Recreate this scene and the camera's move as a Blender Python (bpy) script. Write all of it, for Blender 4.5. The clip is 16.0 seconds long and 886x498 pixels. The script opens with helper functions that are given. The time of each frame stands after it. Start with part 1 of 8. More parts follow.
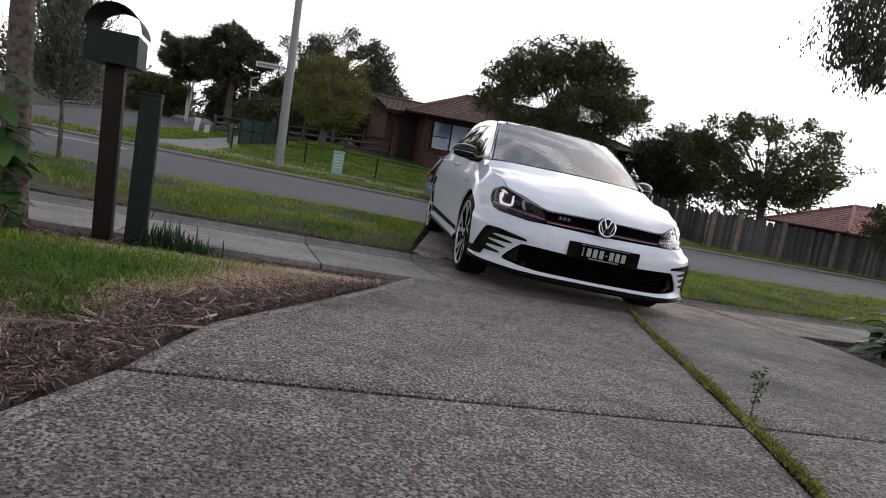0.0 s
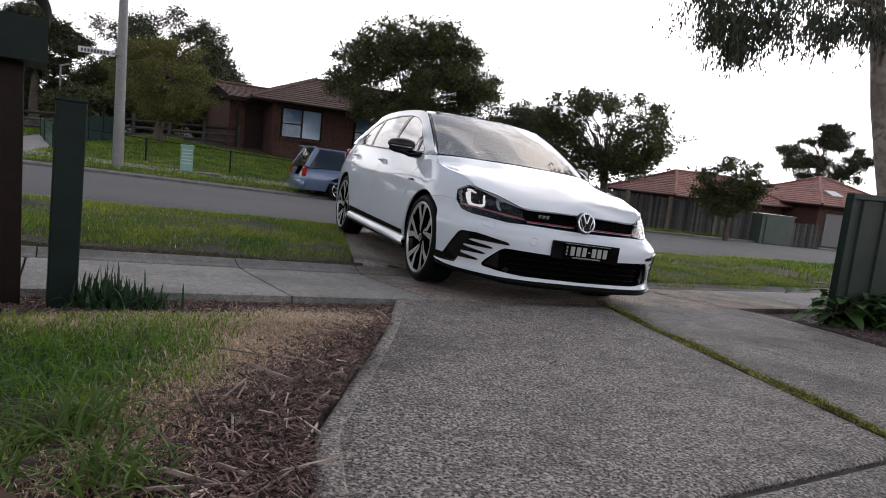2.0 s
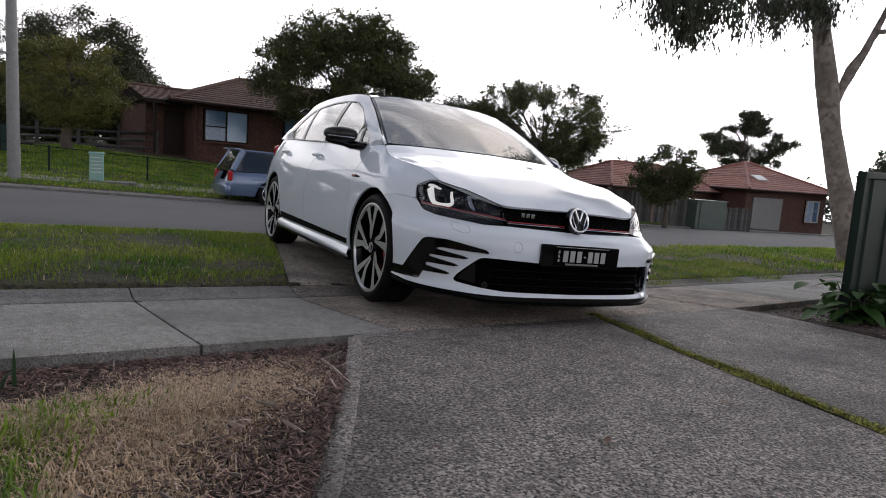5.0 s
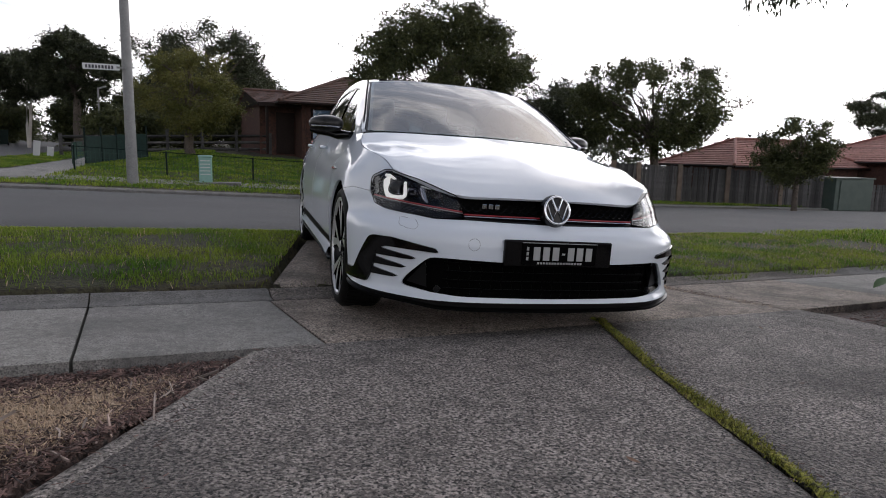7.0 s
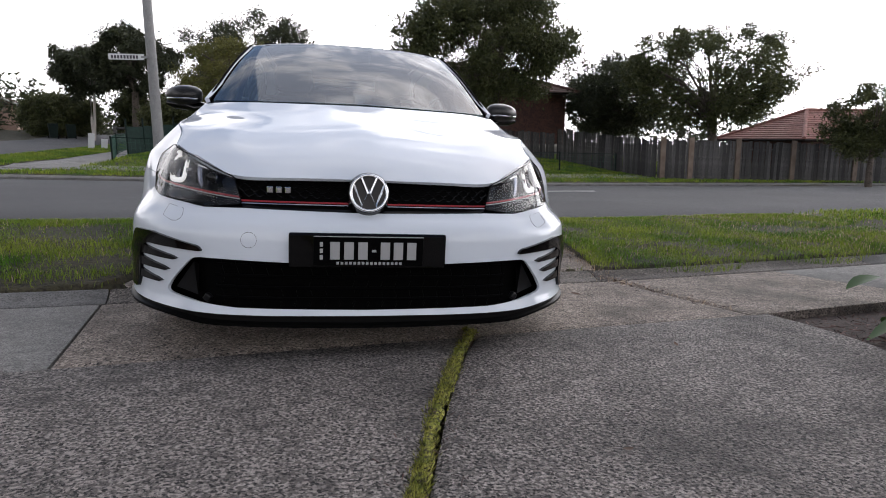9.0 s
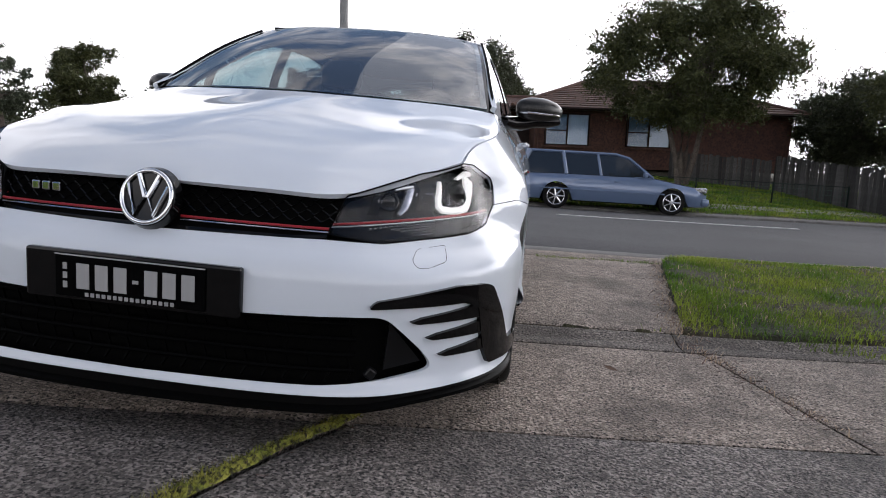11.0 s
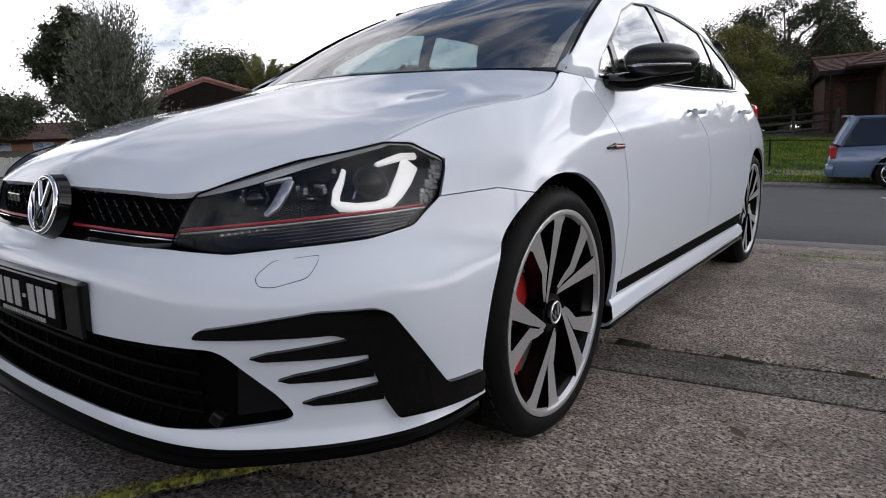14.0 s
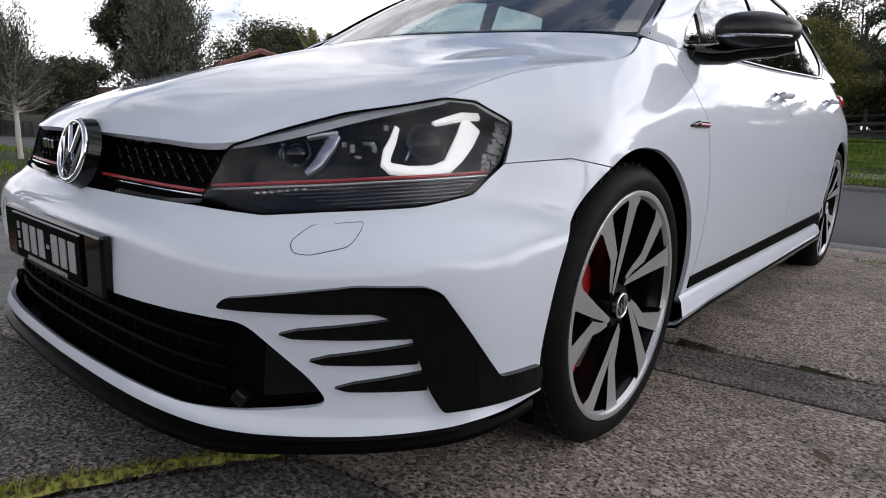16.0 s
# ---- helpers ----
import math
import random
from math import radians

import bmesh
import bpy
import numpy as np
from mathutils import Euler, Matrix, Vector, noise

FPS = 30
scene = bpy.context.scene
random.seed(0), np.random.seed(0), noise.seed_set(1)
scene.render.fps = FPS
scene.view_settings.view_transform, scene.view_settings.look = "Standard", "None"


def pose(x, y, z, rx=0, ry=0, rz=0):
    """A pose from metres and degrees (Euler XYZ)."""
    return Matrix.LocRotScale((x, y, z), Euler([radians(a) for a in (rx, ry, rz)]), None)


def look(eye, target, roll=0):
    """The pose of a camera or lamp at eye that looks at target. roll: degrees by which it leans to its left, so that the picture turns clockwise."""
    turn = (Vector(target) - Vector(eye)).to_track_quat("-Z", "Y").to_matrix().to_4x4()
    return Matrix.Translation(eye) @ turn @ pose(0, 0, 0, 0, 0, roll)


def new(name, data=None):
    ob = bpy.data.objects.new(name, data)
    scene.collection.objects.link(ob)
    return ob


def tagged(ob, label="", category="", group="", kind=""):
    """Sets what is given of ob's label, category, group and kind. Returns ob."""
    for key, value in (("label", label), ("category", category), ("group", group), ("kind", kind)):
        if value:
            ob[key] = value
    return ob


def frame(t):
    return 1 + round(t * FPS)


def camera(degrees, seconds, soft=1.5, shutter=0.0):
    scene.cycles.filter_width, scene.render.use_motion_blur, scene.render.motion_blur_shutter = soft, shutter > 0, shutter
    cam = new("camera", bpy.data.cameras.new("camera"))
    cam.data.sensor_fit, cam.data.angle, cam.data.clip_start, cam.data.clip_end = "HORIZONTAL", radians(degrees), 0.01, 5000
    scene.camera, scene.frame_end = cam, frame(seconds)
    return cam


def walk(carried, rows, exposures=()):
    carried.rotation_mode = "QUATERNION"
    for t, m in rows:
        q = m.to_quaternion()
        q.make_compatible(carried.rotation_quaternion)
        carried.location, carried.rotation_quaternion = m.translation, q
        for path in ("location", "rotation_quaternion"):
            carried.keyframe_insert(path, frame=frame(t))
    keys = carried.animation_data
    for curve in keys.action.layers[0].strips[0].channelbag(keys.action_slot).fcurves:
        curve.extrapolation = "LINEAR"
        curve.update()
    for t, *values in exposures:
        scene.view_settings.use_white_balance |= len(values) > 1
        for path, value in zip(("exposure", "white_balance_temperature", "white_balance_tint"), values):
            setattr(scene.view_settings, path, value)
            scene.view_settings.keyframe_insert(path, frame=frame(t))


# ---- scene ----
# ---- camera ----
# The layout is drawn in the white car's own frame (x across it, y behind its front axle, z up from its tyres);
# the street falls towards +x, so that frame leans in the upright world.
LEAN = 2.8
CARFRAME = pose(0, 0, 0, 0, LEAN, 0)
cam = camera(71.3, 16.0, soft=1.0)
PATH = [
    (0, (-1.767, -5.052, 0.826), (-1.47, -3.092, 0.563), 12.2),
    (0.5, (-1.959, -4.871, 0.816), (-1.586, -2.929, 0.515), 10.9),
    (1, (-2.151, -4.733, 0.82), (-1.581, -2.83, 0.595), 11.1),
    (1.5, (-2.346, -4.547, 0.802), (-1.61, -2.705, 0.553), 9.6),
    (2, (-2.479, -4.34, 0.795), (-1.71, -2.508, 0.566), 8.9),
    (2.5, (-2.61, -4.136, 0.753), (-1.679, -2.374, 0.588), 9.4),
    (3, (-2.659, -3.934, 0.736), (-1.7, -2.193, 0.509), 6.3),
    (3.5, (-2.624, -3.738, 0.735), (-1.676, -1.988, 0.539), 7.1),
    (4, (-2.541, -3.595, 0.737), (-1.543, -1.87, 0.569), 7.5),
    (6.5, (-1.589, -3.42, 0.776), (-0.891, -1.568, 0.487), 4.0),
    (7, (-1.333, -3.383, 0.811), (-0.738, -1.493, 0.538), 4.1),
    (7.5, (-1.034, -3.308, 0.803), (-0.381, -1.445, 0.485), 3.6),
    (8, (-0.758, -3.244, 0.816), (-0.271, -1.335, 0.47), 2.1),
    (8.5, (-0.446, -3.13, 0.822), (-0.047, -1.206, 0.449), 3.4),
    (9, (-0.166, -2.988, 0.817), (0.226, -1.056, 0.48), 2.6),
    (11.5, (1.097, -1.979, 0.8), (0.638, -0.057, 0.487), 4.7),
    (12, (1.266, -1.784, 0.835), (0.628, 0.086, 0.529), 4.4),
    (12.5, (1.379, -1.583, 0.842), (0.564, 0.219, 0.544), 4.9),
    (13, (1.461, -1.467, 0.817), (0.519, 0.273, 0.524), 2.8),
    (13.5, (1.534, -1.428, 0.785), (0.459, 0.223, 0.44), 1.9),
    (14, (1.537, -1.434, 0.781), (0.381, 0.158, 0.417), -0.6),
    (14.5, (1.497, -1.443, 0.775), (0.192, 0.029, 0.414), -0.8),
    (15, (1.465, -1.451, 0.765), (0.115, -0.028, 0.375), 0.3),
    (15.5, (1.439, -1.433, 0.743), (0.118, 0.014, 0.341), 1.5),
    (16, (1.424, -1.333, 0.735), (0.169, 0.167, 0.317), 2.3),
]
EXPOSURES = [(0.0, 0.20, 6500, 12), (3.0, 0.10, 6450, 12), (4.0, 0.04, 6450, 12), (6.5, -0.04, 6450, 12), (7.5, 0.12, 6400, 12), (9.0, 0.38, 6400, 12), (11.5, 0.24, 6350, 12), (13.0, 0.0, 6350, 12), (14.5, 0.05, 6350, 12), (16.0, 0.12, 6350, 12)]
walk(cam, [(t, CARFRAME @ look(eye, target, roll)) for t, eye, target, roll in PATH], EXPOSURES)

# ---- sky and sun ----
SUN_AZ, SUN_EL = 48.0, 37.0  # degrees from +y towards +x; height
world = bpy.data.worlds.new("sky")
scene.world = world
world.use_nodes = True
wn, wl = world.node_tree.nodes, world.node_tree.links
wn.clear()
w_out = wn.new("ShaderNodeOutputWorld")
w_bg = wn.new("ShaderNodeBackground")
w_bg.inputs["Strength"].default_value = 1.0
w_sky = wn.new("ShaderNodeTexSky")
w_sky.sky_type, w_sky.sun_disc = "NISHITA", False
w_sky.sun_elevation, w_sky.sun_rotation = radians(SUN_EL), radians(SUN_AZ)
w_dim = wn.new("ShaderNodeVectorMath")
w_dim.operation = "SCALE"
w_dim.inputs["Scale"].default_value = 0.10
wl.new(w_sky.outputs["Color"], w_dim.inputs[0])
w_co = wn.new("ShaderNodeTexCoord")
w_map = wn.new("ShaderNodeMapping")
w_map.inputs["Scale"].default_value = (1.0, 1.0, 2.6)
wl.new(w_co.outputs["Generated"], w_map.inputs["Vector"])
w_noise = wn.new("ShaderNodeTexNoise")
w_noise.inputs["Scale"].default_value = 3.1
w_noise.inputs["Detail"].default_value = 9.0
w_noise.inputs["Roughness"].default_value = 0.62
w_noise.inputs["Distortion"].default_value = 0.5
wl.new(w_map.outputs["Vector"], w_noise.inputs["Vector"])
w_ramp = wn.new("ShaderNodeValToRGB")
w_ramp.color_ramp.elements[0].position, w_ramp.color_ramp.elements[0].color = 0.44, (0.0, 0.0, 0.0, 1)
w_ramp.color_ramp.elements[1].position, w_ramp.color_ramp.elements[1].color = 0.63, (1, 1, 1, 1)
w_sep = wn.new("ShaderNodeSeparateXYZ")
wl.new(w_co.outputs["Generated"], w_sep.inputs["Vector"])
w_low = wn.new("ShaderNodeMapRange")
w_low.inputs["From Min"].default_value, w_low.inputs["From Max"].default_value = 0.05, 0.55
w_low.inputs["To Min"].default_value, w_low.inputs["To Max"].default_value = 0.22, 0.0
wl.new(w_sep.outputs["Z"], w_low.inputs["Value"])
w_cover = wn.new("ShaderNodeMath")
wl.new(w_noise.outputs["Fac"], w_cover.inputs[0])
wl.new(w_low.outputs["Result"], w_cover.inputs[1])
wl.new(w_cover.outputs["Value"], w_ramp.inputs["Fac"])
w_high = wn.new("ShaderNodeMapRange")
w_high.inputs["From Min"].default_value, w_high.inputs["From Max"].default_value = 0.20, 0.68
w_high.inputs["To Min"].default_value, w_high.inputs["To Max"].default_value = 1.05, 0.36
wl.new(w_sep.outputs["Z"], w_high.inputs["Value"])
# thin cloud, brightest towards the veiled sun
w_dot = wn.new("ShaderNodeVectorMath")
w_dot.operation = "DOT_PRODUCT"
w_dot.inputs[1].default_value = (math.sin(radians(SUN_AZ)) * math.cos(radians(SUN_EL)), math.cos(radians(SUN_AZ)) * math.cos(radians(SUN_EL)), math.sin(radians(SUN_EL)))
wl.new(w_co.outputs["Generated"], w_dot.inputs[0])
w_glow = wn.new("ShaderNodeMapRange")
w_glow.interpolation_type = "SMOOTHSTEP"
w_glow.inputs["From Min"].default_value, w_glow.inputs["From Max"].default_value = 0.45, 1.0
w_glow.inputs["To Min"].default_value, w_glow.inputs["To Max"].default_value = 1.5, 4.2
wl.new(w_dot.outputs["Value"], w_glow.inputs["Value"])
w_cloud = wn.new("ShaderNodeVectorMath")
w_cloud.operation = "SCALE"
w_cloud.inputs[0].default_value = (1.0, 0.975, 0.985)
w_both = wn.new("ShaderNodeMath")
w_both.operation = "MULTIPLY"
wl.new(w_glow.outputs["Result"], w_both.inputs[0])
wl.new(w_high.outputs["Result"], w_both.inputs[1])
# bellies and bright tops of the cloud
w_puff = wn.new("ShaderNodeTexNoise")
w_puff.inputs["Scale"].default_value, w_puff.inputs["Detail"].default_value = 8.5, 8.0
w_puff.inputs["Roughness"].default_value, w_puff.inputs["Distortion"].default_value = 0.58, 0.35
wl.new(w_map.outputs["Vector"], w_puff.inputs["Vector"])
w_body = wn.new("ShaderNodeMapRange")
w_body.inputs["From Min"].default_value, w_body.inputs["From Max"].default_value = 0.36, 0.62
w_body.inputs["To Min"].default_value, w_body.inputs["To Max"].default_value = 0.70, 1.25
wl.new(w_puff.outputs["Fac"], w_body.inputs["Value"])
# near the horizon the cloud closes to an even white
w_even = wn.new("ShaderNodeMix")
w_even.inputs["A"].default_value = 1.05
wl.new(w_body.outputs["Result"], w_even.inputs["B"])
w_rise = wn.new("ShaderNodeMapRange")
w_rise.inputs["From Min"].default_value, w_rise.inputs["From Max"].default_value = 0.04, 0.34
wl.new(w_sep.outputs["Z"], w_rise.inputs["Value"])
wl.new(w_rise.outputs["Result"], w_even.inputs["Factor"])
w_lit = wn.new("ShaderNodeMath")
w_lit.operation = "MULTIPLY"
wl.new(w_both.outputs["Value"], w_lit.inputs[0])
wl.new(w_even.outputs["Result"], w_lit.inputs[1])
wl.new(w_lit.outputs["Value"], w_cloud.inputs["Scale"])
w_mix = wn.new("ShaderNodeMix")
w_mix.data_type = "RGBA"
wl.new(w_ramp.outputs["Color"], w_mix.inputs["Factor"])
wl.new(w_dim.outputs["Vector"], w_mix.inputs["A"])
wl.new(w_cloud.outputs["Vector"], w_mix.inputs["B"])
wl.new(w_mix.outputs["Result"], w_bg.inputs["Color"])
wl.new(w_bg.outputs["Background"], w_out.inputs["Surface"])

sun_data = bpy.data.lights.new("sun", "SUN")
sun_data.energy, sun_data.angle, sun_data.color = 0.6, radians(95), (1.0, 0.95, 0.88)
sun = new("sun", sun_data)
sun.matrix_world = look(Vector(w_dot.inputs[1].default_value) * 100, (0, 0, 0))


# ---- materials ----
def material(name, base, rough=0.6, metal=0.0, vary=None, scale=8.0, fine=None, fine_scale=120.0, bump=0.0, bump_scale=60.0,
             random_by=None, coat=0.0, island=0.0, spec=0.5, stain=None, stain_scale=1.2, stain_amount=0.5, cut=(0.35, 0.65), fine_cut=(0.45, 0.62)):
    """A surface with its colour, a second colour in patches, a third in fine grain, stains and relief. Scales are in features per metre."""
    m = bpy.data.materials.new(name)
    m.use_nodes = True
    n, l = m.node_tree.nodes, m.node_tree.links
    b = n["Principled BSDF"]
    b.inputs["Roughness"].default_value, b.inputs["Metallic"].default_value = rough, metal
    b.inputs["Specular IOR Level"].default_value = spec
    b.inputs["Coat Weight"].default_value, b.inputs["Coat Roughness"].default_value = coat, 0.02
    co = n.new("ShaderNodeTexCoord").outputs["Object"]

    def noise_fac(s, detail=6.0, lo=0.35, hi=0.65):
        t = n.new("ShaderNodeTexNoise")
        t.inputs["Scale"].default_value, t.inputs["Detail"].default_value = s, detail
        l.new(co, t.inputs["Vector"])
        r = n.new("ShaderNodeMapRange")
        r.inputs["From Min"].default_value, r.inputs["From Max"].default_value = lo, hi
        l.new(t.outputs["Fac"], r.inputs["Value"])
        return r.outputs["Result"], t.outputs["Fac"]

    def mix(fac, a, c, blend="MIX"):
        x = n.new("ShaderNodeMix")
        x.data_type, x.blend_type = "RGBA", blend
        l.new(fac, x.inputs["Factor"])
        for v, sock in ((a, x.inputs["A"]), (c, x.inputs["B"])):
            if isinstance(v, tuple):
                sock.default_value = (*v, 1)
            else:
                l.new(v, sock)
        return x.outputs["Result"]

    colour = base
    if vary:
        colour = mix(noise_fac(scale, 6.0, *cut)[0], colour, vary)
    for s_, amount in ((stain_scale, stain_amount), (stain_scale * 7, stain_amount * 0.75)) if stain else ():
        f = noise_fac(s_, 8.0, 0.48, 0.72)[0]
        k = n.new("ShaderNodeMath")
        k.operation = "MULTIPLY"
        k.inputs[1].default_value = amount
        l.new(f, k.inputs[0])
        colour = mix(k.outputs["Value"], colour, stain)
    if fine:
        colour = mix(noise_fac(fine_scale, 3.0, *fine_cut)[0], colour, fine)
    if random_by or island:
        info = n.new("ShaderNodeObjectInfo").outputs["Random"] if random_by else n.new("ShaderNodeNewGeometry").outputs["Random Per Island"]
        amount = random_by or island
        r = n.new("ShaderNodeMapRange")
        r.inputs["To Min"].default_value, r.inputs["To Max"].default_value = 1 - amount, 1 + amount
        l.new(info, r.inputs["Value"])
        hsv = n.new("ShaderNodeHueSaturation")
        if isinstance(colour, tuple):
            hsv.inputs["Color"].default_value = (*colour, 1)
        else:
            l.new(colour, hsv.inputs["Color"])
        l.new(r.outputs["Result"], hsv.inputs["Value"])
        colour = hsv.outputs["Color"]
    if isinstance(colour, tuple):
        b.inputs["Base Color"].default_value = (*colour, 1)
    else:
        l.new(colour, b.inputs["Base Color"])
    if bump:
        bp = n.new("ShaderNodeBump")
        bp.inputs["Strength"].default_value, bp.inputs["Distance"].default_value = 1.0, bump
        l.new(noise_fac(bump_scale, 5.0)[1], bp.inputs["Height"])
        l.new(bp.outputs["Normal"], b.inputs["Normal"])
    return m


def glass(name, tint, rough=0.0, through=0.5, gloss=1.5):
    """A thin pane: tinted see-through mixed with a mirror by Fresnel."""
    m = bpy.data.materials.new(name)
    m.use_nodes = True
    n, l = m.node_tree.nodes, m.node_tree.links
    n.remove(n["Principled BSDF"])
    t, g, f, x = (n.new("ShaderNode" + k) for k in ("BsdfTransparent", "BsdfGlossy", "LayerWeight", "MixShader"))
    up, lift = n.new("ShaderNodeMath"), n.new("ShaderNodeMapRange")
    up.operation, up.inputs[1].default_value = "POWER", 4.6
    lift.inputs["To Min"].default_value, lift.inputs["To Max"].default_value = ((gloss - 1) / (gloss + 1)) ** 2, 1.0
    t.inputs["Color"].default_value = (*tint, 1)
    g.inputs["Roughness"].default_value = rough
    f.inputs["Blend"].default_value = 0.5
    l.new(f.outputs["Facing"], up.inputs[0])
    l.new(up.outputs["Value"], lift.inputs["Value"])
    l.new(lift.outputs["Result"], x.inputs["Fac"])
    l.new(t.outputs["BSDF"], x.inputs[1])
    l.new(g.outputs["BSDF"], x.inputs[2])
    l.new(x.outputs["Shader"], n["Material Output"].inputs["Surface"])
    return m


def leaf_material(name, a, c, thin=0.22):
    m = material(name, a, 0.55, vary=c, scale=1.3, island=0.45, spec=0.35)
    b = m.node_tree.nodes["Principled BSDF"]
    n, l = m.node_tree.nodes, m.node_tree.links
    tr = n.new("ShaderNodeBsdfTranslucent")
    mx = n.new("ShaderNodeMixShader")
    mx.inputs["Fac"].default_value = thin
    l.new(b.inputs["Base Color"].links[0].from_socket, tr.inputs["Color"])
    l.new(b.outputs["BSDF"], mx.inputs[1])
    l.new(tr.outputs["BSDF"], mx.inputs[2])
    l.new(mx.outputs["Shader"], n["Material Output"].inputs["Surface"])
    return m


M = {}
M["drive"] = material("exposed_concrete", (0.132, 0.116, 0.106), 0.8, vary=(0.372, 0.330, 0.302), scale=92, cut=(0.47, 0.57), fine=(0.014, 0.013, 0.012), fine_scale=118, fine_cut=(0.53, 0.60), bump=0.020, bump_scale=100, stain=(0.040, 0.036, 0.033), stain_scale=1.5, stain_amount=0.75)
M["drivepale"] = material("trowelled_edge_concrete", (0.158, 0.142, 0.128), 0.85, vary=(0.378, 0.340, 0.308), scale=84, cut=(0.45, 0.60), fine=(0.035, 0.032, 0.029), fine_scale=120, fine_cut=(0.54, 0.62), bump=0.014, bump_scale=100, stain=(0.09, 0.082, 0.073), stain_scale=3.0, stain_amount=0.8)
M["slab"] = material("crossover_concrete", (0.245, 0.201, 0.166), 0.85, vary=(0.52, 0.437, 0.368), scale=80, cut=(0.47, 0.58), fine=(0.026, 0.022, 0.019), fine_scale=115, fine_cut=(0.54, 0.61), bump=0.018, bump_scale=100, stain=(0.095, 0.080, 0.068), stain_scale=2.2, stain_amount=0.8)
M["strip"] = material("stained_edging_concrete", (0.165, 0.143, 0.124), 0.85, vary=(0.34, 0.30, 0.262), scale=78, cut=(0.46, 0.62), fine=(0.035, 0.031, 0.028), fine_scale=120, bump=0.01, bump_scale=95, stain=(0.075, 0.065, 0.056), stain_scale=2.0, stain_amount=0.7)
M["path"] = material("path_concrete", (0.255, 0.243, 0.226), 0.85, vary=(0.36, 0.343, 0.317), scale=34, fine=(0.12, 0.115, 0.108), fine_scale=170, bump=0.005, bump_scale=170, stain=(0.075, 0.072, 0.067), stain_scale=2.4, stain_amount=0.6, random_by=0.08)
M["kerb"] = material("kerb_concrete", (0.17, 0.163, 0.154), 0.9, vary=(0.23, 0.222, 0.21), scale=9, fine=(0.09, 0.087, 0.083), fine_scale=120, bump=0.004, bump_scale=70, stain=(0.065, 0.062, 0.055), stain_scale=3, stain_amount=0.65)
M["asphalt"] = material("asphalt", (0.078, 0.078, 0.080), 0.9, vary=(0.096, 0.096, 0.098), scale=0.6, fine=(0.042, 0.042, 0.044), fine_scale=90, bump=0.003, bump_scale=130, stain=(0.05, 0.05, 0.052), stain_scale=0.35)
M["soil"] = material("grass_and_soil", (0.030, 0.036, 0.013), 0.95, vary=(0.070, 0.056, 0.030), scale=1.3, fine=(0.020, 0.017, 0.010), fine_scale=28, bump=0.02, bump_scale=40)
M["mulch"] = material("bark_mulch", (0.042, 0.026, 0.022), 0.95, vary=(0.085, 0.056, 0.046), scale=30, fine=(0.018, 0.013, 0.011), fine_scale=70, bump=0.015, bump_scale=50)
M["moss"] = material("moss", (0.190, 0.215, 0.026), 0.95, vary=(0.36, 0.34, 0.065), scale=25, fine=(0.05, 0.045, 0.02), fine_scale=90, bump=0.01, bump_scale=90)
M["joint"] = material("joint_dirt", (0.035, 0.03, 0.025), 0.95, vary=(0.06, 0.05, 0.04), scale=20)
M["blade"] = leaf_material("grass_blade", (0.068, 0.160, 0.010), (0.240, 0.300, 0.034), 0.46)
M["dryblade"] = leaf_material("dry_grass_blade", (0.54, 0.40, 0.27), (0.36, 0.26, 0.17))
M["chip"] = material("bark_chip", (0.050, 0.028, 0.024), 0.9, vary=(0.165, 0.104, 0.088), scale=18, island=0.85)
M["palechip"] = material("pale_bark", (0.36, 0.28, 0.24), 0.9, vary=(0.22, 0.16, 0.135), scale=18, island=0.7)
M["tussock"] = leaf_material("coarse_grass", (0.065, 0.130, 0.020), (0.150, 0.220, 0.048), 0.4)
M["twig"] = material("dead_twig", (0.20, 0.15, 0.12), 0.85, vary=(0.34, 0.28, 0.24), scale=12, island=0.5)
M["dryleaf"] = material("dry_leaf", (0.085, 0.045, 0.025), 0.7, vary=(0.15, 0.085, 0.05), scale=20, random_by=0.4)
M["linewhite"] = material("line_paint", (0.62, 0.62, 0.6), 0.7, vary=(0.45, 0.45, 0.44), scale=12)
M["brick"] = material("brown_brick", (0.075, 0.034, 0.025), 0.85, vary=(0.105, 0.047, 0.033), scale=4, fine=(0.045, 0.024, 0.02), fine_scale=14, bump=0.004, bump_scale=30)
M["orangebrick"] = material("orange_brick", (0.26, 0.115, 0.068), 0.85, vary=(0.33, 0.155, 0.095), scale=4, fine=(0.17, 0.08, 0.055), fine_scale=14)
M["palebrick"] = material("pale_brick", (0.36, 0.24, 0.19), 0.85, vary=(0.44, 0.31, 0.25), scale=4, fine=(0.27, 0.18, 0.14), fine_scale=14)
M["tile"] = material("roof_tile", (0.085, 0.043, 0.031), 0.8, vary=(0.12, 0.06, 0.043), scale=1.5, fine=(0.055, 0.03, 0.025), fine_scale=9, island=0.2)
M["redtile"] = material("red_roof_tile", (0.25, 0.105, 0.085), 0.8, vary=(0.32, 0.155, 0.13), scale=1.2, fine=(0.18, 0.08, 0.065), fine_scale=8, island=0.18)
M["fence"] = material("weathered_paling", (0.052, 0.050, 0.049), 0.9, vary=(0.095, 0.091, 0.088), scale=5, fine=(0.03, 0.029, 0.028), fine_scale=40, random_by=0.6)
M["fencebrown"] = material("new_paling", (0.13, 0.095, 0.07), 0.85, vary=(0.18, 0.14, 0.11), scale=5, random_by=0.2)
M["greysteel"] = material("galvanised_pole", (0.20, 0.20, 0.20), 0.55, 0.2, vary=(0.16, 0.16, 0.16), scale=6, fine=(0.24, 0.24, 0.235), fine_scale=40)
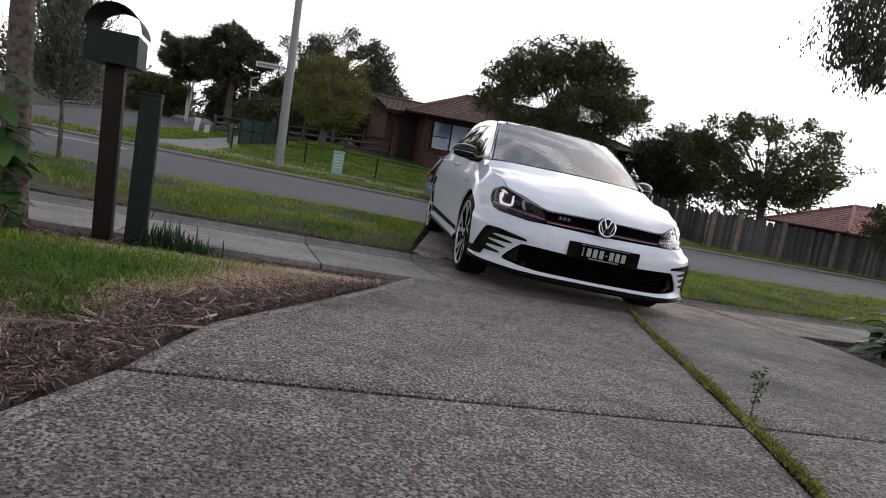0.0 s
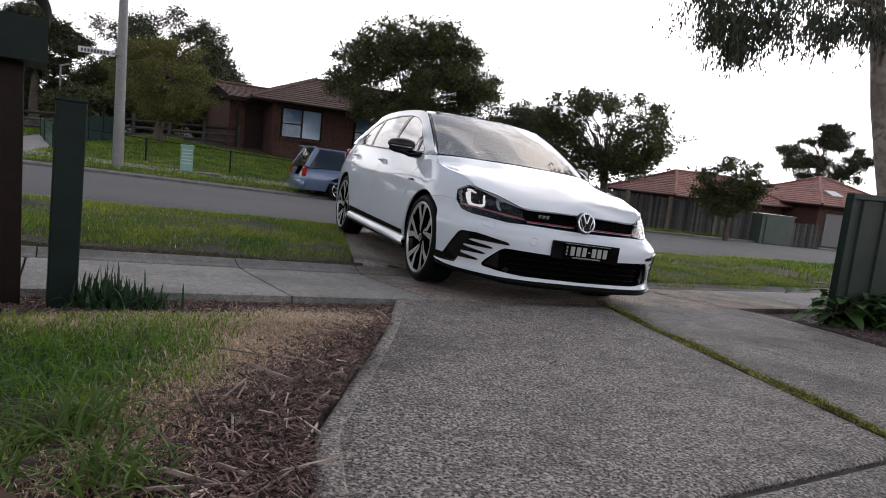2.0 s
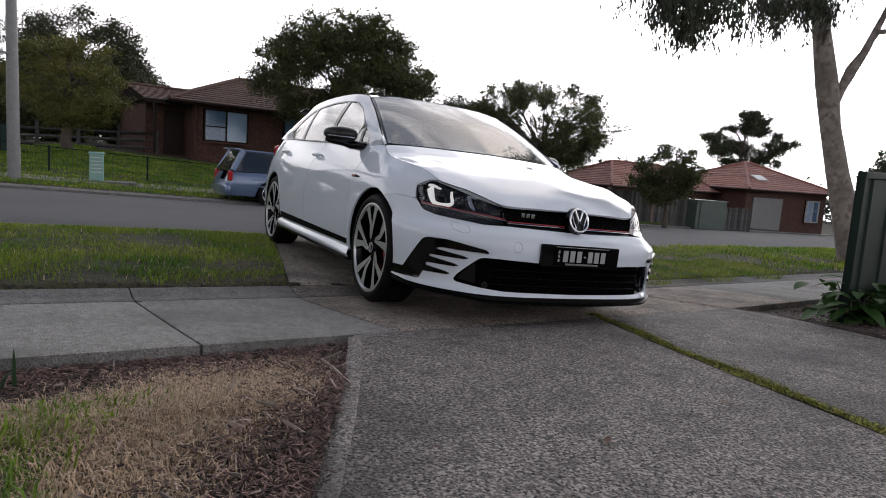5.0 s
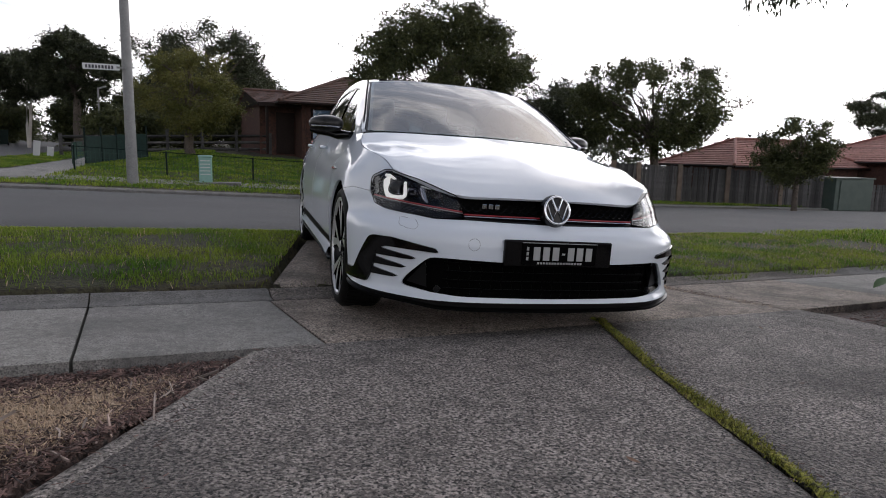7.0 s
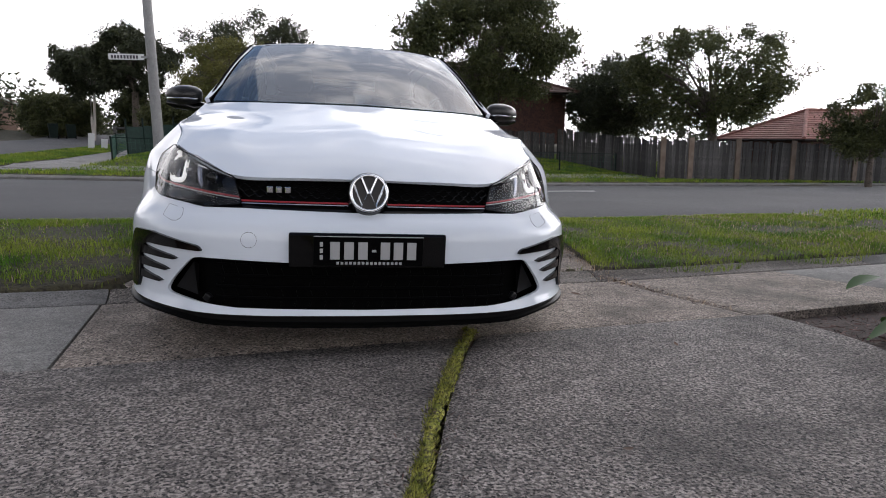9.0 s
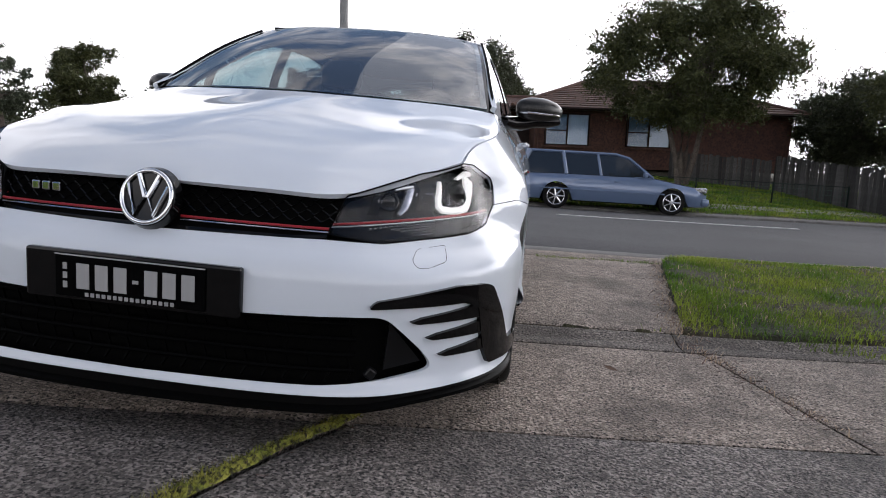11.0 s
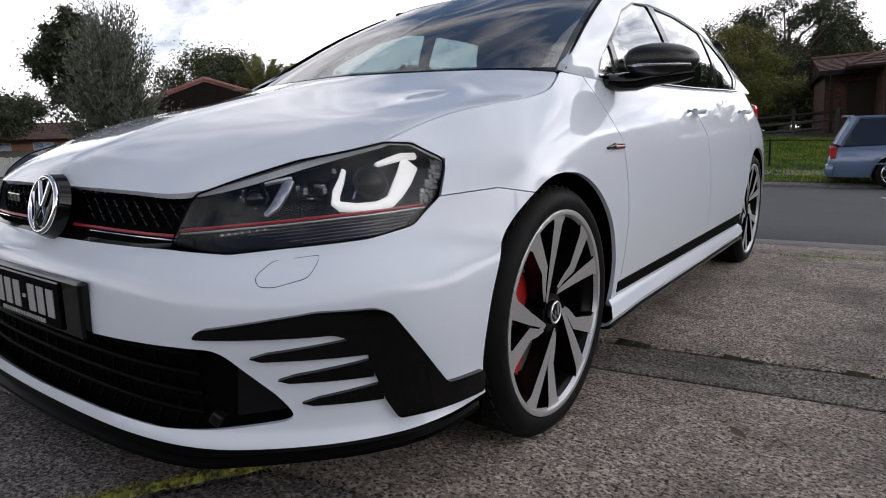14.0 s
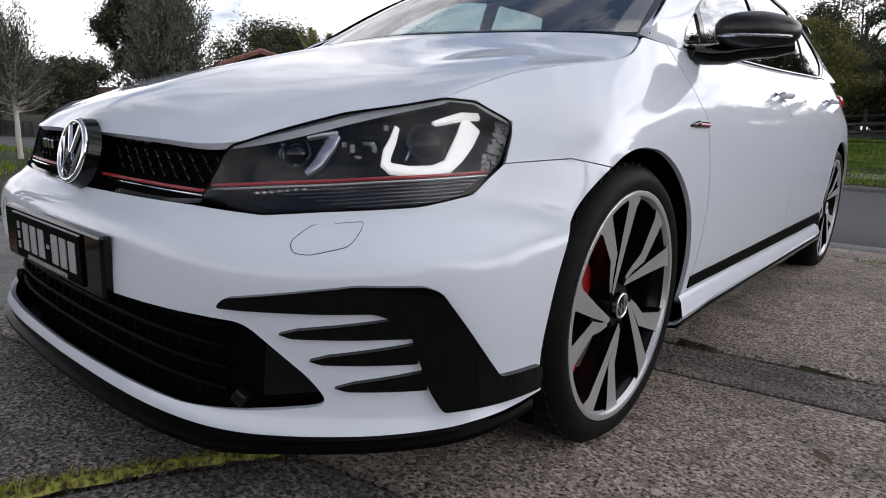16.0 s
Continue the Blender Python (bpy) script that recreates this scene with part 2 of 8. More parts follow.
M["greensteel"] = material("green_steel_sheet", (0.010, 0.020, 0.015), 0.55, spec=0.1, vary=(0.015, 0.026, 0.020), scale=3, stain=(0.026, 0.034, 0.029), stain_scale=4, stain_amount=0.3)
M["shedgreen"] = material("pale_green_steel", (0.05, 0.075, 0.062), 0.5, vary=(0.065, 0.09, 0.076), scale=3)
M["greenpost"] = material("green_painted_post", (0.006, 0.013, 0.011), 0.5, spec=0.15, vary=(0.009, 0.018, 0.015), scale=9, bump=0.001, bump_scale=60)
M["greenwire"] = material("green_mesh_fence", (0.025, 0.075, 0.055), 0.6)
M["darkwood"] = material("dark_stained_post", (0.014, 0.008, 0.0065), 0.55, spec=0.15, vary=(0.02, 0.011, 0.009), scale=14, bump=0.001, bump_scale=80)
M["mintbox"] = material("mint_plastic", (0.24, 0.42, 0.36), 0.5, vary=(0.20, 0.36, 0.31), scale=6)
M["bark"] = material("tree_bark", (0.085, 0.068, 0.055), 0.95, vary=(0.14, 0.115, 0.095), scale=6, fine=(0.045, 0.036, 0.03), fine_scale=25, bump=0.02, bump_scale=18)
M["gumbark"] = material("gum_bark", (0.17, 0.145, 0.125), 0.85, vary=(0.28, 0.245, 0.215), scale=2.2, fine=(0.14, 0.11, 0.09), fine_scale=9, bump=0.01, bump_scale=9)
M["palebark"] = material("pale_gum_bark", (0.52, 0.49, 0.45), 0.8, vary=(0.42, 0.38, 0.34), scale=2.5, bump=0.006, bump_scale=9)
M["shadecloth"] = material("green_shade_cloth", (0.008, 0.030, 0.024), 0.8, vary=(0.014, 0.045, 0.036), scale=6, fine=(0.004, 0.014, 0.012), fine_scale=120)
M["leafdark"] = leaf_material("dark_foliage", (0.030, 0.037, 0.018), (0.060, 0.068, 0.034), 0.30)
M["leafmid"] = leaf_material("green_foliage", (0.044, 0.053, 0.018), (0.086, 0.094, 0.035), 0.30)
M["leafyellow"] = leaf_material("yellow_green_foliage", (0.085, 0.095, 0.02), (0.15, 0.14, 0.035))
M["leafgrey"] = leaf_material("grey_green_foliage", (0.06, 0.075, 0.045), (0.10, 0.115, 0.075))
M["leafolive"] = leaf_material("olive_foliage", (0.075, 0.085, 0.060), (0.150, 0.165, 0.125))
M["leafgum"] = leaf_material("gum_foliage", (0.030, 0.036, 0.020), (0.055, 0.062, 0.036))
M["leafbulb"] = leaf_material("bulb_leaf", (0.022, 0.055, 0.022), (0.042, 0.09, 0.036))
M["leafpalm"] = leaf_material("palm_foliage", (0.09, 0.105, 0.035), (0.18, 0.175, 0.07))
M["leafbroad"] = leaf_material("broad_leaf", (0.035, 0.09, 0.02), (0.07, 0.14, 0.035))
M["paint"] = material("white_car_paint", (0.600, 0.640, 0.695), 0.55, coat=1.0, spec=0.2)
M["paint"].node_tree.nodes["Principled BSDF"].inputs["Coat IOR"].default_value = 1.50
M["paint"].node_tree.nodes["Principled BSDF"].inputs["Coat Roughness"].default_value = 0.012
M["gloss"] = material("gloss_black_plastic", (0.002, 0.002, 0.0022), 0.07, spec=0.3)
M["matte"] = material("black_plastic", (0.0010, 0.0010, 0.0011), 0.5, spec=0.02, fine=(0.0024, 0.0024, 0.0026), fine_scale=300)
M["guide"] = material("grey_black_plastic", (0.005, 0.005, 0.0055), 0.3, spec=0.2)
M["satin"] = material("satin_black_plastic", (0.002, 0.002, 0.002), 0.32, spec=0.06)
# near-black that puts the shade of openings and hidden insides into the colour
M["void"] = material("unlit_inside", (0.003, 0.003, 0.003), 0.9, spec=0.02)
M["mirrorcap"] = material("dark_mirror_cap", (0.006, 0.0058, 0.006), 0.30, coat=0.15, spec=0.25, fine=(0.016, 0.015, 0.0155), fine_scale=160)
M["rubber"] = material("tyre_rubber", (0.004, 0.004, 0.004), 0.6, spec=0.10, vary=(0.007, 0.007, 0.007), scale=25, bump=0.0006, bump_scale=200)
M["alloy"] = material("machined_alloy", (0.62, 0.62, 0.63), 0.33, 0.75, fine=(0.54, 0.54, 0.55), fine_scale=200)
M["alloyblack"] = material("black_alloy", (0.004, 0.004, 0.0045), 0.22, spec=0.18)
M["chrome"] = material("chrome", (0.75, 0.76, 0.78), 0.07, 1.0)
M["red"] = material("red_trim", (0.28, 0.008, 0.014), 0.35, coat=0.3)
M["caliper"] = material("red_caliper", (0.42, 0.015, 0.015), 0.4, coat=0.3)
M["disc"] = material("brake_disc", (0.3, 0.29, 0.28), 0.35, 0.9, fine=(0.2, 0.19, 0.18), fine_scale=60)
M["lens"] = glass("headlight_lens", (0.96, 0.965, 0.97), gloss=1.42)
M["glass"] = glass("tinted_glass", (0.50, 0.58, 0.57), gloss=3.6)
M["screen"] = glass("windscreen_glass", (0.56, 0.70, 0.73), gloss=2.8)
M["housewin"] = glass("house_glass", (0.8, 0.85, 0.9), gloss=1.5)
M["lampinner"] = material("dark_lamp_housing", (0.006, 0.007, 0.010), 0.25, 0.2, spec=0.2)
M["lampchrome"] = material("chromed_light_guide", (0.82, 0.82, 0.80), 0.22, 0.7)
M["lampblade"] = material("satin_chrome_lamp_trim", (0.34, 0.35, 0.40), 0.25, 0.8, fine=(0.24, 0.25, 0.29), fine_scale=120)
M["lampsilver"] = material("smoked_reflector", (0.22, 0.22, 0.23), 0.2, 0.9, fine=(0.05, 0.05, 0.055), fine_scale=110)
M["silver"] = material("silver_reflector", (0.55, 0.56, 0.58), 0.18, 0.9)
M["drl"] = material("light_guide", (0.72, 0.72, 0.70), 0.3)
M["platetext"] = material("plate_lettering", (0.32, 0.32, 0.32), 0.5)
M["bluepaint"] = material("grey_blue_car_paint", (0.115, 0.165, 0.27), 0.3, 0.3, coat=1.0)
M["darkpaint"] = material("dark_car_paint", (0.015, 0.02, 0.028), 0.3, 0.2, coat=1.0)
M["tail"] = material("red_tail_lens", (0.4, 0.01, 0.015), 0.15, coat=0.8)
M["blind"] = material("white_curtain", (0.68, 0.76, 0.84), 0.8, vary=(0.58, 0.66, 0.74), scale=6)
M["blindblue"] = material("blue_grey_curtain", (0.20, 0.30, 0.40), 0.8, vary=(0.15, 0.22, 0.30), scale=6)
M["whitewood"] = material("white_timber", (0.55, 0.54, 0.51), 0.7, vary=(0.42, 0.41, 0.39), scale=4)
M["cloth"] = material("seat_cloth", (0.010, 0.010, 0.011), 0.85, spec=0.1)
M["signwhite"] = material("sign_white", (0.55, 0.56, 0.56), 0.5)
M["signdark"] = material("sign_lettering", (0.05, 0.05, 0.06), 0.6)
lit = M["drl"].node_tree.nodes["Principled BSDF"]
lit.inputs["Emission Color"].default_value, lit.inputs["Emission Strength"].default_value = (1.0, 0.98, 0.94, 1), 0.4


# ---- helpers for building ----
STREET = 10.0  # degrees by which the street is turned from the white car's axle
CS, SN = math.cos(radians(STREET)), math.sin(radians(STREET))
# height of the ground across the street: distance from the axle, height
CROSS = np.array([(-30, 1.7), (-14, 0.72), (-5, 0.285), (-3.13, 0.195), (-0.95, 0.07), (-0.63, 0.04), (-0.15, 0.004), (0.42, -0.034), (0.50, -0.032), (0.575, -0.006),
                  (0.62, 0.0), (2.8, 0.0), (3.35, -0.03), (3.75, -0.055), (6, -0.10), (9, -0.17), (13.7, -0.42), (13.9, -0.39), (15.5, -0.42), (18, -0.30), (28, 0.55), (60, 1.2), (140, 1.5), (3000, 0)])


def xy(u, v):
    return u * CS - v * SN, u * SN + v * CS


def uv(x, y):
    return x * CS + y * SN, -x * SN + y * CS


def zc(x, y):
    """Height of the finished ground in the car's frame."""
    x, y = np.asarray(x, float), np.asarray(y, float)
    v = -x * SN + y * CS
    h = np.interp(v, CROSS[:, 0], CROSS[:, 1])
    # the corner block rises to the house, the side street hardly at all
    flat = np.clip((-x - 4) / 5, 0, 1) * np.clip((v - 17) / 3, 0, 1)
    h = h * (1 - flat) + flat * np.interp(v, [15, 40, 80, 200], [-0.42, -0.1, 0.2, 0.3])
    # beyond the next blocks the street levels out
    level = np.clip(-11 - x, 0, 40) * np.clip((20 - v) / 5, 0, 1)
    return h + 0.018 * np.clip(x - 2, 0, 60) - 0.030 * level


def W(x, y, dz=0.0):
    """The place in the world of a point of the layout, dz above the ground."""
    return CARFRAME @ Vector((x, y, float(zc(x, y)))) + Vector((0, 0, dz))


def mesh_object(name, verts, faces, mat, parent=None, smooth=False, mats=None, index=None):
    me = bpy.data.meshes.new(name)
    me.from_pydata(verts, [], faces)
    for m_ in (mats or [mat]):
        me.materials.append(m_)
    if index is not None:
        me.polygons.foreach_set("material_index", index)
    if smooth:
        me.polygons.foreach_set("use_smooth", np.ones(len(me.polygons), bool))
    me.update()
    ob = new(name, me)
    if parent:
        ob.parent = parent
    return ob


def part(name, bm, mat, parent, label="", smooth=None):
    """Links a bmesh as one mesh object under a thing or a part."""
    me = bpy.data.meshes.new(name)
    bm.to_mesh(me)
    bm.free()
    me.materials.append(mat)
    if smooth is not None:
        me.polygons.foreach_set("use_smooth", np.ones(len(me.polygons), bool))
        me.set_sharp_from_angle(angle=radians(smooth))
    ob = new(name, me)
    if parent:
        ob.parent = parent
    if label:
        ob["label"] = label
    return ob


def empty(name, m, label, category, group="", kind=""):
    ob = new(name)
    ob.empty_display_size = 0.1
    ob.matrix_world = m
    return tagged(ob, label, category, group, kind)


def box(sx, sy, sz, m=Matrix(), bevel=0.0, bm=None):
    """A box with its base's middle at the origin of m."""
    bm = bm or bmesh.new()
    r = bmesh.ops.create_cube(bm, size=1, matrix=m @ Matrix.Translation((0, 0, sz / 2)) @ Matrix.Diagonal((sx, sy, sz, 1)))
    if bevel:
        es = list({e for v in r["verts"] for e in v.link_edges})
        bmesh.ops.bevel(bm, geom=es, offset=bevel, segments=2, affect="EDGES", profile=0.5)
    return bm


def tube(points, radii, sides=10, bm=None, cap=True):
    """A tapered tube through points."""
    bm = bm or bmesh.new()
    rings = []
    pts = [Vector(p) for p in points]
    for i, p in enumerate(pts):
        d = (pts[min(i + 1, len(pts) - 1)] - pts[max(i - 1, 0)]).normalized()
        a = d.orthogonal().normalized() if abs(d.z) > 0.9 else d.cross(Vector((0, 0, 1))).normalized()
        b = d.cross(a)
        rings.append([bm.verts.new(p + radii[i] * (math.cos(k * math.tau / sides) * a + math.sin(k * math.tau / sides) * b)) for k in range(sides)])
    for r0, r1 in zip(rings, rings[1:]):
        # match the start of the rings to avoid twist
        s = min(range(sides), key=lambda k: (r1[k].co - r0[0].co).length)
        for k in range(sides):
            bm.faces.new((r0[k], r0[(k + 1) % sides], r1[(s + k + 1) % sides], r1[(s + k) % sides]))
    if cap:
        for r in (rings[0], rings[-1]):
            try:
                bm.faces.new(r)
            except ValueError:
                pass
    return bm


# ---- ground ----
def inside(px, py, poly):
    px, py = np.asarray(px), np.asarray(py)
    r = np.zeros(px.shape, bool)
    for (x0, y0), (x1, y1) in zip(poly, poly[1:] + poly[:1]):
        if y0 != y1:
            r ^= ((y0 > py) != (y1 > py)) & (px < (x1 - x0) * (py - y0) / (y1 - y0) + x0)
    return r


DRIVE_L = [(-1.25, -0.80), (-1.57, -1.67), (-1.87, -2.36), (-2.17, -2.98), (-2.25, -3.55), (-2.45, -4.2), (-3.2, -6.6), (-5.4, -13)]   # edge beside the lawn
DRIVE_M = [(0.46, -0.58), (0.345, -0.87), (0.13, -1.5), (-0.10, -2.37), (-0.345, -3.24), (-0.49, -3.72), (-1.35, -6.5), (-3.4, -13)]    # mossy joint
DRIVE_R = [(2.06, -0.28), (2.08, -0.8), (1.98, -1.4), (1.40, -3.4), (0.40, -6.4), (-1.7, -13)]
CROSSOVER = [xy(-1.14, 0.62), xy(-0.20, 3.35), xy(3.05, 3.35), xy(2.56, 2.75), xy(2.32, 2.06), xy(2.10, 1.4), xy(1.84, 0.62)]
DRIVE = [DRIVE_L[0], *DRIVE_L[1:], *reversed(DRIVE_R)]
PATHV = (-0.69, 0.42)


def paved(x, y):
    u, v = uv(x, y)
    p = (v > PATHV[0] + 0.03) & (v < 0.59) & (np.abs(u) < 40)
    p |= (v > 3.32) & (v < 13.85) & (np.abs(u) < 120)
    p |= inside(x, y, DRIVE)
    p |= inside(x, y, CROSSOVER)
    p |= inside(x, y, SIDE)
    p |= inside(x, y, [(a + 0.1, b) for a, b in ISLE_R] + [(a + 1.8, b + 0.5) for a, b in reversed(ISLE_R)])
    return p


SIDE = [(-7.5, 14.0), (-9.2, 24), (-12.5, 44), (-20, 70), (-27, 68), (-18.5, 43), (-15.5, 24), (-15.8, 15.5)]
ISLE_L = [(-9.35, 14.55), (-10.0, 16.0), (-10.5, 18.8), (-10.9, 24.5), (-11.25, 31.2), (-12.1, 46.0)]
ISLE_R = [(-8.75, 14.40), (-8.45, 15.6), (-8.45, 18.0), (-8.9, 24.0), (-9.45, 30.8), (-11.2, 46.0)]


def ground_top(x, y):
    """Height of lawn and soil in the car's frame, sunk where it is paved."""
    x, y = np.asarray(x, float), np.asarray(y, float)
    u, v = uv(x, y)
    h = zc(x, y) + 0.012
    bed = np.clip((v + 1.5) / 0.6, 0, 1) * (v < PATHV[0] + 0.06)
    h = h - 0.068 * bed
    h = h + 0.035 * np.clip((v - 0.62) / 0.5, 0, 1) * np.clip((3.3 - v) / 0.5, 0, 1) + 0.07 * (v > 14.0)
    return np.where(paved(x, y), zc(x, y) - 0.10, h)


def axis(*spans):
    out = []
    for a, b, step in spans:
        out += list(np.arange(a, b, step))
    return np.array(out + [spans[-1][1]])


gx = axis((-3000, -400, 400), (-400, -60, 40), (-60, -16, 2.0), (-16, -5, 0.4), (-5, 4, 0.06), (4, 16, 0.3), (16, 60, 2.0), (60, 400, 40), (400, 3000, 400))
gy = axis((-3000, -400, 400), (-400, -40, 40), (-40, -8, 1.5), (-8, -5, 0.2), (-5, 4.2, 0.06), (4.2, 16, 0.3), (16, 60, 1.5), (60, 400, 40), (400, 3000, 400))
GX, GY = np.meshgrid(gx, gy, indexing="ij")
GZ = ground_top(GX, GY)
GZ = GZ + np.where(paved(GX, GY), 0, 0.012 * np.sin(GX * 5.1 + 1.3 * np.sin(GY * 3.7)) * np.sin(GY * 4.3 + np.sin(GX * 2.9)))
R3 = np.array(CARFRAME.to_3x3())
gv = np.stack([GX, GY, GZ], -1).reshape(-1, 3) @ R3.T
ni, nj = len(gx), len(gy)
ii, jj = np.meshgrid(np.arange(ni - 1), np.arange(nj - 1), indexing="ij")
q = (ii * nj + jj).ravel()
gf = np.stack([q, q + nj, q + nj + 1, q + 1], -1)
cx = (GX[:-1, :-1] + GX[1:, 1:]).ravel() / 2
cy = (GY[:-1, :-1] + GY[1:, 1:]).ravel() / 2
cu, cv = uv(cx, cy)
# bark strip beside the drive, soil under the hedge bed
edge_x = np.interp(cy, [p[1] for p in reversed(DRIVE_L)], [p[0] for p in reversed(DRIVE_L)])
wob = 0.10 * np.sin(cy * 3.1) + 0.06 * np.sin(cy * 7.7 + 1)
mulch = (cv < PATHV[0] + 0.03) & (cx > edge_x - np.interp(cy, [-5.0, -3.4, -2.6, -1.6, -1.1], [0.62, 0.52, 0.40, 0.32, 0.30]) - 0.6 * wob) & (cx < edge_x + 0.3) & (cv > -5)
mulch |= (cv < PATHV[0] + 0.03) & (cv > -1.05 + 0.4 * wob) & (cx < 0) & (cx > -6)
mulch |= (cx > 1.3) & (cx < 7) & (cv < PATHV[0] + 0.05) & (cv > -5)
ground = mesh_object("ground", gv.tolist(), gf.tolist(), None, smooth=True, mats=[M["soil"], M["mulch"]], index=mulch.astype(np.int32))
tagged(ground, "green suburban lawn and verge with bare soil and bark mulch", "ground", kind="structure")


def sheet(name, pts_a, pts_b, mat, lift=0.0, thick=0.12, across=4, step=0.4, round_edge=0.008, parent=None):
    """A slab between two lines of the layout, on the ground, with its edges rounded off."""
    def walk_line(p):
        p = np.array(p, float)
        d = np.r_[0, np.cumsum(np.hypot(*np.diff(p, axis=0).T))]
        return p, d
    pa, da = walk_line(pts_a)
    pb, db = walk_line(pts_b)
    n = max(2, int(max(da[-1], db[-1]) / step) + 1)
    t = np.linspace(0, 1, n)
    e = min(0.02 / max(da[-1], 0.1), 0.2)
    t = np.unique(np.r_[0, e, t[1:-1], 1 - e, 1])
    A = np.stack([np.interp(t * da[-1], da, pa[:, k]) for k in (0, 1)], -1)
    B = np.stack([np.interp(t * db[-1], db, pb[:, k]) for k in (0, 1)], -1)
    wdt = np.hypot(*(B - A).T).mean()
    ea = min(0.02 / wdt, 0.2)
    s = np.unique(np.r_[0, ea, np.linspace(0, 1, across + 1)[1:-1], 1 - ea, 1])
    P = A[:, None] * (1 - s)[None, :, None] + B[:, None] * s[None, :, None]
    z = zc(P[..., 0], P[..., 1]) + lift
    rim = np.zeros(z.shape, bool)
    rim[0], rim[-1], rim[:, 0], rim[:, -1] = True, True, True, True
    z = z - round_edge * rim
    top = np.concatenate([P, z[..., None]], -1).reshape(-1, 3)
    nt, ns = len(t), len(s)
    f = [(i * ns + j, i * ns + j + 1, (i + 1) * ns + j + 1, (i + 1) * ns + j) for i in range(nt - 1) for j in range(ns - 1)]
    loop = [j for j in range(ns)] + [i * ns + ns - 1 for i in range(1, nt)] + [(nt - 1) * ns + j for j in range(ns - 2, -1, -1)] + [i * ns for i in range(nt - 2, 0, -1)]
    low = top[loop] - (0, 0, thick)
    base = len(top)
    f += [(loop[k], base + k, base + (k + 1) % len(loop), loop[(k + 1) % len(loop)]) for k in range(len(loop))]
    v = np.concatenate([top, low]) @ R3.T
    ob = mesh_object(name, v.tolist(), f, mat, parent)
    ob.data.polygons.foreach_set("use_smooth", np.ones(len(ob.data.polygons), bool))
    ob.data.set_sharp_from_angle(angle=radians(50))
    bm = bmesh.new()
    bm.from_mesh(ob.data)
    bmesh.ops.recalc_face_normals(bm, faces=bm.faces)
    bm.to_mesh(ob.data)
    bm.free()
    return ob


def line(u0, u1, v, n=2):
    return [xy(u, v) for u in np.linspace(u0, u1, n)]


def street_line(v, flat=200):
    return [xy(u, v) for u in np.linspace(-90, 90, 61)]


road = sheet("road", street_line(3.75), street_line(13.7), M["asphalt"], across=8, step=3)
for u0, u1, v0, v1 in ((3.04, 7.6, 8.90, 8.90), (-9.0, -4.9, 8.45, 8.85)):
    n_l = max(2, int((u1 - u0) / 2))
    tt = np.linspace(0, 1, n_l)
    sheet("centre_line", [xy(u0 + (u1 - u0) * t, v0 + (v1 - v0) * t) for t in tt], [xy(u0 + (u1 - u0) * t, v0 + (v1 - v0) * t + 0.09) for t in tt], M["linewhite"], lift=0.006, thick=0.01, across=1, step=1.5, round_edge=0.0, parent=road)
tagged(road, "grey worn asphalt street falling gently away", "road", kind="structure")
side_road = sheet("road_side_street", SIDE[:4], SIDE[:3:-1], M["asphalt"], lift=0.012, across=4, step=2)
tagged(side_road, "asphalt side street leading away between houses", "road", kind="structure")
# grass island between the mouth of the side street and its footpath
isle_kerb = sheet("kerb_island", [(x - 0.22, y - 0.12) for x, y in ISLE_L], [(x + 0.16, y - 0.12) for x, y in ISLE_R], M["kerb"], lift=0.06, across=3, step=1)
tagged(isle_kerb, "pale concrete kerb round the grass island", "kerb", kind="structure")
isle = sheet("ground_island", ISLE_L, ISLE_R, M["soil"], lift=0.085, across=3, step=1)
tagged(isle, "grass island beside the side street", "ground", kind="structure")
side_path = sheet("pavement_side_street", [(x + 0.22, y) for x, y in ISLE_R], [(x + 1.75, y + 0.5) for x, y in ISLE_R], M["path"], lift=0.075, across=2, step=1)
tagged(side_path, "pale concrete footpath along the side street", "footpath", kind="structure")
gutter = sheet("gutter_near", street_line(3.36), street_line(3.745), M["kerb"], across=2, step=3)
tagged(gutter, "pale concrete gutter along the street", "gutter", kind="structure")
gutter_far = sheet("gutter_far", street_line(13.71), street_line(14.02), M["kerb"], lift=0.06, across=2, step=3)
tagged(gutter_far, "pale concrete kerb along the far side of the street", "kerb", kind="structure")
far_path = sheet("pavement_far", [xy(u, 16.1) for u in np.linspace(-5.5, 40, 40)], [xy(u, 17.2) for u in np.linspace(-5.5, 40, 40)], M["path"], lift=0.10, across=2, step=2)
tagged(far_path, "narrow concrete footpath across the far verge", "footpath", kind="structure")

pavement = empty("pavement", Matrix(), "grey concrete footpath of cast bays with worn joints", "footpath", kind="structure")
left_bays = [-13.6, -12.1, -10.6, -9.1, -7.6, -6.1, -4.6, -3.3, -2.07, -1.16]
right_bays = [1.86, 3.3, 4.8, 6.3, 7.8, 9.3, 10.8, 12.3]
bays = list(zip(left_bays, left_bays[1:])) + [(-1.16, 1.86)] + list(zip(right_bays, right_bays[1:]))
for u0, u1 in bays:
    sheet("bay", line(u0 + 0.006, u1 - 0.006, PATHV[0], 3), line(u0 + 0.006, u1 - 0.006, PATHV[1], 3), M["slab"] if u0 in (-1.16, 1.86) else M["path"], across=5, step=0.4, round_edge=0.006, parent=pavement)
edging = empty("edging", Matrix(), "weathered concrete edging strip between footpath and verge", "kerb", kind="structure")
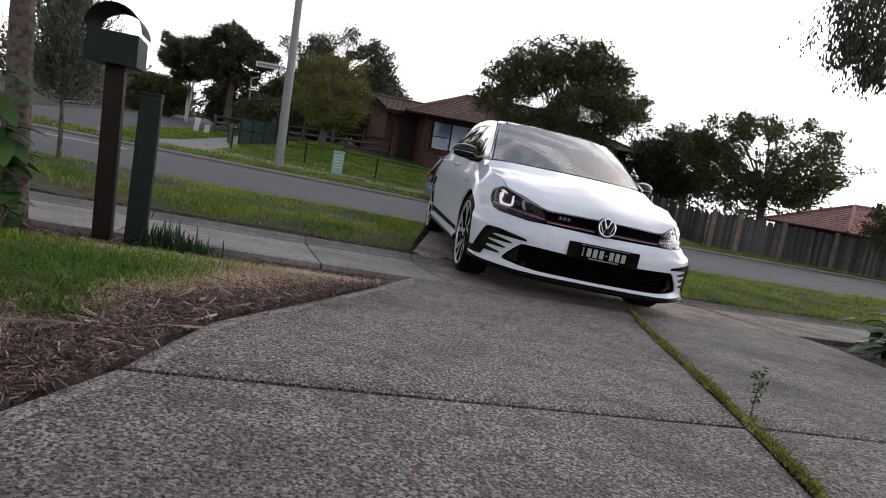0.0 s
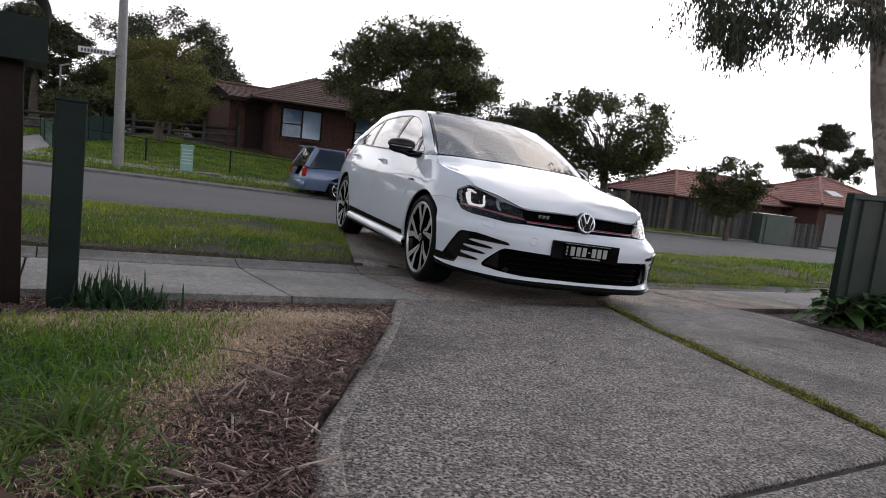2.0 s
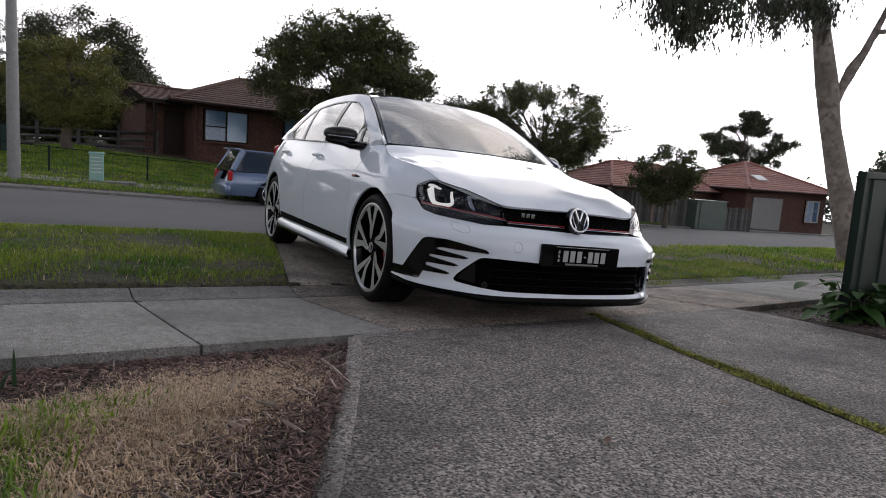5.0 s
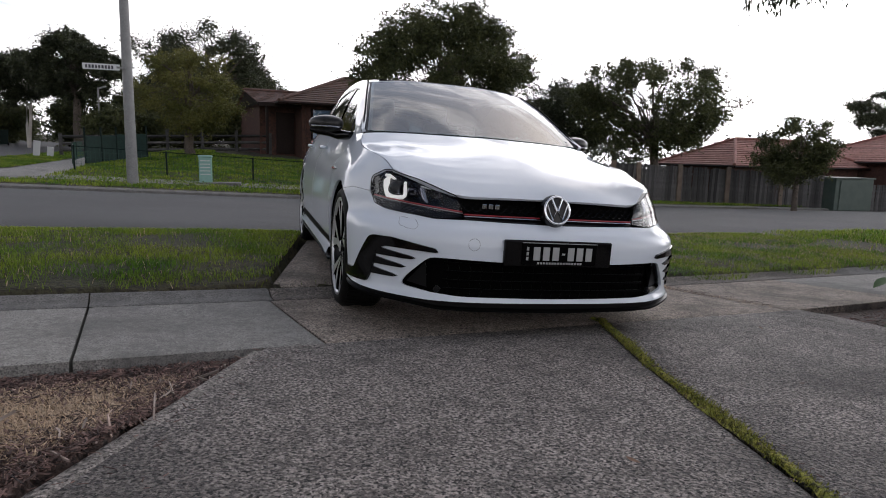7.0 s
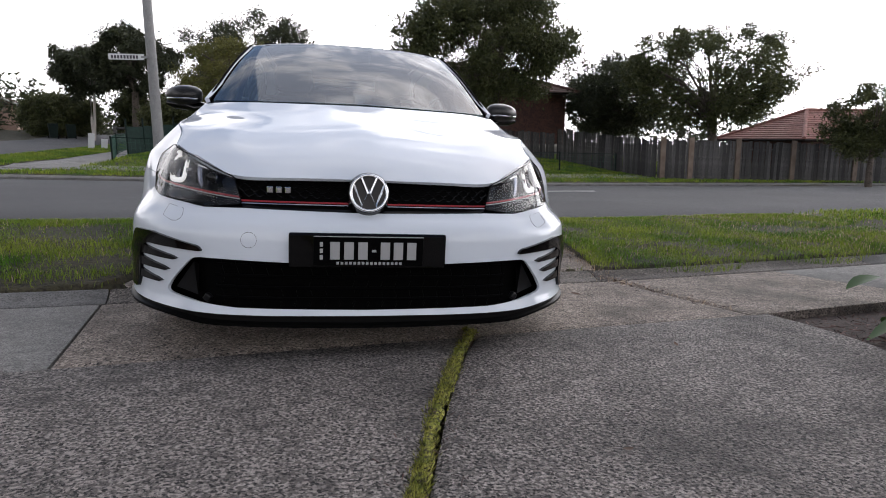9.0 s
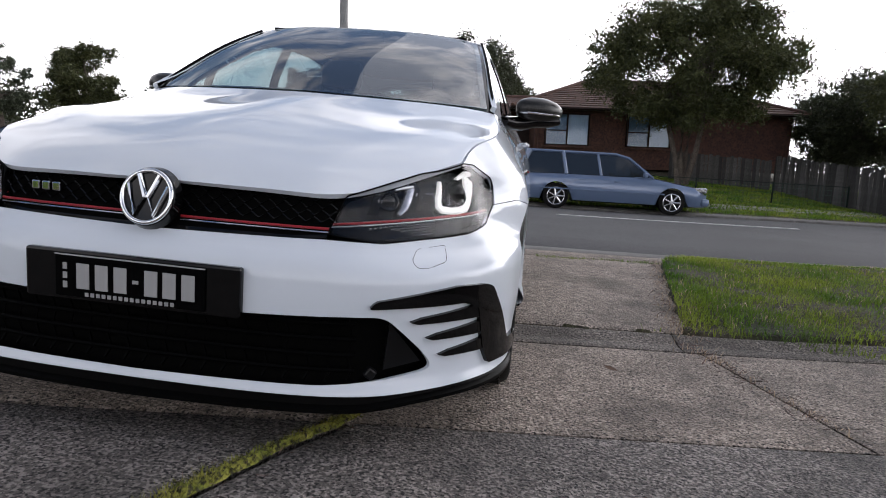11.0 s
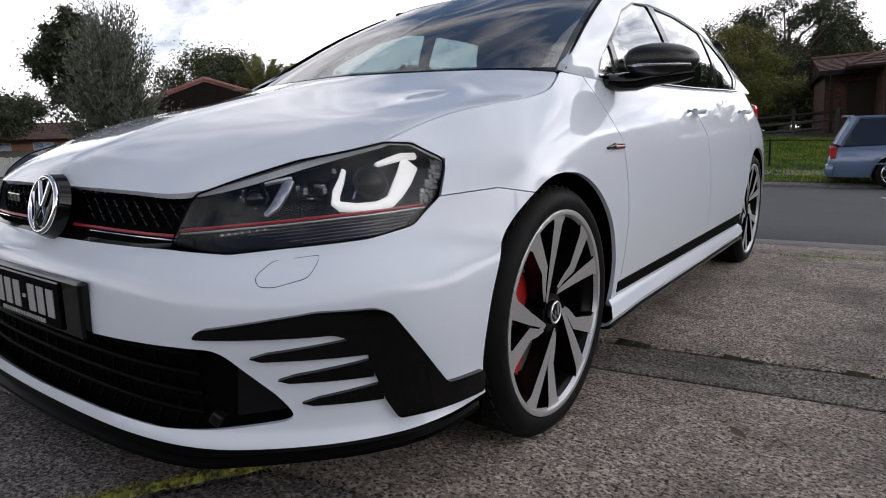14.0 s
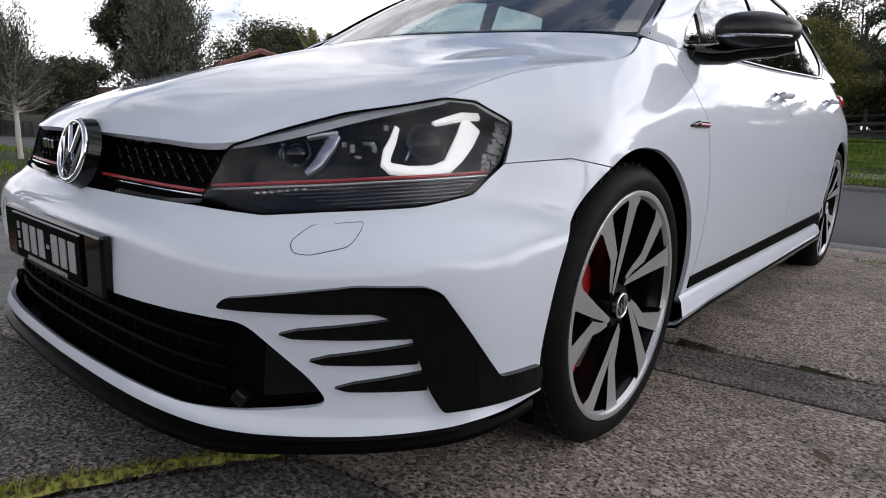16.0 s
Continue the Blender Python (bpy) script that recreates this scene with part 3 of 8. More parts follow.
for u0, u1 in [(-13.5, -7.6), (-7.6, -3.25), (-3.25, -2.07), (-2.07, -1.14), (-1.14, 0.3), (0.3, 1.78), (1.78, 4.4), (4.4, 12.3)]:
    sheet("strip", line(u0 + 0.004, u1 - 0.004, 0.425, 3), line(u0 + 0.004, u1 - 0.004, 0.605, 3), M["strip"] if -1.2 < u0 < 2.0 else M["kerb"], lift=0.003, across=14, step=0.3, round_edge=0.005, parent=edging)

crossover = empty("driveway_crossover", Matrix(), "pale concrete driveway apron from footpath to street", "driveway", kind="structure")
sheet("slab", [xy(-1.12, 0.625), xy(-0.32, 2.78)], [xy(1.87, 0.625), xy(2.14, 1.4), xy(2.36, 2.06), xy(2.60, 2.78)], M["slab"], lift=0.004, across=10, step=0.3, parent=crossover)
sheet("slab", [xy(-0.31, 2.80), xy(-0.15, 3.355)], [xy(2.62, 2.80), xy(3.05, 3.355)], M["slab"], lift=0.0, across=8, step=0.3, parent=crossover)

driveway = empty("driveway", Matrix(), "dark exposed-aggregate concrete driveway with cracked joints", "driveway", kind="structure")


def at_y(edge, yy):
    e = sorted(edge, key=lambda p: p[1])
    return (float(np.interp(yy, [p[1] for p in e], [p[0] for p in e])), yy)


def along(edge, y0, y1, shift=0.0):
    return [(x + shift, y) for x, y in (at_y(edge, yy) for yy in np.linspace(y0, y1, 6))]


# left bays lie between the lawn's edge and the mossy joint, right bays beyond it
sheet("slab", [(-1.27, -0.935), *along(DRIVE_L, -1.2, -3.53)], [(0.43, -0.635), *along(DRIVE_M, -0.9, -3.24, -0.02)], M["drive"], across=10, step=0.25, parent=driveway)
sheet("slab", along(DRIVE_L, -3.56, -6.5), along(DRIVE_M, -3.262, -6.2, -0.02), M["drive"], across=10, step=0.25, parent=driveway)
sheet("edge_band", along(DRIVE_L, -1.0, -3.53, 0.004), along(DRIVE_L, -1.0, -3.53, 0.070), M["drivepale"], lift=0.0035, thick=0.02, across=2, step=0.25, parent=driveway)
sheet("edge_band", along(DRIVE_L, -3.56, -6.5, 0.004), along(DRIVE_L, -3.56, -6.5, 0.070), M["drivepale"], lift=0.0035, thick=0.02, across=2, step=0.25, parent=driveway)
sheet("slab", along(DRIVE_L, -6.53, -12), along(DRIVE_M, -6.23, -12, -0.02), M["drive"], across=6, step=0.5, parent=driveway)
sheet("slab", [(0.475, -0.625), *along(DRIVE_M, -0.9, -3.22, 0.025)], [(2.05, -0.345), *along(DRIVE_R, -0.9, -3.0)], M["drive"], across=9, step=0.25, parent=driveway)
sheet("slab", along(DRIVE_M, -3.245, -6.2, 0.025), along(DRIVE_R, -3.02, -6.0), M["drive"], across=9, step=0.25, parent=driveway)
sheet("slab", along(DRIVE_M, -6.23, -12, 0.025), along(DRIVE_R, -6.03, -12), M["drive"], across=6, step=0.5, parent=driveway)


# ---- trees and shrubs ----
def leaf_mesh(name, centres, radii, count, length, width, mat, parent, droop=0.0, squash=0.7, seed=1, twigs=11):
    """Many small leaves gathered on twigs, the twigs in clumps."""
    g = np.random.default_rng(seed)
    m = len(centres) * twigs
    d = g.normal(size=(m, 3))
    d /= np.linalg.norm(d, axis=1)[:, None]
    own = np.repeat(np.arange(len(centres)), twigs)
    hub = centres[own] + d * (radii[own] * g.uniform(0.15, 1.05, m) ** 0.6)[:, None] * (1, 1, squash)
    size = radii[own] * g.uniform(0.16, 0.40, m)
    k = g.choice(m, count, p=(size ** 2) / (size ** 2).sum())
    stray = np.where(g.uniform(0, 1, count) < 0.35, 1.9, 1.0)
    p = hub[k] + g.normal(size=(count, 3)) * (size[k] * 0.62 * stray)[:, None] * (1, 1, 0.8)
    a = g.normal(size=(count, 3)) + d[k] * 0.6
    a[:, 2] = a[:, 2] * (1 - droop) - 1.6 * droop
    a /= np.linalg.norm(a, axis=1)[:, None]
    b = np.cross(a, g.normal(size=(count, 3)))
    b /= np.linalg.norm(b, axis=1)[:, None]
    s = g.uniform(0.6, 1.3, count)[:, None]
    a, b = a * length * s, b * width * s
    v = np.stack([p - a * 0.5 + b * 0.35, p - a * 0.35 - b * 0.5, p + a * 0.6], 1).reshape(-1, 3)
    f = np.arange(count * 3).reshape(-1, 3)
    return mesh_object(name, v.tolist(), f.tolist(), mat, parent)


def tree(x, y, height, spread, trunk, mat, label, leaves=5000, leaf=0.16, clear=0.35, droop=0.2, clumps=26, clump=0.30, bark=None, seed=1, lean=(0, 0), aspect=0.42, squash=0.75, stems=1, dz=0.0, kind_name="tree", category="tree", boughs=(), low=0.75, tip_at=0.86):
    g = np.random.default_rng(seed)
    base = W(x, y, dz)
    root = empty(kind_name, Matrix.Translation(base), label, category)
    top = np.array([lean[0], lean[1], height])
    mid = np.array([lean[0] * 0.7, lean[1] * 0.7, height * (clear + (1 - clear) * 0.52)])
    cen, rad = [], []
    while len(cen) < clumps:
        d = g.normal(size=3)
        d /= np.linalg.norm(d)
        q_ = d * g.uniform(0.35, 1.0) ** 0.5
        c = mid + q_ * (spread * (1 - clump * 0.8), spread * (1 - clump * 0.8), height * aspect * (1 - clump * 0.5))
        if c[2] > height * clear * low:
            cen.append(c)
            rad.append(spread * clump * g.uniform(0.6, 1.25))
    for c in boughs:
        cen.append(np.array(c[:3]))
        rad.append(c[3])
    cen, rad = np.array(cen), np.array(rad)
    bm = bmesh.new()
    for s_ in range(stems):
        off = np.array([g.uniform(-1, 1), g.uniform(-1, 1), 0]) * trunk * 1.2 * (stems > 1)
        spr = np.array([g.uniform(-1, 1), g.uniform(-1, 1), 0]) * spread * 0.3 * (stems > 1)
        fork = np.array([lean[0] * 0.45, lean[1] * 0.45, height * clear]) + spr * 0.5 + off
        tip = np.array([lean[0] * 0.85, lean[1] * 0.85, height * tip_at]) + spr
        pts = [off + (0, 0, -0.25), off * 1.0, off + (fork - off) * 0.5 + g.normal(size=3) * trunk * 0.4, fork, (fork + tip) / 2 + g.normal(size=3) * trunk, tip]
        rr = trunk / math.sqrt(stems)
        tube(pts, [rr * 1.5, rr * 1.2, rr, rr * 0.85, rr * 0.5, rr * 0.15], 9, bm)
        for i in range(s_, len(cen), max(1, stems)):
            start = fork + (tip - fork) * g.uniform(0, 0.55)
            c = cen[i]
            m1 = start + (c - start) * 0.5 + np.array([0, 0, 0.12 * np.linalg.norm(c - start)]) + g.normal(size=3) * trunk * 0.5
            lr = rr * (g.uniform(0.28, 0.45) if i % 6 == 0 else g.uniform(0.07, 0.16))
            tube([start, m1, c], [lr, lr * 0.6, lr * 0.2], 6, bm, cap=False)
    part("trunk", bm, bark or M["bark"], root, smooth=60)
    leaf_mesh("crown", cen, rad, int(leaves * THICK), leaf * 0.80, leaf * 0.42, mat, root, droop, squash, seed)
    return root


THICK = 5.6
# street trees and the gum, then the trees behind the houses
def olive_tree(x, y, height, reach, clear, stem, twigs, seed, label, bark):
    """A bare stem, many thin upright shoots above it, and small narrow leaves along the shoots."""
    g = np.random.default_rng(seed)
    root = empty("tree", Matrix.Translation(W(x, y)), label, "tree")
    head = np.array([g.normal() * 0.03, g.normal() * 0.03, height * 0.72])
    bm = tube([(0, 0, -0.2), (0, 0, 0), (0.008, -0.006, clear * 0.5), (-0.004, 0.006, clear), tuple(head)], [stem * 1.3, stem * 1.1, stem, stem * 0.85, stem * 0.2], 9)
    v, f = [], []
    for i in range(twigs):
        up_ = g.uniform(0, 1) ** 0.8
        az = g.uniform(0, math.tau)
        wide = reach * (0.35 + 0.65 * (1 - up_) ** 0.7) * g.uniform(0.25, 1.0)
        o = np.array([0, 0, clear]) + (head - (0, 0, clear)) * up_ * 0.85
        end = np.array([math.cos(az) * wide, math.sin(az) * wide, clear + (height - clear) * (0.02 + 0.98 * up_) * g.uniform(0.80, 1.0) + 0.10])
        mid = o * 0.45 + end * 0.55 + (0, 0, -0.10 * wide)
        if i % 2 == 0:
            tube([tuple(o), tuple(mid), tuple(end)], [stem * 0.20, stem * 0.13, 0.0015], 5, bm, cap=False)
        path_d = end - mid
        path_d = path_d / np.linalg.norm(path_d) + (0, 0, 0.5)
        shoot = g.uniform(0.20, 0.34)
        for t in g.uniform(0, 1, 30):
            c = mid + (end - mid) * t + path_d * shoot * max(0, t - 0.5) * 0.8 + g.normal(size=3) * 0.012
            d = path_d * 0.7 + g.normal(size=3) * 0.55
            d *= g.uniform(0.038, 0.062) / np.linalg.norm(d)
            w = np.cross(d, g.normal(size=3))
            w *= 0.0065 / np.linalg.norm(w)
            n0 = len(v)
            v += [tuple(c), tuple(c + d * 0.5 + w), tuple(c + d), tuple(c + d * 0.5 - w)]
            f.append((n0, n0 + 1, n0 + 2, n0 + 3))
    part("trunk", bm, bark, root, smooth=60)
    mesh_object("crown", v, f, M["leafolive"], root)


olive_tree(-4.85, 1.82, 1.95, 0.62, 0.62, 0.024, 680, 3, "young olive-like street tree with thin grey stems on the verge", M["bark"])
olive_tree(-7.2, 1.08, 1.68, 0.50, 0.56, 0.030, 300, 4, "slender grey-green sapling standing in the verge", M["palebark"])
tree(-3.62, -1.35, 3.6, 1.5, 0.06, M["leafmid"], "thin brown trunk of a garden tree beside the letterbox", 1600, 0.09, 0.62, 0.3, 16, 0.3, seed=5)


def gum_tree(x, y, seed, label):
    """A leaning smooth trunk that forks, a few long limbs, and leaves that hang in strands below them."""
    g = np.random.default_rng(seed)
    root = empty("tree", Matrix.Translation(W(x, y, 0.06)), label, "tree")
    stem = [(0.04, -0.05, -0.35), (0.0, 0.0, 0.05), (-0.10, 0.12, 0.5), (-0.29, 0.37, 1.54), (-0.40, 0.56, 2.38), (-0.45, 0.70, 3.12), (-0.57, 1.02, 4.7), (-0.76, 1.42, 6.6), (-0.92, 1.78, 8.4)]
    bm = tube(stem, [0.33, 0.29, 0.235, 0.185, 0.165, 0.185, 0.125, 0.08, 0.03], 14)
    limbs = [[(-0.42, 0.62, 2.72), (0.18, 0.50, 3.75), (0.64, 0.38, 4.79), (1.15, 0.26, 5.78), (1.72, 0.14, 6.98)],
             [(-0.40, 0.60, 2.62), (-0.03, 0.58, 3.45), (0.37, 0.42, 4.13), (0.82, 0.18, 4.22), (1.52, -0.12, 4.45)],
             [(-0.50, 0.82, 3.75), (-0.95, 0.55, 4.25), (-1.75, 0.40, 4.55), (-2.9, 0.36, 4.62), (-4.0, 0.38, 4.55)],
             [(-0.56, 1.0, 4.5), (-1.4, 0.75, 5.0), (-2.8, 0.50, 5.05), (-4.6, 0.42, 4.80)],
             [(-0.62, 1.1, 5.2), (-1.2, 1.9, 6.0), (-2.0, 2.6, 6.6)], [(-0.70, 1.3, 6.0), (-0.1, 0.2, 7.0), (0.3, -0.7, 7.5)]]
    for q_ in limbs:
        n = len(q_)
        r0 = 0.085 if len(q_) > 4 else 0.065
        tube(q_, [r0 * (1 - 0.8 * k / (n - 1)) for k in range(n)], 8, bm, cap=False)
    part("trunk", bm, M["gumbark"], root, smooth=60)
    # boughs: middle of each spray of leaves and its reach
    low = [(-4.80, 0.45, 3.72, 0.34), (-4.50, 0.40, 3.70, 0.42), (-4.1, 0.40, 3.95, 0.45), (-4.35, 0.45, 3.40, 0.26), (-3.3, 0.40, 4.10, 0.45), (-2.6, 0.40, 4.05, 0.40), (-1.9, 0.45, 4.30, 0.40), (-1.3, 0.6, 4.35, 0.28), (1.45, 0.3, 3.95, 0.30), (1.65, 0.1, 4.35, 0.35), (-4.75, 0.6, 4.2, 0.42)]
    high = [(-3.9, 0.4, 4.65, 0.65), (-4.6, 0.5, 4.6, 0.5), (-3.2, 0.45, 4.95, 0.65), (-2.1, 0.6, 5.1, 0.6), (-1.0, 0.8, 5.4, 0.5), (-0.2, 0.4, 5.15, 0.35), (1.5, 0.2, 5.9, 0.6), (0.6, 0.4, 5.7, 0.5)]
    for _ in range(26):
        a, r = g.uniform(0, math.tau), g.uniform(0.4, 2.8)
        high.append((-0.8 + r * math.cos(a), 1.2 + r * math.sin(a), g.uniform(6.0, 8.9), g.uniform(0.5, 0.85)))
    v, f = [], []
    for (cx_, cy_, cz_, r), strands in [(q_, 62) for q_ in low] + [(q_, 84) for q_ in high[:8]] + [(q_, 50) for q_ in high[8:]]:
        for _ in range(strands):
            o = np.array([cx_, cy_, cz_ + 0.15]) + g.normal(size=3) * r * (0.55, 0.55, 0.35)
            fall = r * g.uniform(0.5, 1.5)
            sway = g.normal(size=2) * 0.18
            n = int(10 + fall * 16)
            for t in g.uniform(0, 1, n):
                p = o + np.array([sway[0] * t, sway[1] * t, -fall * t]) + g.normal(size=3) * 0.035
                d = np.array([g.normal() * 0.35, g.normal() * 0.35, -1.0])
                d *= g.uniform(0.08, 0.15) / np.linalg.norm(d)
                w = np.cross(d, g.normal(size=3))
                w *= 0.0125 / np.linalg.norm(w)
                n0 = len(v)
                v += [tuple(p), tuple(p + d * 0.45 + w), tuple(p + d), tuple(p + d * 0.45 - w)]
                f.append((n0, n0 + 1, n0 + 2, n0 + 3))
    mesh_object("crown", v, f, M["leafgum"], root)


gum_tree(9.52, 2.75, 12, "tall smooth-barked gum tree with drooping leaves on the verge")
tree(6.9, 24.0, 7.1, 4.3, 0.22, M["leafmid"], "dense dark bushy tree in front of the brick house", 22000, 0.15, 0.34, 0.15, 170, 0.17, seed=21, stems=4, aspect=0.38)
tree(16.0, 30.0, 5.4, 3.6, 0.3, M["leafdark"], "dark round-headed tree behind the fences", 15000, 0.16, 0.12, 0.2, 120, 0.22, seed=22, aspect=0.46)
tree(16.8, 22.0, 6.2, 4.2, 0.22, M["leafmid"], "spreading open-branched tree behind the paling fence", 11000, 0.15, 0.36, 0.2, 130, 0.15, seed=23, aspect=0.40, tip_at=0.52)
tree(18.6, 15.4, 3.4, 1.7, 0.10, M["leafmid"], "small round street tree before the paling fence", 5000, 0.13, 0.36, 0.2, 26, 0.3, seed=24, aspect=0.40)
tree(48.2, 34.0, 9.3, 4.6, 0.3, M["leafdark"], "tall open eucalypt behind the far houses", 6000, 0.24, 0.40, 0.5, 24, 0.24, seed=25, aspect=0.30, squash=0.45)
tree(42.0, 17.0, 6.0, 3.2, 0.2, M["leafdark"], "bushy dark tree beside the far brick house", 5000, 0.25, 0.2, 0.2, 26, 0.3, seed=26)
tree(-3.9, 25.6, 4.3, 2.5, 0.2, M["leafyellow"], "yellow-green leafy tree behind the wooden rail fence", 6500, 0.12, 0.26, 0.2, 60, 0.20, seed=27, aspect=0.46)
tree(-11.5, 40.0, 6.8, 2.9, 0.25, M["leafdark"], "tall dark eucalypt with clumped crown", 10000, 0.22, 0.46, 0.4, 44, 0.22, seed=28, aspect=0.30)
tree(-15.2, 43.0, 6.1, 2.8, 0.12, M["leafdark"], "tall eucalypt with a forked white trunk and clumped crown", 8000, 0.22, 0.46, 0.4, 34, 0.22, bark=M["palebark"], stems=2, seed=29, aspect=0.28)
tree(-22.5, 58.0, 2.3, 3.4, 0.35, M["leafdark"], "tall dark eucalypt with clumped crown", 7000, 0.28, 0.34, 0.4, 28, 0.28, seed=31, aspect=0.36)
tree(-18.6, 47.0, 3.0, 2.6, 0.25, M["leafmid"], "bushy shrubs and small trees at the end of the side street", 7000, 0.24, 0.1, 0.2, 40, 0.3, seed=32, aspect=0.48)
tree(-20.0, 52.0, 2.5, 3.4, 0.25, M["leafmid"], "bushy shrubs and small trees at the end of the side street", 7000, 0.24, 0.1, 0.2, 40, 0.3, seed=33, aspect=0.48)
tree(-4.2, 43.0, 7.9, 4.9, 0.3, M["leafdark"], "dark leafy tree behind the brick house", 9000, 0.2, 0.25, 0.3, 50, 0.22, seed=34, aspect=0.42)
tree(-32.5, 14.6, 7.5, 2.6, 0.35, M["leafdark"], "tall dark eucalypt over the neighbouring houses", 9000, 0.24, 0.3, 0.4, 36, 0.28, seed=35, aspect=0.38)
tree(-38.6, 7.6, 5.2, 3.2, 0.3, M["leafdark"], "dark leafy tree behind the street's houses", 9000, 0.24, 0.05, 0.3, 30, 0.3, seed=36, aspect=0.44)
tree(-52.0, 16.0, 4.4, 4.6, 0.3, M["leafdark"], "dark leafy tree behind the street's houses", 6000, 0.28, 0.2, 0.3, 30, 0.3, seed=37, aspect=0.44)
tree(-31.5, 22.0, 5.2, 3.4, 0.3, M["leafdark"], "dark leafy tree behind the palms", 6000, 0.24, 0.2, 0.3, 30, 0.3, seed=38, aspect=0.44)
tree(-38.0, 26.0, 6.4, 4.0, 0.3, M["leafmid"], "dark leafy tree behind the palms", 6000, 0.26, 0.2, 0.3, 30, 0.3, seed=39, aspect=0.44)
tree(-26.6, 27.0, 4.6, 1.8, 0.2, M["leafgrey"], "nearly bare grey tree behind the red roofs", 2200, 0.16, 0.25, 0.2, 34, 0.2, seed=40, aspect=0.44)
tree(-24.0, 30.0, 5.4, 2.0, 0.2, M["leafmid"], "green leafy tree beside the side street", 5000, 0.2, 0.2, 0.2, 28, 0.3, seed=41, aspect=0.44)

for bx, by, bh, bs, sd in ((-8.6, 36.5, 2.6, 2.2, 55), (-5.0, 37.5, 2.8, 2.4, 56), (-1.4, 37.0, 3.0, 2.4, 57), (-13.2, 49.0, 4.2, 2.8, 51), (-9.2, 50.5, 5.6, 3.2, 52), (-5.2, 49.0, 6.4, 3.0, 53), (-1.6, 48.0, 7.0, 3.2, 54)):
    tree(bx, by, bh, bs, 0.2, M["leafmid"], "bushy green trees behind the rail fence", 6000, 0.26, 0.04, 0.2, 34, 0.32, seed=sd, aspect=0.50)


def palm(x, y, height, seed, label):
    g = np.random.default_rng(seed)
    root = empty("palm_tree", Matrix.Translation(W(x, y)), label, "palm", "palms before the neighbouring house")
    bm = tube([(0, 0, -0.2), (0.02, 0, height * 0.3), (0.05, 0.03, height * 0.62)], [0.32, 0.3, 0.26], 12)
    part("trunk", bm, M["bark"], root, smooth=50)
    v, f = [], []
    for i in range(46):
        az, el = g.uniform(0, math.tau), g.uniform(-0.5, 1.45)
        d = np.array([math.cos(az) * math.cos(el), math.sin(az) * math.cos(el), math.sin(el)])
        side = np.cross(d, (0, 0, 1))
        side /= np.linalg.norm(side)
        start = np.array([0.05, 0.03, height * 0.62])
        length = height * 0.42 * g.uniform(0.8, 1.1)
        for k in range(26):
            t = 0.25 + 0.75 * k / 25
            p = start + d * length * t - np.array([0, 0, 0.35 * length * t * t * math.cos(el)])
            for sgn in (-1, 1):
                tip = p + (d * 0.75 + sgn * side * 0.8 + np.array([0, 0, -0.25])) * 0.5 * (1.1 - 0.6 * t)
                n0 = len(v)
                v += [tuple(p - d * 0.03), tuple(p + d * 0.03), tuple(tip)]
                f.append((n0, n0 + 1, n0 + 2))
    mesh_object("fronds", v, f, M["leafpalm"], root)


palm(-21.0, 16.5, 4.7, 1, "feathery date palm beside a red-roofed house")
palm(-19.7, 17.2, 4.2, 2, "feathery date palm beside a red-roofed house")


# ---- houses and fences ----
def courses(a, b, c, d, mat_rows=14, lift=0.03):
    """Tile courses on a roof slope: a-b along the eave, d-c along the top."""
    a, b, c, d = (np.array(p, float) for p in (a, b, c, d))
    nrm = np.cross(b - a, d - a)
    nrm /= np.linalg.norm(nrm)
    if nrm[2] < 0:
        nrm = -nrm
    v, f = [], []
    for i in range(mat_rows):
        t0, t1 = i / mat_rows, (i + 1) / mat_rows
        n0 = len(v)
        v += [tuple(a + (d - a) * t0 + nrm * lift), tuple(b + (c - b) * t0 + nrm * lift), tuple(b + (c - b) * t1), tuple(a + (d - a) * t1), tuple(a + (d - a) * t0 - nrm * 0.05), tuple(b + (c - b) * t0 - nrm * 0.05)]
        f += [(n0, n0 + 1, n0 + 2, n0 + 3), (n0, n0 + 4, n0 + 5, n0 + 1)]
    return v, f


def hip_roof(root, w, d, eave, rise, mat, over=0.5, gable=False, rows=14):
    """A roof over a plan of w by d whose front left corner is the root's origin."""
    x0, x1, y0, y1 = -over, w + over, -over, d + over
    run = (y1 - y0) / 2
    inset = 0 if gable else run
    r0, r1 = (x0 + inset, (y0 + y1) / 2, eave + rise), (x1 - inset, (y0 + y1) / 2, eave + rise)
    A, B, Cc, Dd = (x0, y0, eave), (x1, y0, eave), (x1, y1, eave), (x0, y1, eave)
    V, F = [], []
    for s in ((A, B, r1, r0), (Cc, Dd, r0, r1), (B, Cc, r1, r1), (Dd, A, r0, r0)):
        v, f = courses(*s, mat_rows=rows)
        F += [tuple(i + len(V) for i in q_) for q_ in f]
        V += v
    roof = tagged(mesh_object("roof", V, F, mat, root), kind="stuff")
    for p, q_ in ((r0, r1), (A, r0), (B, r1), (Cc, r1), (Dd, r0)):
        if p != q_:
            part("ridge_cap", tube([Vector(p) + Vector((0, 0, 0.04)), Vector(q_) + Vector((0, 0, 0.04))], [0.09, 0.09], 8), mat, roof)
    for p, q_ in ((A, B), (B, Cc), (Cc, Dd), (Dd, A)):
        part("gutter", tube([Vector(p) - Vector((0, 0, 0.06)), Vector(q_) - Vector((0, 0, 0.06))], [0.07, 0.07], 6), M["darkwood"], roof)
    bm = bmesh.new()
    bm.faces.new([bm.verts.new(Vector(p) - Vector((0, 0, 0.08))) for p in (A, B, Cc, Dd)])
    part("soffit", bm, M["whitewood"], roof)
    return roof


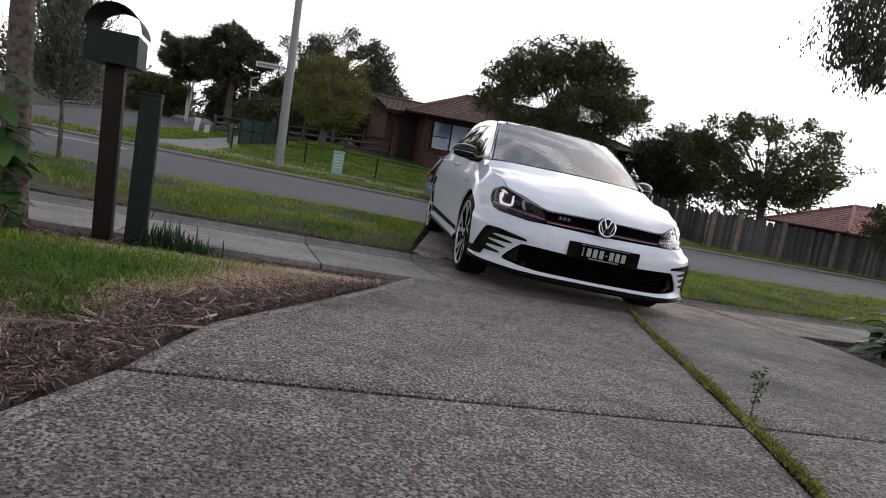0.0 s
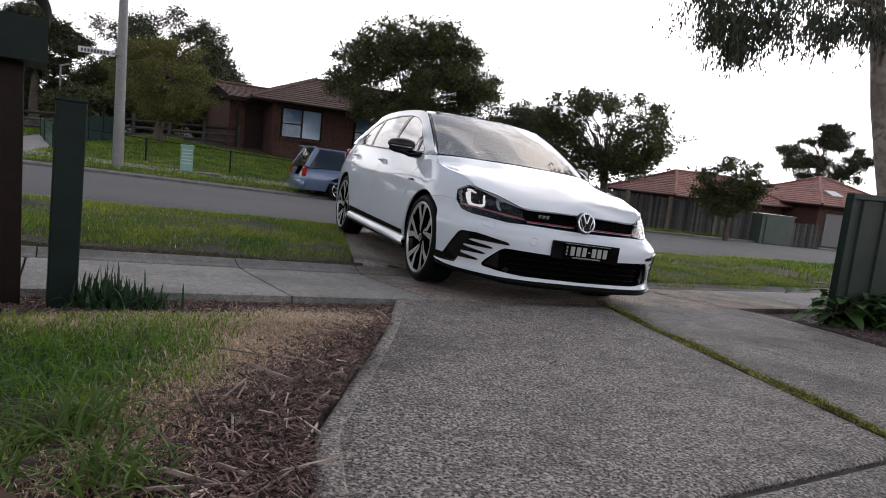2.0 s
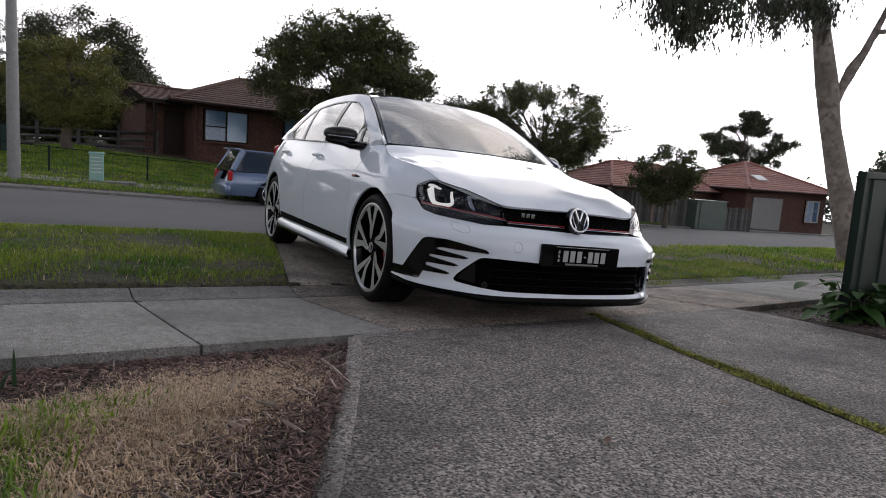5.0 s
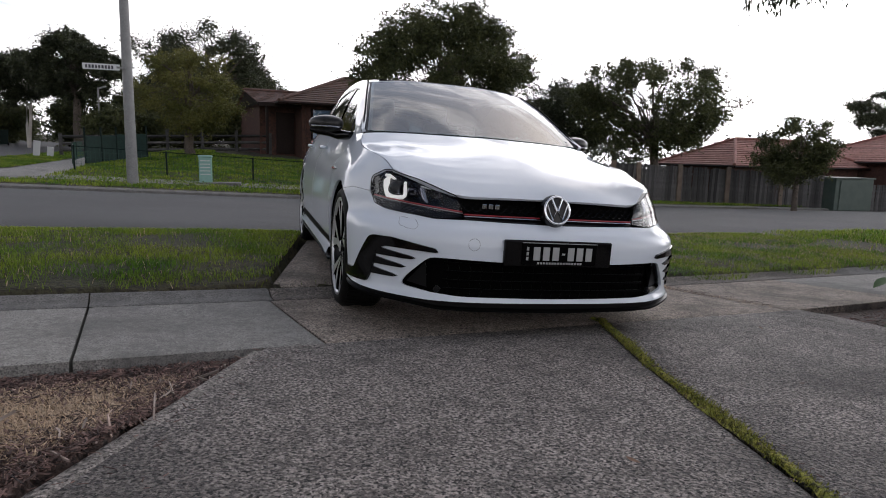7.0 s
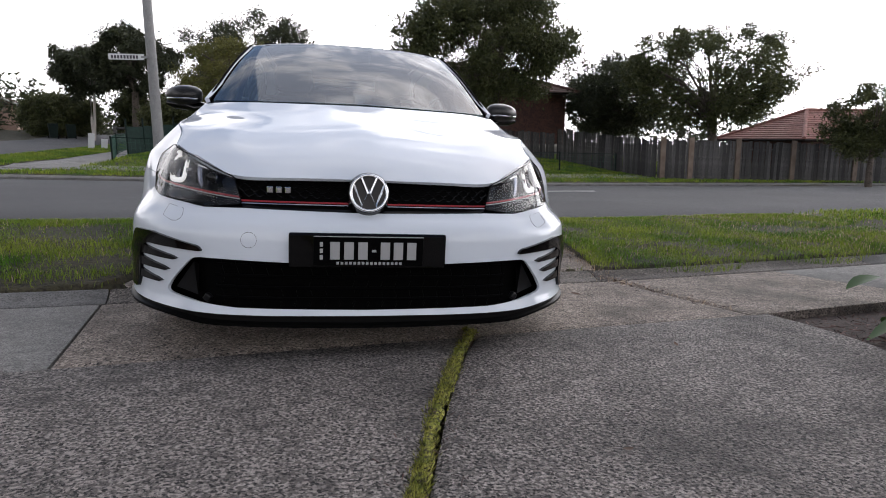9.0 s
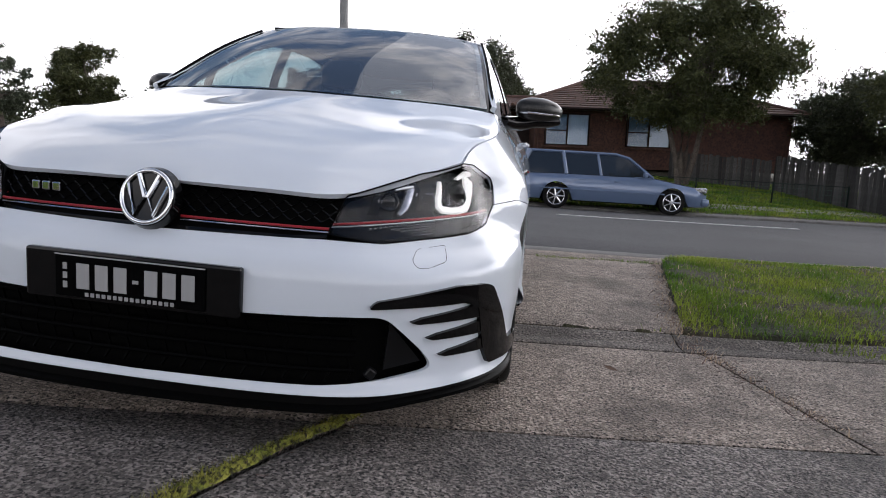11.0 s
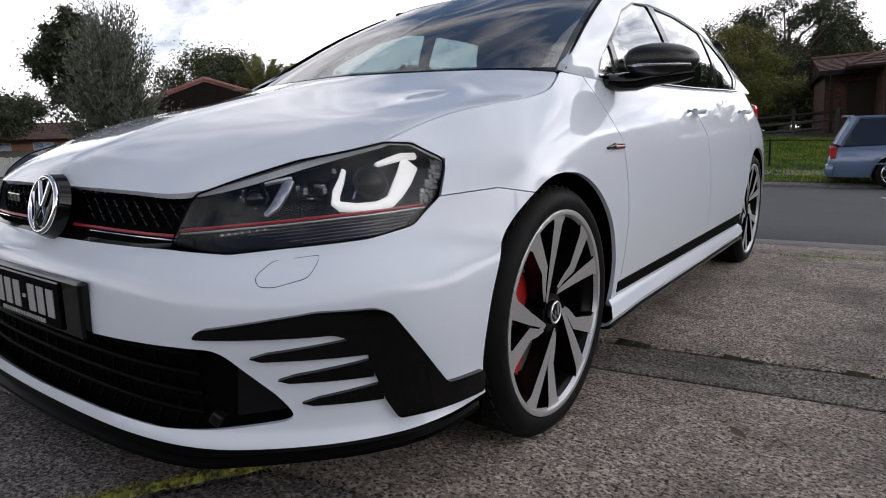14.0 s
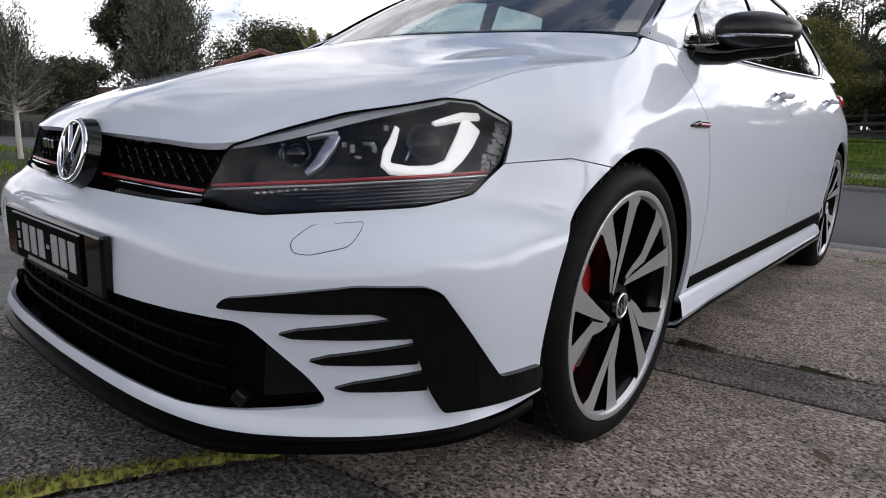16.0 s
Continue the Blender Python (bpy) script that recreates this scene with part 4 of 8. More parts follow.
def house_window(root, x, z, w, h, curtain, frame_mat):
    """A two-light window standing in the front wall."""
    win = part("window", box(w, 0.10, h, Matrix.Translation((x + w / 2, 0.06, z))), M["void"], root)
    t = 0.06
    for px, sx in ((x + t / 2, t), (x + w - t / 2, t), (x + w * 0.5, t)):
        part("frame", box(sx, 0.1, h, Matrix.Translation((px, -0.03, z))), frame_mat, win)
    for pz in (z, z + h - t):
        part("frame", box(w, 0.09, t, Matrix.Translation((x + w / 2, -0.03, pz))), frame_mat, win)
    part("frame", box(w * 0.5, 0.08, 0.05, Matrix.Translation((x + w * 0.25, -0.03, z + h * 0.45))), frame_mat, win)
    part("sill", box(w + 0.15, 0.2, 0.08, Matrix.Translation((x + w / 2, -0.06, z - 0.08))), M["brick"], win)
    part("curtain", box(w * 0.46, 0.02, h - 0.1, Matrix.Translation((x + w * (0.75 if curtain else 0.25), -0.003, z + 0.05))), M["blind"], win)
    part("curtain", box(w * 0.46, 0.02, h - 0.1, Matrix.Translation((x + w * (0.25 if curtain else 0.75), -0.001, z + 0.05))), M["blindblue"], win)
    part("pane", box(w - 0.1, 0.01, h - 0.1, Matrix.Translation((x + w / 2, -0.025, z + 0.05))), M["housewin"], win)
    return win


def house_at(x, y, turn, dz, label, cat="house"):
    return empty("house", Matrix.Translation(W(x, y, dz)) @ pose(0, 0, 0, 0, 0, turn), label, cat)


# brick house across the street: main wing, porch recess and side wing
h1 = house_at(0.3, 27.8, 9, 0.35, "single-storey brown brick house with tiled hip roof")
part("wall", box(12.3, 8, 2.75, Matrix.Translation((6.85, 4.1, -0.4))), M["brick"], h1)
part("wall", box(2.2, 6.6, 2.75, Matrix.Translation((0.05, 4.9, -0.4))), M["brick"], h1)
part("door", box(0.9, 0.08, 2.05, Matrix.Translation((0.2, 1.56, -0.1))), M["darkwood"], h1)
part("post", box(0.12, 0.12, 2.45, Matrix.Translation((-0.9, 0.4, -0.1))), M["darkwood"], h1)
hip_roof(h1, 13, 8, 2.36, 1.75, M["tile"])
# side wing: a lower slope to the street that ends in a gable
V1, F1 = [], []
for sl in (((-1.35, 0.2, 2.30), (3.2, 0.2, 2.30), (3.2, 4.6, 3.20), (-1.35, 4.6, 3.20)), ((3.2, 8.6, 2.30), (-1.35, 8.6, 2.30), (-1.35, 4.6, 3.20), (3.2, 4.6, 3.20))):
    v_, f_ = courses(*sl, mat_rows=10)
    F1 += [tuple(i + len(V1) for i in q_) for q_ in f_]
    V1 += v_
tagged(mesh_object("wing_roof", V1, F1, M["tile"], h1), kind="stuff")
part("ridge_cap", tube([(-1.38, 4.6, 3.24), (3.2, 4.6, 3.24)], [0.09, 0.09], 8), M["tile"], h1)
bm = bmesh.new()
bm.faces.new([bm.verts.new(p) for p in ((-1.25, 0.3, 2.26), (-1.25, 8.5, 2.26), (-1.25, 4.6, 3.14))])
bmesh.ops.solidify(bm, geom=list(bm.faces), thickness=0.04)
part("gable", bm, M["darkwood"], h1)
part("fascia", box(2.2, 0.04, 0.18, Matrix.Translation((-0.25, 0.2, 2.14))), M["darkwood"], h1)
house_window(h1, 1.15, 0.62, 2.1, 1.5, True, M["darkwood"])
house_window(h1, 5.05, 0.62, 2.1, 1.5, True, M["darkwood"])
part("downpipe", tube([(0.80, -0.03, -0.3), (0.80, -0.03, 2.3)], [0.05, 0.05], 8), M["brick"], h1)

h2 = house_at(22.6, 23.2, 4, -0.3, "house with a bright red tiled roof behind the paling fence")
part("wall", box(9.4, 5, 2.4, Matrix.Translation((4.7, 2.6, -0.3))), M["brick"], h2)
hip_roof(h2, 9.4, 5, 1.95, 1.45, M["redtile"])
h3 = house_at(32.0, 21.4, -4, 0.0, "low brick house with pale red tiled hip roof")
part("wall", box(7.4, 7, 2.9, Matrix.Translation((3.7, 3.6, -0.3))), M["brick"], h3)
hip_roof(h3, 7.4, 7, 2.5, 1.75, M["redtile"])
house_window(h3, 5.4, 0.6, 1.2, 1.4, False, M["whitewood"])
part("garage_door", box(2.6, 0.08, 2.1, Matrix.Translation((1.9, 0.06, -0.1))), M["greysteel"], h3)
part("roof_light", box(0.9, 0.7, 0.08, Matrix.Translation((2.0, 1.0, 3.20)) @ pose(0, 0, 0, 24, 0, 0)), M["signwhite"], h3)
h4 = house_at(-34.2, 20.4, -50, 0.3, "weatherboard house with dark gable and red tiled roof")
part("wall", box(7, 8, 2.1, Matrix.Translation((3.5, 4.1, -0.4))), M["brick"], h4)
hip_roof(h4, 7, 8, 1.7, 1.5, M["redtile"], gable=True)
for gx_ in (-0.54, 7.54):
    bm = bmesh.new()
    bm.faces.new([bm.verts.new(p) for p in ((gx_, -0.35, 1.66), (gx_, 8.35, 1.66), (gx_, 4.0, 3.08))])
    bmesh.ops.solidify(bm, geom=list(bm.faces), thickness=0.03)
    part("gable", bm, M["darkwood"], h4)
h5 = house_at(-58.2, 15.4, 70, -1.06, "low orange brick house with a brown tiled roof")
part("wall", box(9, 8, 2.4, Matrix.Translation((4.5, 4.1, -0.4))), M["orangebrick"], h5)
hip_roof(h5, 9, 8, 2.0, 1.5, M["tile"], gable=True)
house_window(h5, 2.6, 0.75, 1.5, 1.0, True, M["whitewood"])
house_window(h5, 5.6, 0.75, 1.5, 1.0, True, M["whitewood"])
h6 = house_at(-40.6, 72.7, -70, -0.2, "pale brick house with a white-trimmed gable up the side street")
part("wall", box(10, 8, 2.6, Matrix.Translation((5, 4.1, -0.4))), M["palebrick"], h6)
hip_roof(h6, 10, 8, 2.2, 2.1, M["tile"], gable=True)
bm = bmesh.new()
bm.faces.new([bm.verts.new(p) for p in ((10.3, 0.1, 2.16), (10.3, 7.9, 2.16), (10.3, 4.0, 4.0))])
bmesh.ops.solidify(bm, geom=list(bm.faces), thickness=0.03)
part("gable", bm, M["palebrick"], h6)
for y0_ in (-0.45, 8.45):
    part("barge_board", tube([(10.62, y0_, 2.12), (10.62, 4.0, 4.24)], [0.10, 0.10], 4), M["whitewood"], h6)


def picket_run(name, a, b, height, label, mat, gap=0.0, width=0.14, rails=True, group=""):
    """A fence of separate palings between two points of the layout."""
    pa, pb = W(*a), W(*b)
    d = pb - pa
    n = max(2, int(d.length / (width + gap)))
    root = empty(name, Matrix.Translation(pa), label, "fence", group)
    me = bpy.data.meshes.new("paling")
    bm = box(width * 0.94, 0.018, height, bevel=0.0)
    bm.to_mesh(me)
    bm.free()
    me.materials.append(mat)
    turn = math.atan2(d.y, d.x)
    g = np.random.default_rng(int(abs(a[0] * 10)) + 5)
    for i in range(n):
        ob = new("paling", me)
        ob.parent = root
        t = (i + 0.5) / n
        ob.matrix_basis = Matrix.Translation(d * t + Vector((0, 0, g.uniform(-0.05, 0.03)))) @ pose(0, 0, 0, g.uniform(-1.2, 1.2), g.uniform(-1, 1), math.degrees(turn))
    if rails:
        for h in (0.3, height - 0.3):
            nv = Vector((-math.sin(turn), math.cos(turn), 0)) * 0.04
            part("rail", tube([Vector((0, 0, h)) + nv, d + Vector((0, 0, h)) + nv], [0.035, 0.035], 4), mat, root)
    return root


f1 = picket_run("paling_fence", (12.2, 18.3), (23.2, 18.3), 1.55, "tall weathered grey paling fence along the far verge", M["fence"])
for t in (0.015, 0.12, 0.30, 0.52, 0.78):
    pa, pb = W(12.2, 18.3), W(23.2, 18.3)
    part("post", box(0.2, 0.06, 1.66, Matrix.Translation((pb - pa) * t + Vector((0, -0.05, -0.02)))), M["fencebrown"], f1, "raw brown post")
picket_run("paling_fence", (10.6, 24.5), (12.2, 18.4), 1.5, "grey paling fence returning beside the lawn", M["fence"])
picket_run("paling_fence", (6.8, 25.9), (10.5, 24.5), 1.3, "dark grey paling fence behind the lawn", M["fence"])
picket_run("paling_fence", (25.8, 18.3), (28.4, 18.4), 1.25, "grey paling fence beside a green shed", M["fence"])
shed = empty("shed", Matrix.Translation(W(24.5, 18.6)), "small green steel garden shed by the fence", "shed")
part("body", box(2.2, 1.5, 1.42, bevel=0.02), M["shedgreen"], shed)
part("roof", box(2.3, 1.6, 0.06, Matrix.Translation((0, 0, 1.42))), M["shedgreen"], shed)
part("door", box(0.9, 0.04, 1.3, Matrix.Translation((-0.4, -0.77, 0.05))), M["shedgreen"], shed)

picket_run("paling_fence", (-39.8, 8.4), (-33.1, 9.55), 0.82, "low grey timber fence along the street front", M["fence"])
picket_run("paling_fence", (-33.0, 9.58), (-29.6, 10.5), 0.95, "low cream timber fence along the street front", M["whitewood"])

# rail fence and low green fence round the corner lawn
rail_fence = empty("rail_fence", Matrix.Translation(W(-10.2, 31)), "old grey timber post-and-rail fence on the corner block", "fence")
o = W(-10.2, 31)
fp = [W(x, y) - o for x, y in zip(np.linspace(-10.2, -0.5, 7), np.linspace(31, 29.2, 7))]
for p in fp:
    part("post", box(0.14, 0.14, 1.15, Matrix.Translation(p)), M["fence"], rail_fence)
for h in (0.35, 0.68, 1.0):
    part("rail", tube([fp[0] + Vector((0, 0, h)), fp[-1] + Vector((0, 0, h))], [0.07, 0.07], 4), M["fence"], rail_fence)
low = [(-9.6, 33.0), (-8.6, 27.0), (-7.4, 21.5), (-6.5, 18.0), (-3.9, 17.9), (-1.3, 18.2), (1.3, 18.6), (3.9, 19.0), (6.4, 19.5), (9.0, 20.0), (11.6, 20.5)]
low_fence = empty("wire_fence", Matrix.Translation(W(*low[3])), "low green steel post and wire mesh fence", "fence")
o = W(*low[3])
lp = [W(*p) - o for p in low]
for p in lp:
    part("post", tube([p - Vector((0, 0, 0.05)), p + Vector((0, 0, 0.85))], [0.028, 0.028], 8), M["greenpost"], low_fence)
for a, b in zip(lp, lp[1:]):
    part("rail", tube([a + Vector((0, 0, 0.82)), b + Vector((0, 0, 0.82))], [0.012, 0.012], 5), M["greenpost"], low_fence)
    bm = bmesh.new()
    n = int((b - a).length / 0.13)
    for i in range(n):
        p = a + (b - a) * ((i + 0.5) / n)
        tube([p + Vector((0, 0, 0.02)), p + Vector((0, 0, 0.82))], [0.004, 0.004], 3, bm, cap=False)
    for h in (0.1, 0.3, 0.5, 0.68):
        tube([a + Vector((0, 0, h)), b + Vector((0, 0, h))], [0.003, 0.003], 3, bm, cap=False)
    part("mesh_panel", bm, M["greenwire"], low_fence)
green = empty("green_fence", Matrix.Translation(W(-6.6, 18.3)), "green shade-cloth fence beside the side street", "fence")
o = W(-6.6, 18.3)
sp = [W(x, y) - o for x, y in ((-6.85, 20.9), (-6.55, 21.9), (-6.25, 22.9), (-5.85, 23.6), (-5.40, 24.2))]
for a, b in zip(sp, sp[1:]):
    part("screen", box((b - a).length * 0.95, 0.012, 1.05, Matrix.Translation((a + b) / 2) @ pose(0, 0, 0, 0, 0, math.degrees(math.atan2(b.y - a.y, b.x - a.x)))), M["shadecloth"], green)
for p in sp:
    part("post", tube([p, p + Vector((0, 0, 1.35))], [0.035, 0.035], 8), M["greenpost"], green)

# pole with its street sign
pole = empty("street_pole", Matrix.Translation(W(-4.40, 15.05)), "grey steel street pole with a name sign", "pole")
part("shaft", tube([(0, 0, -0.2), (0, 0, 3), (0, 0, 7.6)], [0.145, 0.125, 0.10], 20), M["greysteel"], pole, smooth=40)
sg = part("sign_blade", box(0.86, 0.025, 0.15, Matrix.Translation((-0.58, -0.14, 3.03)), bevel=0.008), M["signwhite"], pole, "white street name blade")
part("bracket", box(0.2, 0.16, 0.05, Matrix.Translation((-0.12, -0.08, 3.08))), M["greysteel"], sg)
for k in range(9):
    part("letter_bar", box(0.05, 0.006, 0.085, Matrix.Translation((-0.92 + 0.075 * k, -0.155, 3.06))), M["signdark"], sg)
pole2 = empty("light_pole", Matrix.Translation(W(-9.6, 36.5)), "slim pale lamp post up the side street", "lamp post")
part("shaft", tube([(0, 0, -0.2), (0, 0, 3.8)], [0.07, 0.045], 12), M["greysteel"], pole2, smooth=40)
part("arm", tube([(0, 0, 3.74), (0.45, -0.2, 3.88)], [0.05, 0.05], 8), M["greysteel"], pole2)



def wheelie_bin(x, y, lid_mat):
    """A two-wheeled rubbish bin: tapered body, hinged lid, axle and wheels."""
    root = empty("wheelie_bin", Matrix.Translation(W(x, y)) @ pose(0, 0, 0, 0, 0, 25), "dark green wheeled rubbish bin at the roadside", "bin", "roadside bins")
    bm = bmesh.new()
    lo = [bm.verts.new((sx * 0.22, sy * 0.24, 0.08)) for sx, sy in ((-1, -1), (1, -1), (1, 1), (-1, 1))]
    hi = [bm.verts.new((sx * 0.28, sy * 0.33, 0.95)) for sx, sy in ((-1, -1), (1, -1), (1, 1), (-1, 1))]
    for k in range(4):
        bm.faces.new((lo[k], lo[(k + 1) % 4], hi[(k + 1) % 4], hi[k]))
    bm.faces.new(lo[::-1])
    bm.faces.new(hi)
    bmesh.ops.bevel(bm, geom=list(bm.edges), offset=0.02, segments=2, affect="EDGES")
    body = part("body", bm, M["greenpost"], root, smooth=40)
    part("lid", box(0.60, 0.72, 0.06, Matrix.Translation((0, 0, 0.95)), bevel=0.025), lid_mat, root, smooth=40)
    part("handle", tube([(-0.24, 0.40, 0.97), (0.24, 0.40, 0.97)], [0.02, 0.02], 8), M["matte"], body)
    for sx in (-1, 1):
        part("wheel", tube([(sx * 0.25, 0.27, 0.10), (sx * 0.31, 0.27, 0.10)], [0.10, 0.10], 16), M["rubber"], root)


wheelie_bin(-17.7, 43.3, M["greenpost"])
wheelie_bin(-17.0, 44.4, M["greensteel"])
for x, y, h_ in ((-10.5, 28.3, 0.75), (-10.1, 28.8, 0.5)):
    mk = empty("marker_post", Matrix.Translation(W(x, y)) @ pose(0, 0, 0, 4, 6, 15), "white-painted marker post beside the side street", "post")
    part("board", box(0.26, 0.09, h_, bevel=0.01), M["signwhite"], mk)
    part("cap", box(0.28, 0.11, 0.03, Matrix.Translation((0, 0, h_)), bevel=0.006), M["signwhite"], mk)

pillar = empty("service_pillar", Matrix.Translation(W(-2.66, 16.6, 0.09)), "mint green plastic service pillar on a concrete pad", "pillar box")
part("pad", box(1.5, 0.9, 0.08, Matrix.Translation((0.25, 0, -0.06)), bevel=0.01), M["kerb"], pillar)
part("body", box(0.36, 0.30, 0.78, bevel=0.03), M["mintbox"], pillar)
part("cap", box(0.40, 0.34, 0.07, Matrix.Translation((0, 0, 0.75)), bevel=0.025), M["mintbox"], pillar)
for k in range(5):
    part("louvre", box(0.28, 0.02, 0.025, Matrix.Translation((0, -0.155, 0.25 + 0.1 * k))), M["signwhite"], pillar)

# letterbox, green post, steel fence
post = empty("letterbox", Matrix.Translation(W(-3.13, -1.40, 0.02)) @ pose(0, 0, 0, 0, 0, 12), "dark letterbox with an open half-round newspaper tube on a post", "letterbox")
part("post", box(0.095, 0.095, 1.0, Matrix.Translation((0, 0, -0.1)), bevel=0.004), M["darkwood"], post)
bm = bmesh.new()
prof = [(-0.12, 0), (0.12, 0), (0.12, 0.158), (-0.12, 0.158)]
f0 = bm.faces.new([bm.verts.new((p[0], -0.19, 0.9 + p[1])) for p in prof])
ex = bmesh.ops.extrude_face_region(bm, geom=[f0])
bmesh.ops.translate(bm, verts=[g_ for g_ in ex["geom"] if isinstance(g_, bmesh.types.BMVert)], vec=(0, 0.38, 0))
bmesh.ops.recalc_face_normals(bm, faces=bm.faces)
part("box", bm, M["greenpost"], post, smooth=35)
bm = bmesh.new()
for y0, y1 in ((-0.205, 0.205),):
    ring = [(0.132 * math.cos(a), 0.168 + 0.132 * math.sin(a)) for a in np.linspace(0, math.pi, 14)]
    r0 = [bm.verts.new((x, y0, 0.9 + z)) for x, z in ring]
    r1 = [bm.verts.new((x, y1, 0.9 + z)) for x, z in ring]
    for k in range(13):
        bm.faces.new((r0[k], r0[k + 1], r1[k + 1], r1[k]))
    bmesh.ops.solidify(bm, geom=list(bm.faces), thickness=0.006)
part("roof", bm, M["greensteel"], post, smooth=35)
gpost = empty("post", Matrix.Translation(W(-2.92, -1.50, -0.06)) @ pose(0, 0, 0, 0, 1.2, 12), "dark green painted square timber post in the garden bed", "post")
part("shaft", box(0.105, 0.105, 0.85, bevel=0.006), M["greenpost"], gpost)
part("cap", box(0.112, 0.112, 0.012, Matrix.Translation((0, 0, 0.85)), bevel=0.003), M["greensteel"], gpost)

steel = empty("steel_fence", Matrix.Translation(W(2.30, -1.05, -0.05)) @ pose(0, 0, 0, 0, -1.5, 10), "low green corrugated steel fence panel behind the shrub", "fence")
bm = bmesh.new()
px = np.arange(0, 4.4, 0.02)
prev = None
for x in px:
    ph = (x % 0.38) / 0.38
    yy = 0.007 if ph < 0.5 else -0.007
    cur = [bm.verts.new((x, yy, 0.0)), bm.verts.new((x, yy, 1.08))]
    if prev:
        bm.faces.new((prev[0], cur[0], cur[1], prev[1]))
    prev = cur
part("sheet", bm, M["greensteel"], steel)
part("cap_rail", box(4.45, 0.055, 0.05, Matrix.Translation((2.2, 0, 1.06)), bevel=0.006), M["greensteel"], steel)
part("end_post", box(0.06, 0.055, 1.08, Matrix.Translation((0, 0, 0)), bevel=0.006), M["greensteel"], steel)
part("base_rail", box(4.4, 0.05, 0.05, Matrix.Translation((2.2, 0, 0.0)), bevel=0.006), M["greensteel"], steel)


# far belt of trees that closes the view
def far_belt(seed, rows):
    g = np.random.default_rng(seed)
    cen, rad = [], []
    for az0, az1, d0, d1, h0, h1, n in rows:
        for _ in range(n):
            az, d = radians(g.uniform(az0, az1)), g.uniform(d0, d1)
            p = W(d * math.sin(az), d * math.cos(az))
            hgt = g.uniform(h0, h1)
            for k in range(7):
                cen.append((p.x + g.normal() * 1.6, p.y + g.normal() * 1.6, p.z + hgt * g.uniform(0.08, 1.0)))
                rad.append(g.uniform(0.9, 1.9))
    ob = leaf_mesh("far_woods", np.array(cen), np.array(rad), 60000, 0.55, 0.3, M["leafdark"], None, 0.2, 0.85, seed)
    tagged(ob, "dark belt of trees and shrubs beyond the houses", "trees", kind="stuff")


far_belt(91, [(-130, -62, 62, 85, 2.0, 4.6, 46), (-62, -14, 66, 90, 2.0, 4.6, 60), (-14, 40, 75, 95, 2.5, 5.0, 40), (40, 120, 70, 95, 2.0, 4.5, 50)])


